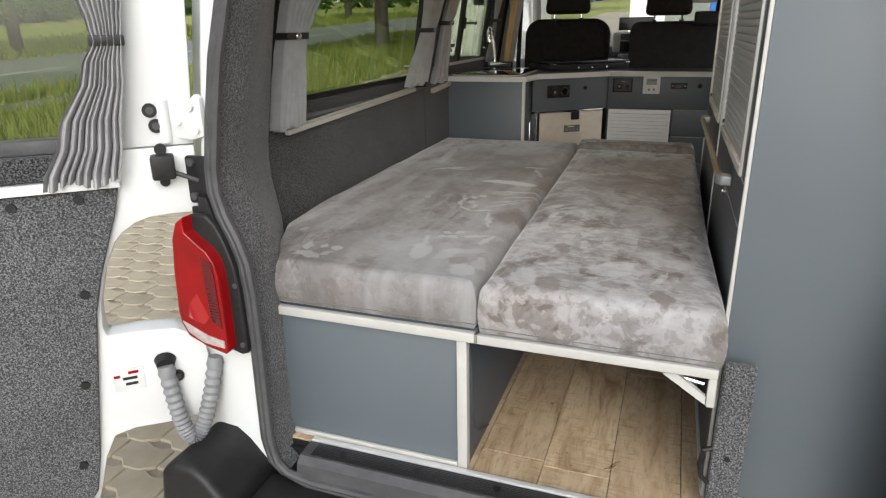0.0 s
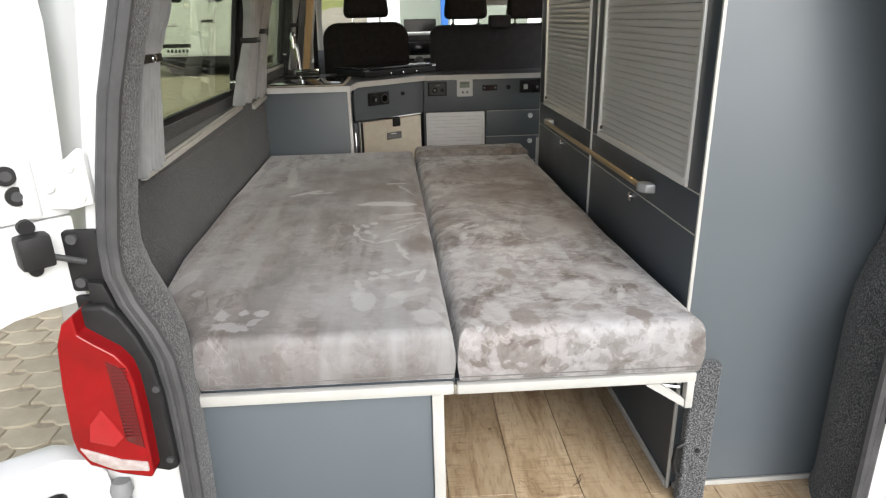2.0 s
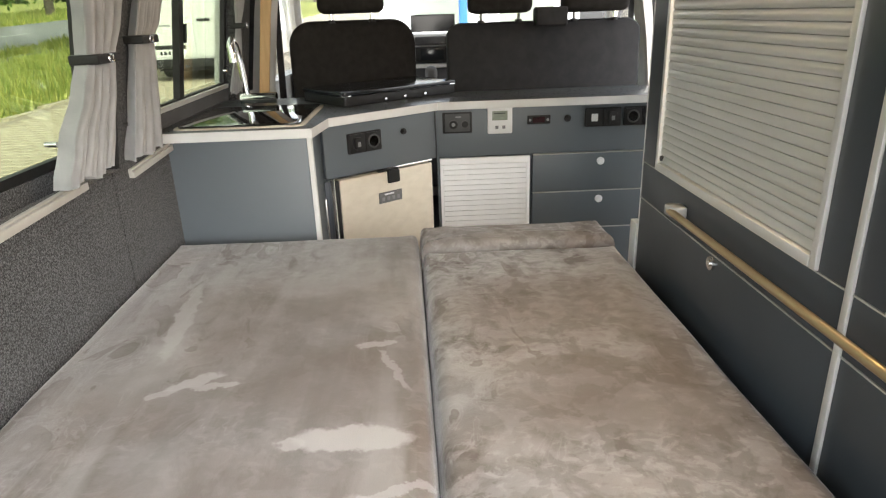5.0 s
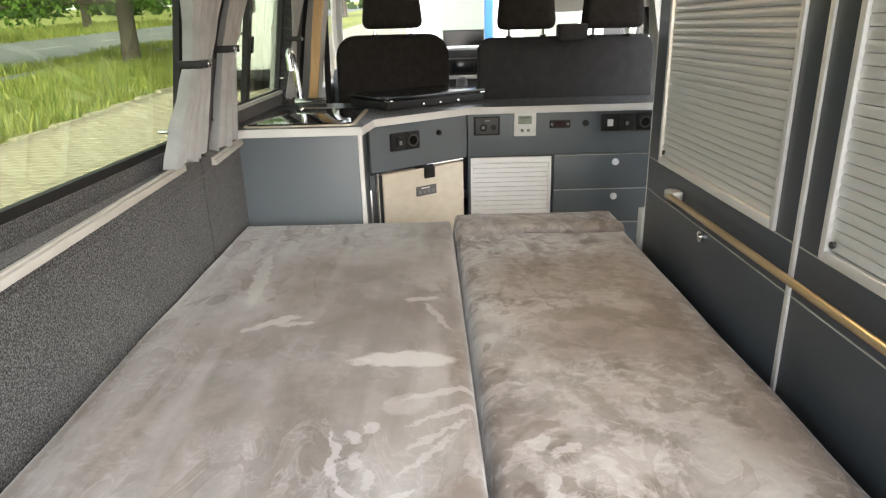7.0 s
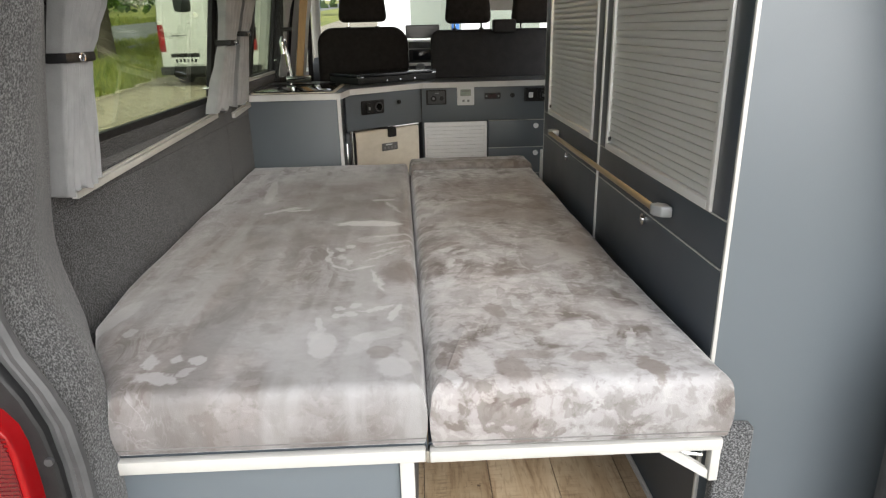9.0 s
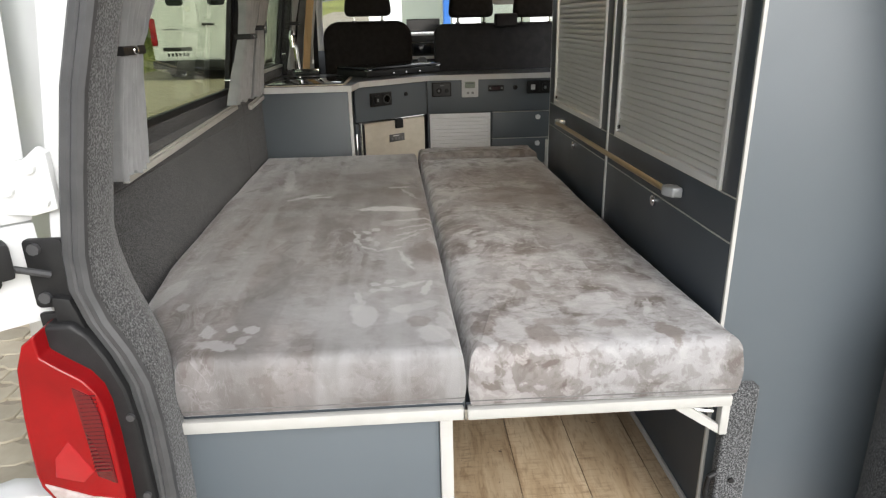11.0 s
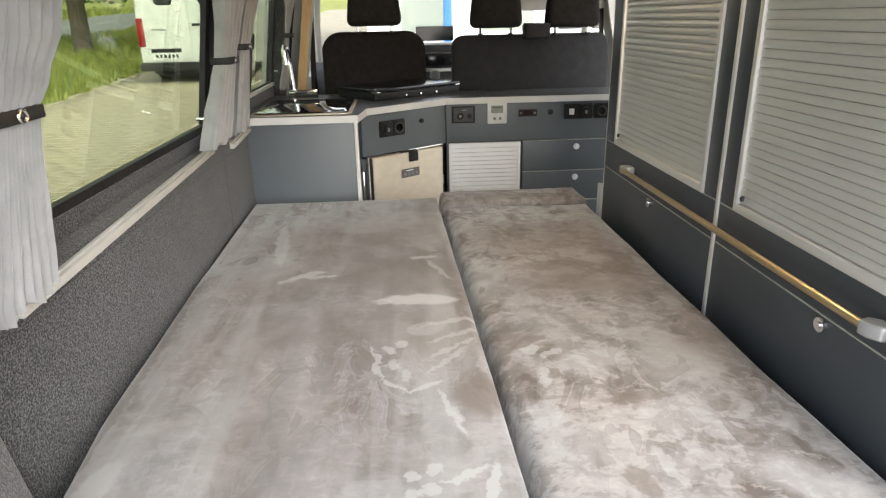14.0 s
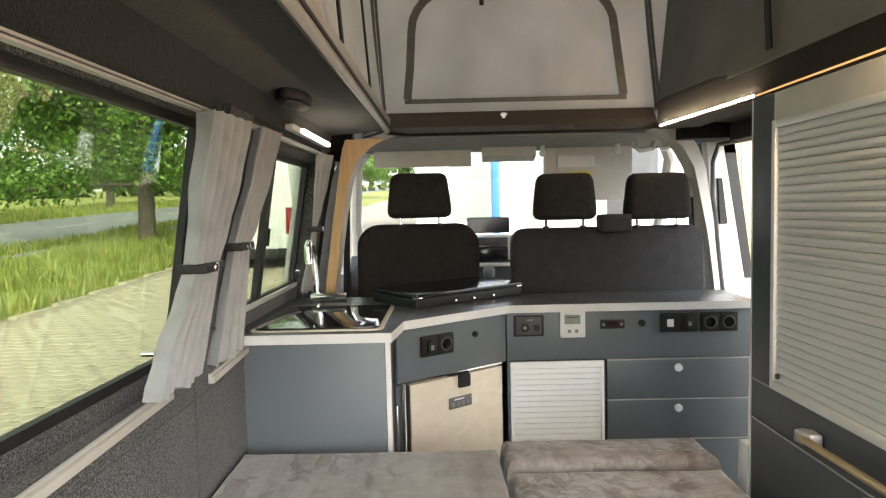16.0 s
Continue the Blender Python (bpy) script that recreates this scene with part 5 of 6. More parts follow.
handrail = thing("grab_rail", "metal grab rail coloured with the warm led reflection, on two brackets", "rail", (0.8, 1.0, 1.29))
part("bar", tube([(0.510, 0.385, 1.302), (0.508, 1.50, 1.300)], 0.0078, 14), LED_TINTED, handrail)
for y in (0.384, 1.500):
    part("bracket", prism([(0.500, y + 0.012), (0.502, y - 0.008), (0.513, y - 0.026), (CX - 0.001, y - 0.030), (CX - 0.001, y + 0.004), (0.521, y + 0.018)], "z", 1.289, 1.314, 0.005, 3), mat("satin_bracket", (0.36, 0.37, 0.38), (0.42, 0.43, 0.44), 20, 0.4, 0.5), handrail)
handrail.rotation_euler.z = 0.0103
post = thing("felt_post", "speckled felt covered support board with strap handle", "support", (0.6, 0.06, FLOOR))
part("board", box(0.553, 0.623, 0.046, 0.076, FLOOR, 0.955, 0.010, 3), CARPET, post)
part("handle", tube([(0.552, 0.05, 0.735), (0.535, 0.045, 0.73), (0.530, 0.045, 0.69), (0.537, 0.045, 0.655), (0.553, 0.048, 0.64)], 0.006, 8), BLACK, post)
part("screw", cyl((0.587, 0.0465, 0.715), (0.587, 0.043, 0.715), 0.007, 10), BLACK, post)

# ---- kitchen block ----
AT = Vector((0.018, 0.021, -0.007))
KY, TZ = 2.535, 1.425
TB = TZ - 0.028
unit = thing("sink_cabinet", "blue-grey laminate sink cabinet with pale corner strip", "cabinet", (-0.6, 2.4, FLOOR))
part("body", prism([(-0.845, 2.062), (-0.404, 2.062), (-0.404, 2.25), (-0.36, 2.40), (-0.36, 2.8), (-0.845, 2.8)], "z", FLOOR, TB - 0.001, 0.001), PANEL, unit)
part("corner_strip", box(-0.403, -0.388, 2.058, 2.08, FLOOR, TB - 0.001, 0.003), TOP_EDGE, unit, "pale corner strip")
part("side_profile", box(-0.3865, -0.380, 2.17, 2.185, FLOOR, 1.17, 0.001), CHROME, unit, "chrome side strip")
unit = thing("fridge_cabinet", "angled blue-grey laminate cabinet over the fridge", "cabinet", (-0.2, 2.5, FLOOR))
A, B = Vector((-0.386, 2.250)), Vector((-0.006, KY))
D = (B - A).normalized()
N = Vector((D.y, -D.x))


def ang(u, w, z):
    """Along the angled front, out of it towards the rear, and up."""
    p = A + D * u + N * w
    return (p.x, p.y, z)


def ang_bm(bm):
    for v in bm.verts:
        v.co = Vector(ang(*v.co))
    bmesh.ops.recalc_face_normals(bm, faces=bm.faces)
    return bm


LEN = (B - A).length
part("front", ang_bm(box(0.002, LEN - 0.002, -0.018, 0.0, 1.218, TB - 0.001, 0.001)), PANEL, unit)
part("side", ang_bm(box(0.002, 0.020, -0.30, -0.019, FLOOR, 1.204)), PANEL_SHADED, unit)


def socket(x, z, plane, parent_bm, kind):
    """One insert with its recess or cover on a front plane; plane maps (u, w, z)."""
    def pl(bm):
        for v in bm.verts:
            v.co = Vector(plane(*v.co))
        bmesh.ops.recalc_face_normals(bm, faces=bm.faces)
        return bm
    part("insert", pl(prism(rrect(x - 0.031, x + 0.031, z - 0.031, z + 0.031, 0.004), "y", 0.008, 0.013, 0.0015)), BLACK, parent_bm)
    if kind == "schuko":
        part("socket_ring", pl(tube([(x + 0.021 * math.cos(radians(a)), 0.013, z + 0.021 * math.sin(radians(a))) for a in range(0, 361, 20)], 0.0035, 6)), RUBBER, parent_bm)
        part("socket_well", pl(cyl((x, 0.0131, z), (x, 0.0142, z), 0.019, 20)), GLOSS_BLACK, parent_bm)
    elif kind == "usb":
        part("usb_port", pl(box(x - 0.012, x + 0.012, 0.013, 0.017, z - 0.014, z + 0.014, 0.002)), WHITE_PLASTIC, parent_bm)
    else:
        part("flap", pl(prism(rrect(x - 0.016, x + 0.016, z - 0.022, z + 0.022, 0.012), "y", 0.013, 0.026, 0.003)), BLACK, parent_bm)
        part("flap_mark", pl(box(x - 0.006, x + 0.006, 0.026, 0.0268, z - 0.010, z + 0.006)), HOSE, parent_bm)


def outlet(u, z, plane, kinds, label):
    def pl(bm):
        for v in bm.verts:
            v.co = Vector(plane(*v.co))
        bmesh.ops.recalc_face_normals(bm, faces=bm.faces)
        return bm
    n = len(kinds)
    t = thing("power_outlet", label, "socket", plane(u, 0, z), "outlets on the kitchen front")
    part("frame", pl(prism(rrect(u - 0.034 * n, u + 0.034 * n, z - 0.035, z + 0.035, 0.005), "y", 0.0005, 0.008, 0.002)), BLACK, t)
    for i, k in enumerate(kinds):
        socket(u + (i - (n - 1) / 2) * 0.067, z, plane, t, k)


def flat(u, w, z):
    return (u, KY - w, z)


outlet(0.158, 1.325, ang, ("flap", "schuko"), "black double outlet with a covered and an open socket")
solo("push_button", ang_bm(joined(cyl((0.325, 0.0005, 1.338), (0.325, 0.006, 1.338), 0.011, 16, 0.002), cyl((0.325, 0.006, 1.338), (0.325, 0.013, 1.338), 0.007, 14, 0.002))), BLACK, "small black push button on the cabinet front", "button", ang(0.325, 0, 1.338))

def fr_bm(bm):
    """The fridge stands flush in its opening."""
    for v in bm.verts:
        v.co += Vector((-0.014, -0.064, 0.020))
    return ang_bm(bm)


fr = thing("fridge", "small fridge with a beige metal door and dark control panel", "fridge", ang(0.24, 0, FLOOR))
part("body", fr_bm(box(0.045, 0.455, -0.30, 0.025, FLOOR + 0.01, 1.188, 0.004)), BLACK, fr)
part("trim", fr_bm(joined(box(0.030, 0.044, 0.03, 0.066, FLOOR + 0.01, 1.195, 0.003), box(0.030, 0.470, 0.03, 0.060, 1.1895, 1.1955, 0.002))), CHROME, fr, "chrome edge trim")
door = part("door", fr_bm(box(0.062, 0.462, 0.036, 0.068, FLOOR + 0.02, 1.185, 0.004)), STEEL, fr, "beige brushed metal door")
part("gasket", fr_bm(box(0.052, 0.456, 0.0255, 0.0355, FLOOR + 0.02, 1.188, 0.001)), RUBBER, fr)
part("door_edge", fr_bm(box(0.050, 0.0615, 0.036, 0.064, FLOOR + 0.02, 1.186, 0.003)), BLACK, fr)
part("latch", fr_bm(joined(box(0.255, 0.305, 0.0685, 0.082, 1.142, 1.190, 0.006), box(0.22, 0.305, 0.045, 0.07, 1.1865, 1.194, 0.002))), BLACK, fr, "black door latch")
panel_ob = part("control_panel", fr_bm(box(0.215, 0.315, 0.0685, 0.072, 1.072, 1.112, 0.003)), mat("dark_grey_display", (0.10, 0.10, 0.10), (0.13, 0.13, 0.13), 20, 0.4), fr)
for i in range(4):
    part("key", fr_bm(box(0.226 + i * 0.022, 0.238 + i * 0.022, 0.072, 0.0735, 1.080, 1.094, 0.001)), HOSE, panel_ob)
part("word_bar", fr_bm(box(0.238, 0.28, 0.072, 0.0728, 1.101, 1.106)), WHITE_PLASTIC, panel_ob)

block = thing("kitchen_cabinet", "blue-grey laminate kitchen block with drawers and vent shutter", "cabinet", (0.44, 2.6, FLOOR))
part("front_strip", box(-0.004, 0.90, KY, KY + 0.016, 1.218, TB - 0.001, 0.001), PANEL, block)
part("carcass", box(0.0, 0.885, KY + 0.02, 2.80, FLOOR, TB - 0.002), PANEL_SHADED, block)
part("left_stile", box(-0.004, 0.004, KY, KY + 0.019, FLOOR, 1.217), PANEL, block)
for z0, z1 in ((1.066, 1.211), (0.916, 1.061), (0.70, 0.911)):
    dr = part("drawer_front", box(0.362, 0.878, KY - 0.001, KY + 0.016, z0, z1, 0.0015), PANEL, block)
    part("edge_band", box(0.362, 0.878, KY - 0.002, KY + 0.016, z1 + 0.0005, z1 + 0.004), EDGE, dr)
    if z0 > 0.8:
        part("knob", joined(cyl((0.622, KY - 0.002, z1 - 0.030), (0.622, KY - 0.008, z1 - 0.030), 0.0145, 20, 0.002), cyl((0.622, KY - 0.008, z1 - 0.030), (0.622, KY - 0.016, z1 - 0.030), 0.011, 18, 0.004)), VENT, dr, "round chrome push knob")
part("end_strip", box(0.879, 0.89, KY - 0.002, KY + 0.016, FLOOR, 1.217), EDGE, block)
vent = part("vent_shutter", joined(box(0.006, 0.350, KY - 0.006, KY + 0.012, 1.188, 1.212, 0.003), box(0.006, 0.018, KY - 0.006, KY + 0.012, FLOOR + 0.05, 1.187, 0.002), box(0.338, 0.350, KY - 0.006, KY + 0.012, FLOOR + 0.05, 1.187, 0.002)), VENT, block, "pale aluminium roller vent")
first = None
for i in range(24):
    if first is None:
        first = part("slat", prism([(KY + 0.004, 1.1865), (KY, 1.1855), (KY - 0.0006, 1.176), (KY, 1.1675), (KY + 0.004, 1.1665)], "x", 0.0185, 0.3375), VENT, vent)
    else:
        o = new("slat", first.data)
        o.parent, o.location = vent, (0, 0, -i * 0.0205 * K)


def device(name, label, cat, u0, u1, z0, z1, material, d=0.012, r=0.004):
    t = thing(name, label, cat, ((u0 + u1) / 2, KY, z0))
    part("case", prism(rrect(u0, u1, z0, z1, r), "y", KY - d, KY - 0.0005, 0.002), material, t)
    return t


t = device("audio_panel", "black control panel with knobs on the kitchen front", "control panel", 0.020, 0.130, 1.308, 1.386, BLACK, 0.008)
part("inset", prism(rrect(0.030, 0.122, 1.314, 1.380, 0.004), "y", KY - 0.010, KY - 0.008, 0.001), RUBBER, t)
for x, r in ((0.060, 0.016), (0.103, 0.012)):
    part("knob", cyl((x, KY - 0.010, 1.342), (x, KY - 0.018, 1.342), r, 16, 0.002), BLACK, t)
part("knob_cap", cyl((0.060, KY - 0.018, 1.342), (0.060, KY - 0.021, 1.342), 0.007, 12, 0.001), HOSE, t)
part("word_bar", box(0.068, 0.09, KY - 0.0108, KY - 0.010, 1.366, 1.371), HOSE, t)
t = device("heater_control", "white heater control unit with small display", "thermostat", 0.188, 0.280, 1.302, 1.398, WHITE_PLASTIC, 0.016)
part("display", box(0.205, 0.262, KY - 0.0168, KY - 0.016, 1.352, 1.386), LCD, t, "grey lcd display")
part("display_bar", box(0.212, 0.254, KY - 0.0174, KY - 0.0168, 1.376, 1.379), BLACK, t)
for x in (0.222, 0.248):
    part("key", box(x - 0.006, x + 0.006, KY - 0.018, KY - 0.016, 1.320, 1.332, 0.001), HOSE, t)
t = device("battery_display", "small black battery meter with red digits window", "meter", 0.337, 0.424, 1.331, 1.364, BLACK, 0.010)
part("display", box(0.357, 0.402, KY - 0.0112, KY - 0.010, 1.337, 1.358), mat("dark_red_display", (0.022, 0.007, 0.009), (0.03, 0.009, 0.011), 20, 0.2), t, "dark red display")
for x in (0.347, 0.413):
    part("key", cyl((x, KY - 0.010, 1.347), (x, KY - 0.013, 1.347), 0.005, 10), HOSE, t)
solo("push_button", joined(cyl((0.489, KY - 0.0005, 1.348), (0.489, KY - 0.006, 1.348), 0.013, 16, 0.002), cyl((0.489, KY - 0.006, 1.348), (0.489, KY - 0.014, 1.348), 0.008, 14, 0.002)), BLACK, "small black push button on the kitchen front", "button", (0.489, KY, 1.348))
outlet(0.622, 1.348, flat, ("usb", "flap"), "black double outlet with usb ports and a covered socket")
outlet(0.768, 1.348, flat, ("schuko", "schuko"), "black double mains outlet")

top = thing("worktop", "grey laminate worktop with pale edge, angled round the fridge", "worktop", (0.0, 2.5, TB))
TOP = [(-0.86, 2.048), (-0.384, 2.048), (-0.360, 2.235), (0.004, KY - 0.018), (0.90, KY - 0.018), (0.90, 2.83), (-0.86, 2.83)]
part("slab", prism(TOP, "z", TB, TZ, 0.001), WORKTOP, top)
rim = [(p[0], p[1], 0) for p in TOP[:5]]
part("edge", thick([[(x + (0.0015 if i in (1, 2) else 0), y - 0.0015, z) for i, (x, y, _) in enumerate(rim)] for z in (TB + 0.0005, TZ + 0.0005)], (0, -0.002, 0)), TOP_EDGE, top, "pale front edge band")
sink = thing("sink", "inset sink under a dark mirror glass lid with steel rim", "sink", (-0.6, 2.36, TZ))
part("rim", joined(prism(rrect(-0.81, -0.412, 2.085, 2.545, 0.03), "z", TZ + 0.0005, TZ + 0.005, 0.002)), STEEL, sink)
part("glass_lid", prism(rrect(-0.798, -0.424, 2.097, 2.533, 0.024), "z", TZ + 0.0055, TZ + 0.011, 0.001), GLOSS_BLACK, sink, "dark glossy glass lid")
tap = thing("tap", "chrome swivel tap at the sink", "tap", (-0.715, 2.64, TZ))
part("base", joined(cyl((-0.715, 2.64, TZ), (-0.715, 2.64, TZ + 0.02), 0.026, 20, 0.003), cyl((-0.735, 2.625, TZ + 0.028), (-0.63, 2.625, TZ + 0.028), 0.019, 18, 0.003)), CHROME, tap)
part("lever", cyl((-0.63, 2.625, TZ + 0.028), (-0.60, 2.625, TZ + 0.028), 0.020, 18, 0.003), CHROME, tap)
part("spout", tube([(-0.715, 2.64, TZ + 0.04), (-0.722, 2.64, TZ + 0.15), (-0.728, 2.62, TZ + 0.222), (-0.73, 2.585, TZ + 0.240), (-0.728, 2.555, TZ + 0.222), (-0.724, 2.552, TZ + 0.165)], [0.013, 0.013, 0.013, 0.013, 0.014, 0.015], 14), CHROME, tap)
hob = thing("hob", "closed black gas hob with dark glass lid on the worktop", "hob", (-0.2, 2.72, TZ))
hd = Vector((0.785, 0.62)).normalized()
hm = Matrix.Translation((-0.330, 2.475, 0)) @ Matrix.Rotation(math.atan2(hd.y, hd.x), 4, "Z")
part("tray", moved(prism(rrect(0.0, 0.53, 0.0, 0.30, 0.012), "z", TZ + 0.001, TZ + 0.034, 0.003), hm), BLACK, hob)
part("glass_lid", moved(prism(rrect(-0.004, 0.534, -0.006, 0.30, 0.012), "z", TZ + 0.040, TZ + 0.052, 0.003), hm), SCREEN, hob, "dark glass lid")
for u in (0.0, 0.50):
    part("hinge", moved(box(u, u + 0.03, 0.0, 0.024, TZ + 0.0345, TZ + 0.0395, 0.002), hm), CHROME, hob)
part("pan_support", moved(joined(tube([(0.04, 0.02, TZ + 0.035), (0.49, 0.02, TZ + 0.035)], 0.003, 6), tube([(0.04, 0.28, TZ + 0.035), (0.49, 0.28, TZ + 0.035)], 0.003, 6)), hm), CHROME, hob)
for u in (0.17, 0.26, 0.36):
    part("lid_clip", moved(box(u, u + 0.012, -0.009, 0.0, TZ + 0.010, TZ + 0.018, 0.001), hm), CHROME, hob)
part("lid_mark", moved(box(0.30, 0.36, 0.03, 0.034, TZ + 0.0522, TZ + 0.0526), hm), HOSE, hob)

# ---- cab ----
AT = Vector((0, 0, 0))
seat = thing("driver_seat", "black cloth driver seat with headrest", "seat", (-0.33, 3.1, FLOOR), "front seats")
part("backrest", moved(prism(rrect(-0.60, -0.055, 0.95, 1.712, (0.04, 0.04, 0.10, 0.10), 7), "y", -0.05, 0.09, 0.035, 4), Matrix.Translation((0, 3.0, 0)) @ Matrix.Rotation(radians(-4), 4, "X")), SEAT, seat)
part("cushion", box(-0.58, -0.07, 3.02, 3.5, 0.95, 1.1, 0.05, 3), SEAT, seat)
part("base", box(-0.55, -0.1, 3.05, 3.45, FLOOR, 0.949, 0.01), DASH, seat)


def headrest(x0, x1, y, z0, parent_ob):
    bm = box(x0, x1, y - 0.05, y + 0.05, z0, z0 + 0.195, 0.04, 4)
    for v in bm.verts:
        k = (v.co.z - z0) / 0.195
        v.co.x += ((x0 + x1) / 2 - v.co.x) * 0.16 * k * k
    h = part("headrest", bm, SEAT, parent_ob)
    for x in (x0 + 0.055, x1 - 0.055):
        part("rod", cyl((x, y, z0 - 0.035), (x, y, z0 + 0.012), 0.006, 10), CHROME, h)
        part("sleeve", cyl((x, y, z0 - 0.036), (x, y, z0 - 0.024), 0.014, 12, 0.002), BLACK, h)


headrest(-0.455, -0.175, 3.03, 1.735, seat)
seat = thing("double_seat", "dark grey double passenger bench with two headrests", "seat", (0.5, 3.0, FLOOR), "front seats")
part("backrest", moved(prism(rrect(0.08, 0.90, 0.95, 1.685, (0.03, 0.03, 0.06, 0.06), 6), "y", -0.02, 0.10, 0.02, 3), Matrix.Translation((0, 2.90, 0)) @ Matrix.Rotation(radians(-3), 4, "X")), SEAT_GREY, seat)
part("cushion", box(0.09, 0.90, 2.95, 3.4, 0.95, 1.1, 0.05, 3), SEAT, seat)
part("base", box(0.11, 0.88, 2.98, 3.35, FLOOR, 0.949, 0.01), DASH, seat)
headrest(0.165, 0.430, 2.93, 1.715, seat)
headrest(0.555, 0.835, 2.96, 1.71, seat)
part("belt_box", box(0.445, 0.575, 2.90, 3.0, 1.66, 1.735, 0.014, 3), SEAT_GREY, seat, "dark grey belt guide")


def b_pillar(s, label):
    t = thing("b_pillar_trim", label, "pillar trim", (s(-0.72), 3.05, FLOOR), "pillar trims")
    rows = []
    for z, x in ((FLOOR, -0.78), (1.2, -0.765), (1.46, -0.735), (1.75, -0.69), (1.92, -0.655), (2.02, -0.615), (2.08, -0.545), (2.105, -0.46)):
        rows.append([(s(x), 3.02, z), (s(x + 0.012), 2.99, z), (s(x + 0.03), 3.0, z), (s(x + 0.045), 3.05, z), (s(x + 0.045), 3.14, z), (s(x - 0.06), 3.16, z)])
    part("cover", loft(rows), BEIGE, t)
    return t


bp = b_pillar(lambda x: x, "pale grey door pillar trim with wooden edge")
part("wood_edge", loft([[(x - 0.022, 2.986, z), (x - 0.022, 2.975, z), (x + w, 2.97, z), (x + w, 2.986, z)] for z, x, w in ((FLOOR, -0.74, 0.02), (1.2, -0.725, 0.02), (1.45, -0.702, 0.02), (1.72, -0.664, 0.02), (1.88, -0.64, 0.024), (1.98, -0.625, 0.045), (2.04, -0.612, 0.09), (2.075, -0.60, 0.15))]), TAN, bp, "tan wooden edge")
bp = thing("b_pillar_trim", "pale grey door pillar trim with belt", "pillar trim", (1.0, 3.05, FLOOR), "pillar trims")
part("cover", loft([[(x, 3.05, z), (x + 0.008, 3.03, z), (x + w, 3.03, z), (x + w + 0.006, 3.06, z), (x + w + 0.006, 3.14, z), (x, 3.14, z), (x, 3.05, z)]
                    for z, x, w in ((FLOOR, 1.03, 0.03), (1.2, 0.985, 0.03), (1.40, 0.962, 0.03), (1.586, 0.94, 0.032), (1.684, 0.923, 0.042), (1.807, 0.898, 0.05), (1.93, 0.872, 0.058), (2.016, 0.824, 0.074), (2.06, 0.77, 0.10), (2.10, 0.70, 0.12))]), BEIGE, bp)
belt = thing("seat_belt", "black seat belt running down from the pillar", "seat belt", (0.96, 3.1, 1.5))
part("webbing", hexa([(0.92, 3.09, 0.9), (0.955, 3.09, 0.9), (0.895, 3.09, 1.84), (0.872, 3.09, 1.84)], [(0.92, 3.093, 0.9), (0.955, 3.093, 0.9), (0.895, 3.093, 1.84), (0.872, 3.093, 1.84)]), BLACK, belt)
part("guide", box(0.868, 0.898, 3.075, 3.1, 1.80, 1.89, 0.008), BEIGE, belt)
belt = thing("seat_belt", "grey seat belt beside the driver door", "seat belt", (-0.66, 3.15, 1.4))
part("webbing", hexa([(-0.70, 3.17, 1.0), (-0.665, 3.17, 1.0), (-0.635, 3.17, 1.93), (-0.66, 3.17, 1.93)], [(-0.70, 3.173, 1.0), (-0.665, 3.173, 1.0), (-0.635, 3.173, 1.93), (-0.66, 3.173, 1.93)]), SEAT_GREY, belt)
for s in (lambda x: x, mx):
    cd = thing("cab_door", "front door with a large window", "door", (s(-0.83), 3.7, 0.5), "cab doors")
    part("lower_panel", hexa([(s(-0.80), 3.2, 0.5), (s(-0.80), 4.35, 0.5), (s(-0.87), 4.35, 0.5), (s(-0.87), 3.2, 0.5)], [(s(-0.79), 3.2, 1.42), (s(-0.79), 4.35, 1.42), (s(-0.87), 4.35, 1.42), (s(-0.87), 3.2, 1.42)]), BEIGE, cd)
    part("window_frame", joined(hexa([(s(-0.79), 3.2, 1.421), (s(-0.79), 3.25, 1.421), (s(-0.85), 3.25, 1.421), (s(-0.85), 3.2, 1.421)], [(s(-0.70), 3.2, 2.05), (s(-0.70), 3.24, 2.05), (s(-0.76), 3.24, 2.05), (s(-0.76), 3.2, 2.05)]),
                                hexa([(s(-0.71), 3.2, 2.0), (s(-0.71), 3.75, 2.0), (s(-0.77), 3.75, 2.0), (s(-0.77), 3.2, 2.0)], [(s(-0.69), 3.2, 2.07), (s(-0.69), 3.75, 2.07), (s(-0.75), 3.75, 2.07), (s(-0.75), 3.2, 2.07)])), BLACK, cd)
    part("pane", hexa([(s(-0.815), 3.25, 1.421), (s(-0.815), 4.35, 1.421), (s(-0.82), 4.35, 1.421), (s(-0.82), 3.25, 1.421)], [(s(-0.735), 3.24, 2.0), (s(-0.735), 3.80, 2.0), (s(-0.74), 3.80, 2.0), (s(-0.74), 3.24, 2.0)]), CLEAR, cd).visible_shadow = False
    ap = thing("windscreen_pillar", "pale grey windscreen pillar trim", "pillar trim", (s(-0.75), 4.3, 1.4), "windscreen pillars")
    part("trim", tube([(s(-0.80), 4.55, 1.38), (s(-0.76), 4.2, 1.72), (s(-0.70), 3.88, 2.03), (s(-0.64), 3.78, 2.09)], 0.035, 10), BEIGE, ap)
structure("windscreen", hexa([(-0.79, 4.62, 1.38), (mx(-0.79), 4.62, 1.38), (mx(-0.79), 4.63, 1.38), (-0.79, 4.63, 1.38)], [(-0.66, 3.82, 2.08), (mx(-0.66), 3.82, 2.08), (mx(-0.66), 3.83, 2.08), (-0.66, 3.83, 2.08)]), CLEAR, "clear windscreen").visible_shadow = False
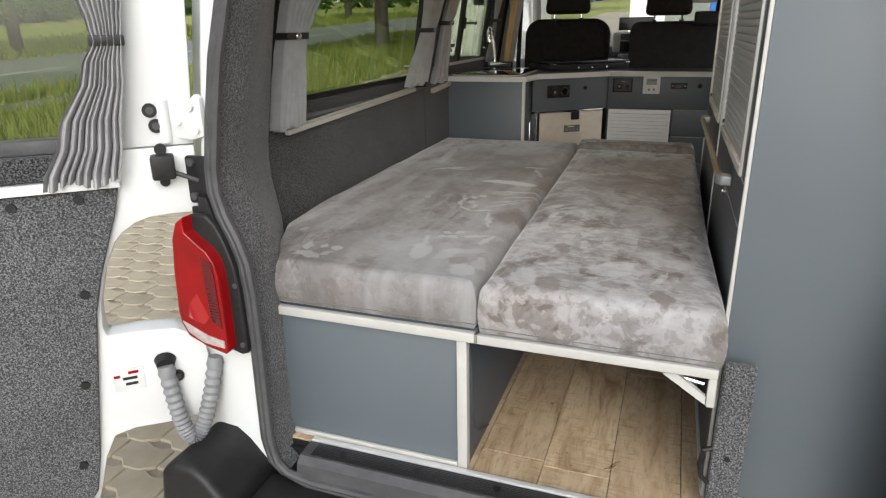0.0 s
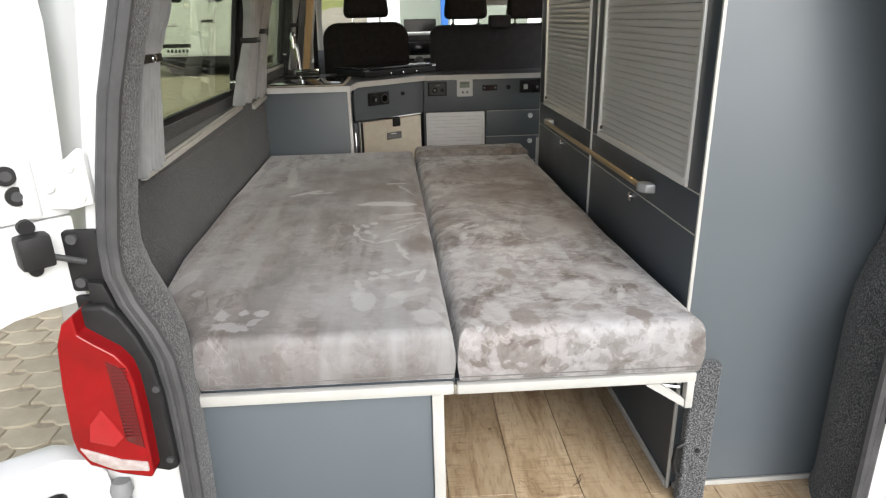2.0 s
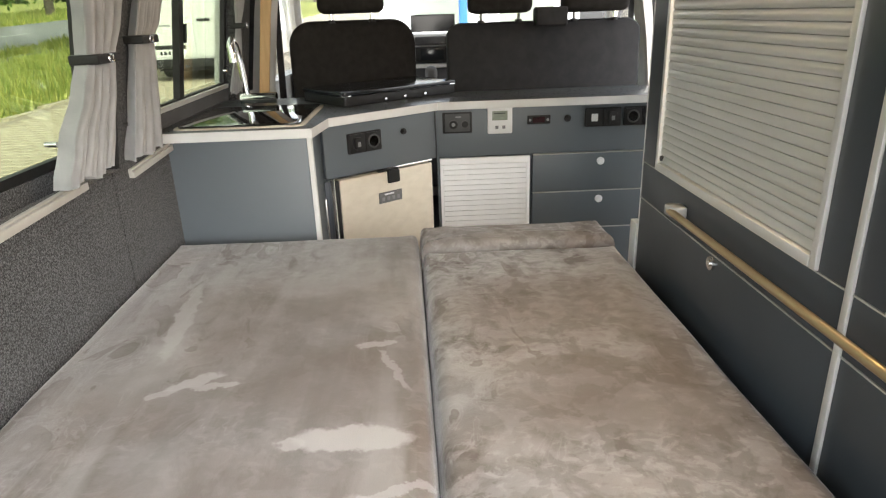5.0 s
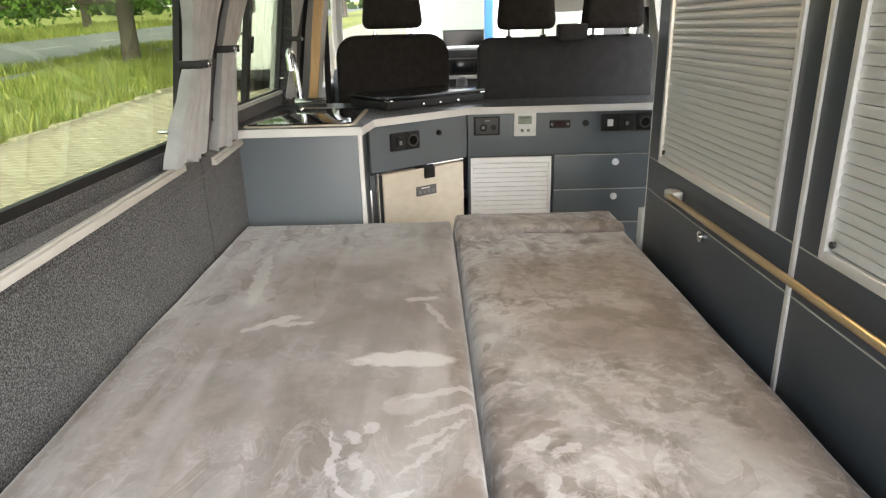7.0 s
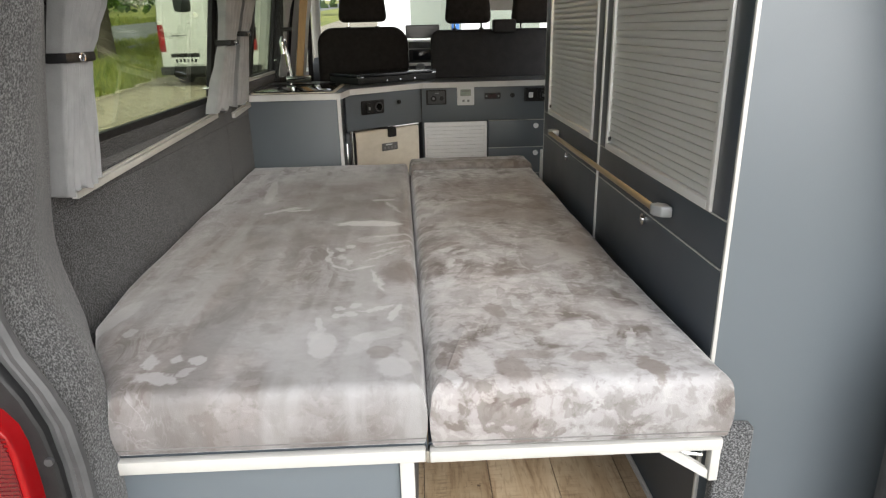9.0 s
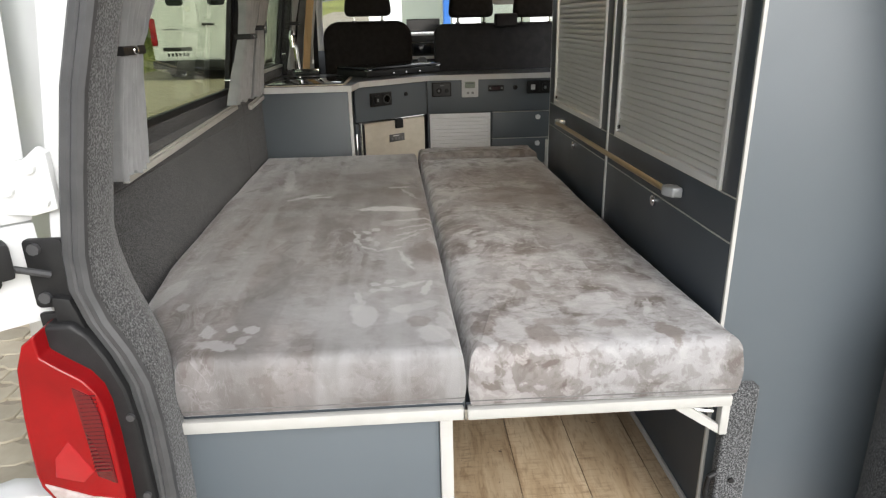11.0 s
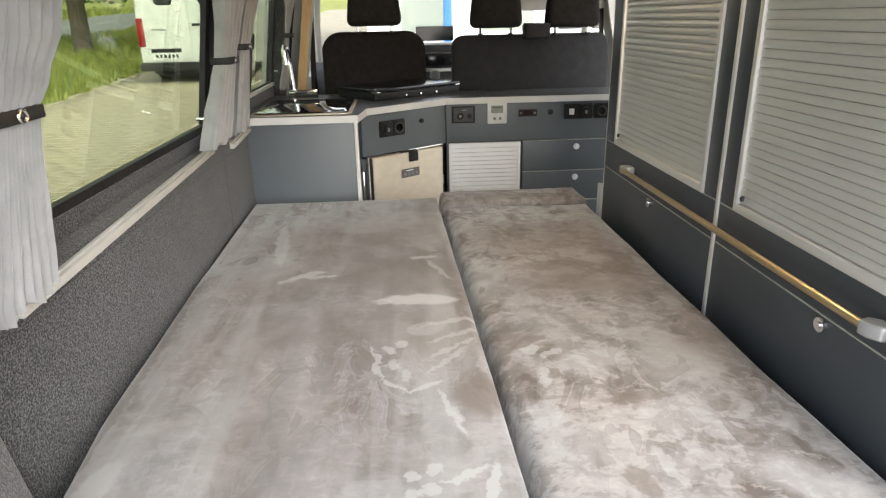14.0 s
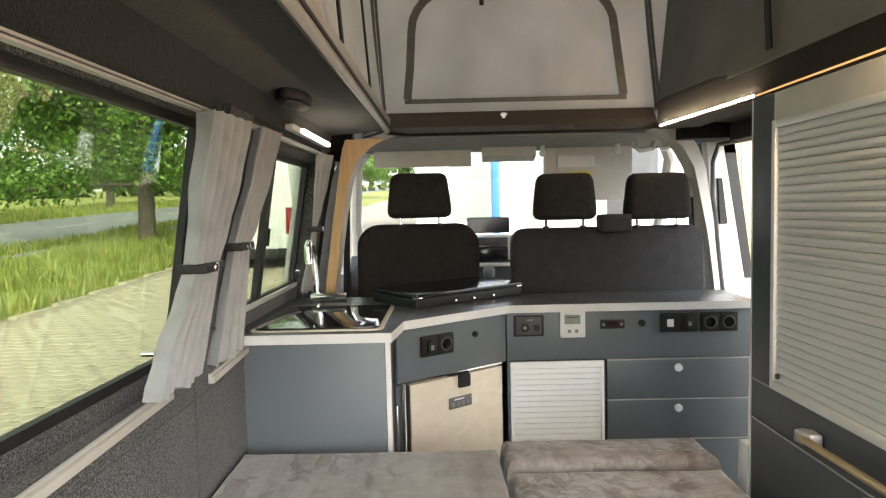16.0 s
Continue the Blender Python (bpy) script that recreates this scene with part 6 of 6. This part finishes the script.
structure("headliner_cab", hexa([(-0.66, 3.2, 2.10), (mx(-0.66), 3.2, 2.10), (mx(-0.66), 3.84, 2.085), (-0.66, 3.84, 2.085)], [(-0.66, 3.2, 2.14), (mx(-0.66), 3.2, 2.14), (mx(-0.66), 3.84, 2.11), (-0.66, 3.84, 2.11)]),
          mat("grey_headliner", (0.22, 0.22, 0.215), (0.27, 0.27, 0.265), 20, 0.9, bscale=200), "grey cab headliner")
structure("roof_cab", hexa([(-0.70, 3.15, 2.15), (mx(-0.70), 3.15, 2.15), (mx(-0.67), 3.86, 2.115), (-0.67, 3.86, 2.115)], [(-0.66, 3.15, 2.19), (mx(-0.66), 3.15, 2.19), (mx(-0.64), 3.88, 2.14), (-0.64, 3.88, 2.14)]), WHITE, "white cab roof")
structure("bonnet", prism([(4.40, 0.4), (4.40, 1.36), (4.63, 1.37), (5.1, 1.18), (5.25, 0.9), (5.28, 0.35)], "x", -0.84, mx(-0.84), 0.03), WHITE, "white van front with bonnet")
structure("floor_cab", box(-0.82, mx(-0.82), 2.85, 4.4, FLOOR - 0.015, FLOOR, 0.002), BLACK, "black cab floor")
dash = thing("dashboard", "dark grey dashboard with radio", "dashboard", (0.1, 4.2, 1.2))
part("body", prism([(4.05, 0.7), (3.98, 1.30), (4.0, 1.46), (4.06, 1.505), (4.62, 1.40), (4.62, 0.7)], "x", -0.78, mx(-0.78), 0.02, 3), DASH, dash)
part("radio", box(-0.06, 0.155, 3.955, 3.99, 1.465, 1.545, 0.006), BLACK, dash)
part("radio_screen", box(-0.03, 0.10, 3.951, 3.955, 1.475, 1.535, 0.002), SCREEN, dash)
part("radio_knob", cyl((0.13, 3.955, 1.50), (0.13, 3.935, 1.50), 0.016, 16, 0.003), CHROME, dash, "chrome volume knob")
part("air_vent", box(-0.06, 0.155, 3.958, 3.992, 1.555, 1.60, 0.005), RUBBER, dash)
part("tray", box(-0.07, 0.165, 3.95, 3.99, 1.43, 1.452, 0.004), ALU, dash)
part("top_shelf", box(-0.12, 0.20, 4.0, 4.25, 1.46, 1.61, 0.02, 3), BEIGE, dash)
tablet = thing("tablet", "dark tablet screen standing on the dashboard", "tablet", (0.045, 4.0, 1.60))
part("case", box(-0.08, 0.17, 3.99, 4.0, 1.625, 1.718, 0.004), BLACK, tablet)
part("screen", box(-0.075, 0.165, 3.987, 3.9895, 1.63, 1.712), SCREEN, tablet)
gear = thing("gear_lever", "black gear lever with round knob", "gear lever", (0.02, 3.6, 1.2))
part("stick", tube([(0.02, 3.75, 1.15), (0.02, 3.62, 1.40)], 0.012, 10), BLACK, gear)
part("knob", box(-0.012, 0.052, 3.58, 3.65, 1.395, 1.465, 0.031, 5), HOSE, gear, "grey round knob")
wheel = thing("steering_wheel", "black round steering wheel behind the driver seat", "steering wheel", (-0.33, 3.85, 1.4))
wm = Matrix.Translation((-0.33, 3.85, 1.42)) @ Matrix.Rotation(radians(60), 4, "X")
part("rim", moved(tube([(0.19 * math.cos(radians(a)), 0.19 * math.sin(radians(a)), 0) for a in range(0, 361, 15)], 0.015, 8), wm), BLACK, wheel)
part("hub", moved(joined(cyl((0, 0, -0.02), (0, 0, 0.015), 0.06, 18, 0.006), box(-0.18, 0.18, -0.018, 0.018, -0.012, 0.0)), wm), BLACK, wheel)
console = thing("overhead_console", "pale grey overhead console at the windscreen", "console", (0.14, 3.6, 2.05))
part("case", hexa([(0.0, 3.62, 2.045), (0.28, 3.62, 2.045), (0.28, 3.72, 2.02), (0.0, 3.72, 2.02)], [(0.0, 3.62, 2.10), (0.28, 3.62, 2.10), (0.28, 3.74, 2.10), (0.0, 3.74, 2.10)]), BEIGE, console)
for x0, x1 in ((-0.58, -0.06), (0.33, 0.80)):
    v = thing("sun_visor", "pale grey folded sun visor", "sun visor", (x0, 3.7, 2.0), "sun visors")
    part("flap", hexa([(x0, 3.70, 2.00 if x0 < 0 else 1.80), (x1, 3.70, 2.00 if x0 < 0 else 1.80), (x1, 3.72, 2.00 if x0 < 0 else 1.80), (x0, 3.72, 2.00 if x0 < 0 else 1.80)], [(x0, 3.68, 2.085), (x1, 3.68, 2.085), (x1, 3.70, 2.085), (x0, 3.70, 2.085)]), BEIGE, v)
    if x0 > 0:
        part("label", box(0.40, 0.60, 3.672, 3.678, 1.98, 2.04), WHITE_PLASTIC, v, "white label")
        part("label", box(0.46, 0.58, 3.672, 3.679, 1.925, 1.955), mat("yellow_label", (0.6, 0.5, 0.04), (0.65, 0.55, 0.06), 10, 0.6), v, "yellow warning label")
        part("label", box(0.50, 0.58, 3.672, 3.679, 1.885, 1.92), WHITE_PLASTIC, v, "white label")
grab = thing("cab_grip", "pale curved grab handle under the cab roof", "grab handle", (0.80, 3.45, 2.05))
part("handle", tube([(0.73, 3.40, 2.09), (0.735, 3.40, 2.055), (0.76, 3.41, 2.04), (0.80, 3.43, 2.045), (0.835, 3.45, 2.05), (0.845, 3.46, 2.08)], 0.013, 10), BEIGE, grab)
for x in (0.31, 0.70):
    solo("visor_hook", joined(cyl((x, 3.6, 2.06), (x, 3.6, 2.10), 0.014, 12, 0.003), cyl((x, 3.585, 2.05), (x, 3.615, 2.05), 0.016, 12, 0.003)), WHITE_PLASTIC, "small white visor hook", "hook", (x, 3.6, 2.06), "visor hooks")


# ---- outside ----
def sheet(x0, x1, y0, y1, dz, nx=1, ny=1):
    return loft([[(x0 + (x1 - x0) * i / nx, y0 + (y1 - y0) * j / ny, ground_z(y0 + (y1 - y0) * j / ny) + dz) for i in range(nx + 1)] for j in range(ny + 1)])


def paving_mat():
    m, nt, b = shader("far_paving")
    v = coords(nt, (1, 1, 1))
    br = nt.nodes.new("ShaderNodeTexBrick")
    nt.links.new(v, br.inputs["Vector"])
    br.inputs["Scale"].default_value = 1.0
    br.inputs["Brick Width"].default_value, br.inputs["Row Height"].default_value = 0.22, 0.138
    br.inputs["Mortar Size"].default_value = 0.006
    br.inputs["Color1"].default_value, br.inputs["Color2"].default_value = (0.33, 0.29, 0.215, 1), (0.41, 0.365, 0.28, 1)
    br.inputs["Mortar"].default_value = (0.2, 0.17, 0.12, 1)
    col = mixc(nt, 1.0, br.outputs[0], ramp(nt, noise_tex(nt, v, 0.8, 5.0), [(0.3, (0.78,) * 3), (0.7, (1.05,) * 3)]), "MULTIPLY")
    nt.links.new(col, b.inputs["Base Color"])
    b.inputs["Roughness"].default_value = 0.9
    bump(nt, b, br.outputs["Fac"], -0.4, 0.004)
    return m


structure("ground", sheet(-260, 200, -120, 420, -0.03), GRASS, "wide green and yellow grass ground")
structure("pavement", joined(sheet(-6.2, 60, -60, -3.2, 0), sheet(-6.2, 60, 14.2, 60, 0), sheet(-0.9, 60, -3.2, 14.2, 0)), paving_mat(), "beige concrete block paving")
structure("pavement_bed", sheet(-6.2, -0.9, -3.2, 14.2, -0.008), SAND, "sandy bed between the paving blocks")
structure("road", sheet(-24, -13.6, -120, 420, -0.012), ASPHALT, "grey asphalt road beyond the grass verge")
structure("footpath", sheet(-12.4, -11.5, -60, 60, -0.015), ASPHALT, "narrow grey path in the grass verge")
for y in range(-30, 90, 6):
    solo("road_line", sheet(-18.6, -18.45, y, y + 3, -0.006), LINE, "white dashed line on the road", "road line", (-18.5, y, ground_z(y)), "road lines", "structure")
solo("kerb_strip", joined(*[box(-6.34, -6.21, y, y + 0.98, ground_z(y) - 0.15, ground_z(y + 0.5) + 0.01, 0.012) for y in range(-10, 40)]), PAVER, "row of concrete kerb stones beside the grass", "kerb", (-6.3, 0, 0), kind="structure")


def cards(name, material, parent, pts, size, flat=0.5, seed=5):
    """Many small four-cornered leaves at the given places."""
    rnd = np.random.default_rng(seed)
    n = len(pts)
    p = np.array(pts)
    a = rnd.normal(size=(n, 3))
    a /= np.linalg.norm(a, axis=1)[:, None]
    b = rnd.normal(size=(n, 3))
    b -= a * (a * b).sum(1)[:, None]
    b /= np.linalg.norm(b, axis=1)[:, None]
    s = (size * rnd.uniform(0.6, 1.3, n))[:, None]
    quad = np.stack([p - a * s, p + b * s * flat, p + a * s, p - b * s * flat], 1).reshape(-1, 3)
    off = np.array(ROOT[parent])
    me = bpy.data.meshes.new(name)
    me.from_pydata(((quad - off) * K).tolist(), [], [(4 * i, 4 * i + 1, 4 * i + 2, 4 * i + 3) for i in range(n)])
    me.materials.append(material)
    ob = new(name, me)
    ob.parent = parent
    ROOT[ob] = ROOT[parent]
    return ob


def tree(x, y, h, r, low, seed, leaves, size):
    rnd = random.Random(seed)
    z = ground_z(y)
    t = thing("tree", "leafy roadside tree with a dark trunk", "tree", (x, y, z), "roadside trees")
    bm = tube([(x, y, z - 0.1), (x + 0.02, y, z + 0.25), (x + 0.05, y, z + h * 0.3), (x + 0.1, y + 0.05, z + h * 0.55), (x + 0.15, y, z + h * 0.9)], [0.38, 0.27, 0.22, 0.14, 0.03], 14)
    tips = []
    for i in range(26):
        a, e = rnd.uniform(0, 6.28), rnd.uniform(-0.1, 1.1)
        s = Vector((x + 0.05, y, z + h * rnd.uniform(0.24, 0.7)))
        L = r * rnd.uniform(0.6, 1.0) * (1.0 - 0.35 * max(0, e))
        m = s + Vector((math.cos(a) * math.cos(e) * L * 0.5, math.sin(a) * math.cos(e) * L * 0.5, math.sin(e) * L * 0.6))
        q = s + Vector((math.cos(a) * math.cos(e) * L, math.sin(a) * math.cos(e) * L, math.sin(e) * L * 0.8 - 0.25 * (e < 0.3)))
        add(bm, tube([s, m, q], [0.085, 0.05, 0.015], 7))
        tips += [m.lerp(q, k) for k in (0.15, 0.45, 0.75, 1.0)]
    part("trunk", bm, BARK, t)
    rng = np.random.default_rng(seed)
    tips = np.array([list(p) for p in tips])
    extra = rng.normal(size=(60, 3))
    extra /= np.linalg.norm(extra, axis=1)[:, None]
    c = np.array([x, y, z + low + (h - low) * 0.5])
    extra = c + extra * np.array([r, r, (h - low) * 0.5]) * rng.uniform(0.72, 1.0, (60, 1))
    hubs = np.vstack([tips, extra])
    pick = rng.integers(0, len(hubs), leaves)
    pts = hubs[pick] + rng.normal(size=(leaves, 3)) * np.array([0.55, 0.55, 0.38]) * rng.uniform(0.5, 1.2, (leaves, 1)) * (r / 4.5)
    pts[:, 2] = np.maximum(pts[:, 2], z + low - 0.4 + rng.uniform(0, 0.8, leaves))
    cards("crown", LEAVES, t, pts, size, 0.55, seed)
    return t


main = tree(-9.9, 20.8, 7.6, 4.7, 1.5, 3, 42000, 0.085)
for x, y, s, rot in ((-26.5, 19.5, 1.0, 1.3), (-27.5, 33, 1.15, 2.2), (-26.0, 8.0, 0.95, 4.0), (-29, 55, 1.3, 3.1), (-10.2, 46, 1.0, 5.0), (-27, -6, 1.1, 0.4), (-10.5, 72, 1.2, 2.0)):
    c = copy_thing(main, Matrix.Translation(W((x, y, ground_z(y)))) @ Matrix.Rotation(rot, 4, "Z"))
    c.scale = (s, s, s)
woods = thing("far_woods", "dense green woods beyond the field", "trees", (-60, 40, 0), kind="stuff")
rng = np.random.default_rng(8)
pts = []
for i in range(130):
    a = i / 130
    cx, cy = -95 + rng.uniform(-12, 12), -60 + 330 * a
    if a > 0.62:
        cx, cy = -95 + 260 * (a - 0.62) / 0.38, 130 + rng.uniform(-10, 10)
    hgt = rng.uniform(5, 11)
    q = rng.normal(size=(70, 3)) * np.array([2.4, 2.4, hgt * 0.26]) + np.array([cx, cy, ground_z(cy) + hgt * 0.48])
    q[:, 2] = np.maximum(q[:, 2], ground_z(cy))
    pts.append(q)
crown = cards("foliage", GREEN_DARK, woods, np.vstack(pts), 1.1, 0.8, 9)
tagged(crown, kind="stuff")


def blades(name, x0, x1, y0, y1, n, h0, h1, w, seed, label):
    rnd = np.random.default_rng(seed)
    x, y = rnd.uniform(x0, x1, n), rnd.uniform(y0, y1, n)
    hh = rnd.uniform(h0, h1, n) * (0.6 + 0.7 * np.abs(np.sin(x * 0.9 + np.cos(y * 0.7))))
    a = rnd.uniform(0, 6.28, n)
    lean = rnd.normal(0, 0.25, (n, 2)) * hh[:, None]
    z = 0.044 * y - 0.05
    v = np.stack([np.stack([x - w * np.cos(a), y - w * np.sin(a), z], 1), np.stack([x + w * np.cos(a), y + w * np.sin(a), z], 1), np.stack([x + lean[:, 0], y + lean[:, 1], z + hh], 1)], 1).reshape(-1, 3)
    me = bpy.data.meshes.new(name)
    me.from_pydata((v * K + np.array([0, 0, Z0])).tolist(), [], [(3 * i, 3 * i + 1, 3 * i + 2) for i in range(n)])
    me.materials.append(BLADES)
    tagged(new(name, me), label, "grass", "", "stuff")


blades("verge_grass", -11.4, -6.3, 2, 34, 26000, 0.10, 0.34, 0.022, 4, "tall sunlit grass on the verge")
blades("roadside_grass", -13.6, -12.4, -2, 40, 6000, 0.10, 0.34, 0.03, 5, "tall grass along the road edge")
blades("meadow_grass", -36, -24, -5, 70, 12000, 0.2, 0.5, 0.06, 6, "yellow-green meadow beyond the road")

# parked white van
AT = Vector((1.06, -2.2, -0.097))
VY = 15.7
gz = ground_z(VY)
pv = thing("parked_van", "white panel van parked on the paving, seen from behind", "van", (-5.5, VY + 2.5, gz))
part("body", prism([(-6.50, gz + 0.32), (-4.46, gz + 0.32), (-4.44, gz + 1.2), (-4.55, gz + 2.35), (-4.72, gz + 2.52), (-6.24, gz + 2.52), (-6.41, gz + 2.35), (-6.52, gz + 1.2)], "y", VY, VY + 5.4, 0.05, 3), WHITE, pv)
for i, (x0, x1) in enumerate(((-6.33, -5.49), (-5.47, -4.63))):
    dd = part("rear_door", prism(rrect(x0, x1, gz + 0.48, gz + 2.38, 0.06), "y", VY - 0.025, VY - 0.001, 0.01), WHITE, pv)
    part("window", prism(rrect(x0 + 0.24, x1 - 0.24, gz + 1.54, gz + 2.0, 0.07), "y", VY - 0.032, VY - 0.026, 0.004), SCREEN, dd, "dark door window")
    part("hinge", box(x0 - 0.03 if i == 0 else x1 - 0.03, x0 + 0.03 if i == 0 else x1 + 0.03, VY - 0.04, VY - 0.005, gz + 1.35, gz + 1.45, 0.01), WHITE, dd)
part("badge", cyl((-5.66, VY - 0.026, gz + 1.48), (-5.66, VY - 0.034, gz + 1.48), 0.055, 20, 0.004), CHROME, pv, "round chrome badge")
part("door_handle", box(-5.40, -5.14, VY - 0.045, VY - 0.026, gz + 1.14, gz + 1.19, 0.01), BLACK, pv)
part("number_plate", box(-6.26, -5.70, VY - 0.036, VY - 0.026, gz + 0.50, gz + 0.625, 0.006), WHITE_PLASTIC, pv)
for i in range(6):
    part("plate_bar", box(-6.20 + i * 0.08, -6.15 + i * 0.08, VY - 0.038, VY - 0.0362, gz + 0.53, gz + 0.60), BLACK, pv)
part("plate_recess", box(-6.28, -5.68, VY - 0.034, VY - 0.0262, gz + 0.635, gz + 0.715, 0.01), BLACK, pv)
part("word_bar", box(-6.22, -5.92, VY - 0.029, VY - 0.026, gz + 1.06, gz + 1.09), HOSE, pv)
for x in (-6.43, -4.53):
    part("tail_light", box(x - 0.075, x + 0.055 if x < -5 else x + 0.075, VY - 0.02, VY + 0.12, gz + 0.75, gz + 1.3, 0.02), RED, pv)
part("bumper", box(-6.52, -4.44, VY - 0.12, VY + 0.2, gz + 0.28, gz + 0.45, 0.04, 3), BLACK, pv)
part("underside", box(-6.3, -4.66, VY + 0.05, VY + 5.2, gz + 0.22, gz + 0.319), BLACK, pv)
for x in (-6.36, -4.6):
    for y in (VY + 0.95, VY + 4.3):
        wz = ground_z(y)
        wh = part("wheel", cyl((x - 0.11, y, wz + 0.34), (x + 0.11, y, wz + 0.34), 0.34, 28, 0.03), RUBBER, pv)
        part("rim", cyl((x - 0.115, y, wz + 0.34), (x + 0.115, y, wz + 0.34), 0.2, 20, 0.01), ALU, wh)

AT = Vector((0, 0, 0))
# pale service building ahead, timber wall beside
BY = 17.0
bz = ground_z(BY)
hall = thing("service_building", "pale building with blue posts and large panes", "building", (3, BY + 3, bz))
part("wall", box(-1.0, 16, BY + 0.02, BY + 7, bz - 0.3, bz + 4.6), PALE_WALL, hall)
part("roof", box(-2.0, 16.4, BY - 1.6, BY + 7.4, bz + 4.61, bz + 5.0, 0.05), PALE_WALL, hall)
for x in (1.0, 5.9, 9.6):
    part("post", box(x - 0.09, x + 0.09, BY - 1.2, BY - 0.9, bz, bz + 4.6, 0.02), BLUE, hall, "blue painted post")
for x in (-0.2, 1.9, 3.9, 6.0, 8.0):
    wd = part("window", box(x, x + 1.5, BY - 0.02, BY + 0.019, bz + 0.6, bz + 3.0, 0.01), PALE_WALL, hall)
    part("pane", box(x + 0.08, x + 1.42, BY - 0.03, BY - 0.021, bz + 0.7, bz + 2.9), SCREEN if x > 3 else LCD, wd)
kiosk = thing("timber_wall", "warm brown timber boarded wall beside the paving", "wall", (4.6, 5.5, 0.2))
for i in range(16):
    part("board", box(2.22 + i * 0.16, 2.375 + i * 0.16, 6.2, 6.24, ground_z(6.2) - 0.05, 3.4, 0.004), TAN, kiosk)
slide = thing("sliding_door_edge", "white edge of the opened sliding door with black latch", "door", (1.27, 2.0, 0.5))
part("panel", box(1.27, 1.33, 0.9, 2.05, 0.5, 2.05, 0.02), WHITE, slide)
jamb = thing("door_jamb", "white painted front jamb of the sliding door opening", "door jamb", (1.2, 3.0, 0.5))
part("post", hexa([(1.07, 3.07, 0.5), (1.27, 3.07, 0.5), (1.27, 3.13, 0.5), (1.07, 3.13, 0.5)], [(0.95, 3.07, 2.04), (1.02, 3.07, 2.04), (1.02, 3.13, 2.04), (0.95, 3.13, 2.04)]), WHITE, jamb)
part("latch", hexa([(1.005, 3.055, 1.68), (1.037, 3.055, 1.68), (1.037, 3.069, 1.68), (1.005, 3.069, 1.68)], [(0.994, 3.055, 1.88), (1.012, 3.055, 1.88), (1.012, 3.069, 1.88), (0.994, 3.069, 1.88)]), BLACK, jamb, "black door latch plate")
part("rubber", tube([(1.082, 3.045, 0.55), (1.033, 3.045, 1.2), (0.990, 3.045, 1.59), (0.982, 3.045, 1.69), (0.966, 3.045, 1.81), (0.966, 3.045, 1.95), (0.99, 3.045, 2.025), (1.12, 3.045, 2.045)], 0.010, 8), RUBBER, jamb)

# ---- floor planks ----
fl = structure("floor", box(-0.86, 1.12, -0.004, 2.84, FLOOR - 0.03, FLOOR - 0.008), BLACK, "oak effect plank floor of the van")
rnd = random.Random(4)
cols = [-0.025 + 0.1755 * i for i in range(-4, 7)]
starts = [(-0.35, 0.12, 0.95, 1.85), (0.0, 0.10, 0.93, 1.7), (0.0, 0.67, 1.5), (0.0, 0.09, 0.9, 1.75)]
for i, x in enumerate(cols):
    if x > 1.09 or x < -0.82:
        continue
    cuts = [c for c in starts[i % 4] if c > 0.0]
    ys = [0.0] + cuts + [2.83]
    for y0, y1 in zip(ys, ys[1:]):
        if y1 - y0 > 0.01:
            part("plank", box(x + 0.0008, min(x + 0.1747, 1.11), y0 + 0.0008, y1 - 0.0008, FLOOR - 0.0079, FLOOR, 0.0012, 1), PLANK, fl)

# ---- paving blocks ----
PW, PH = 0.24, 0.15


def paver_poly():
    w, h, k = PW - 0.006, PH - 0.006, 0.018
    return [(-w / 2, -h / 2 + k), (-w / 4, -h / 2 + k), (-w / 12, -h / 2 - k), (w / 4, -h / 2 - k), (w / 2, -h / 2 + k), (w / 2, h / 2 + k), (w / 4, h / 2 - k), (w / 12, h / 2 - k), (-w / 4, h / 2 + k), (-w / 2, h / 2 + k)]


pave = bpy.data.objects["pavement_bed"]
poly = paver_poly()
base_me = None
rest_v, rest_f = [], []
count = 0
rnd = random.Random(11)
for j in range(int(17.2 / PH)):
    for i in range(int(5.2 / PW)):
        x, y = -0.98 - i * PW - (PW / 2 if j % 2 else 0), -3.1 + j * PH
        if x < -6.1:
            continue
        dz = rnd.uniform(-0.002, 0.002)
        if x > -2.9 and -0.4 < y < 4.2 and count < 300:
            count += 1
            if base_me is None:
                o = part("paver", prism([(p[0], p[1]) for p in poly], "z", -0.03, 0.004, 0.005, 1), PAVER, pave)
                base_me = o.data
            else:
                o = new("paver", base_me)
                o.parent = pave
            o.location = (x * K, y * K, (ground_z(y) + dz) * K)
        else:
            n = len(rest_v)
            z = ground_z(y) + dz
            rest_v += [(x + p[0], y + p[1], z - 0.004) for p in poly] + [(x + p[0] * 0.96, y + p[1] * 0.94, z + 0.004) for p in poly]
            m = len(poly)
            rest_f += [tuple(n + m + k for k in range(m))] + [(n + k, n + (k + 1) % m, n + m + (k + 1) % m, n + m + k) for k in range(m)]
me = bpy.data.meshes.new("pavers")
me.from_pydata([(p[0] * K, p[1] * K, p[2] * K) for p in rest_v], [], rest_f)
me.materials.append(PAVER)
o = new("pavers", me)
o.parent = pave
tagged(o, "beige concrete paving blocks with wavy joints", kind="stuff")
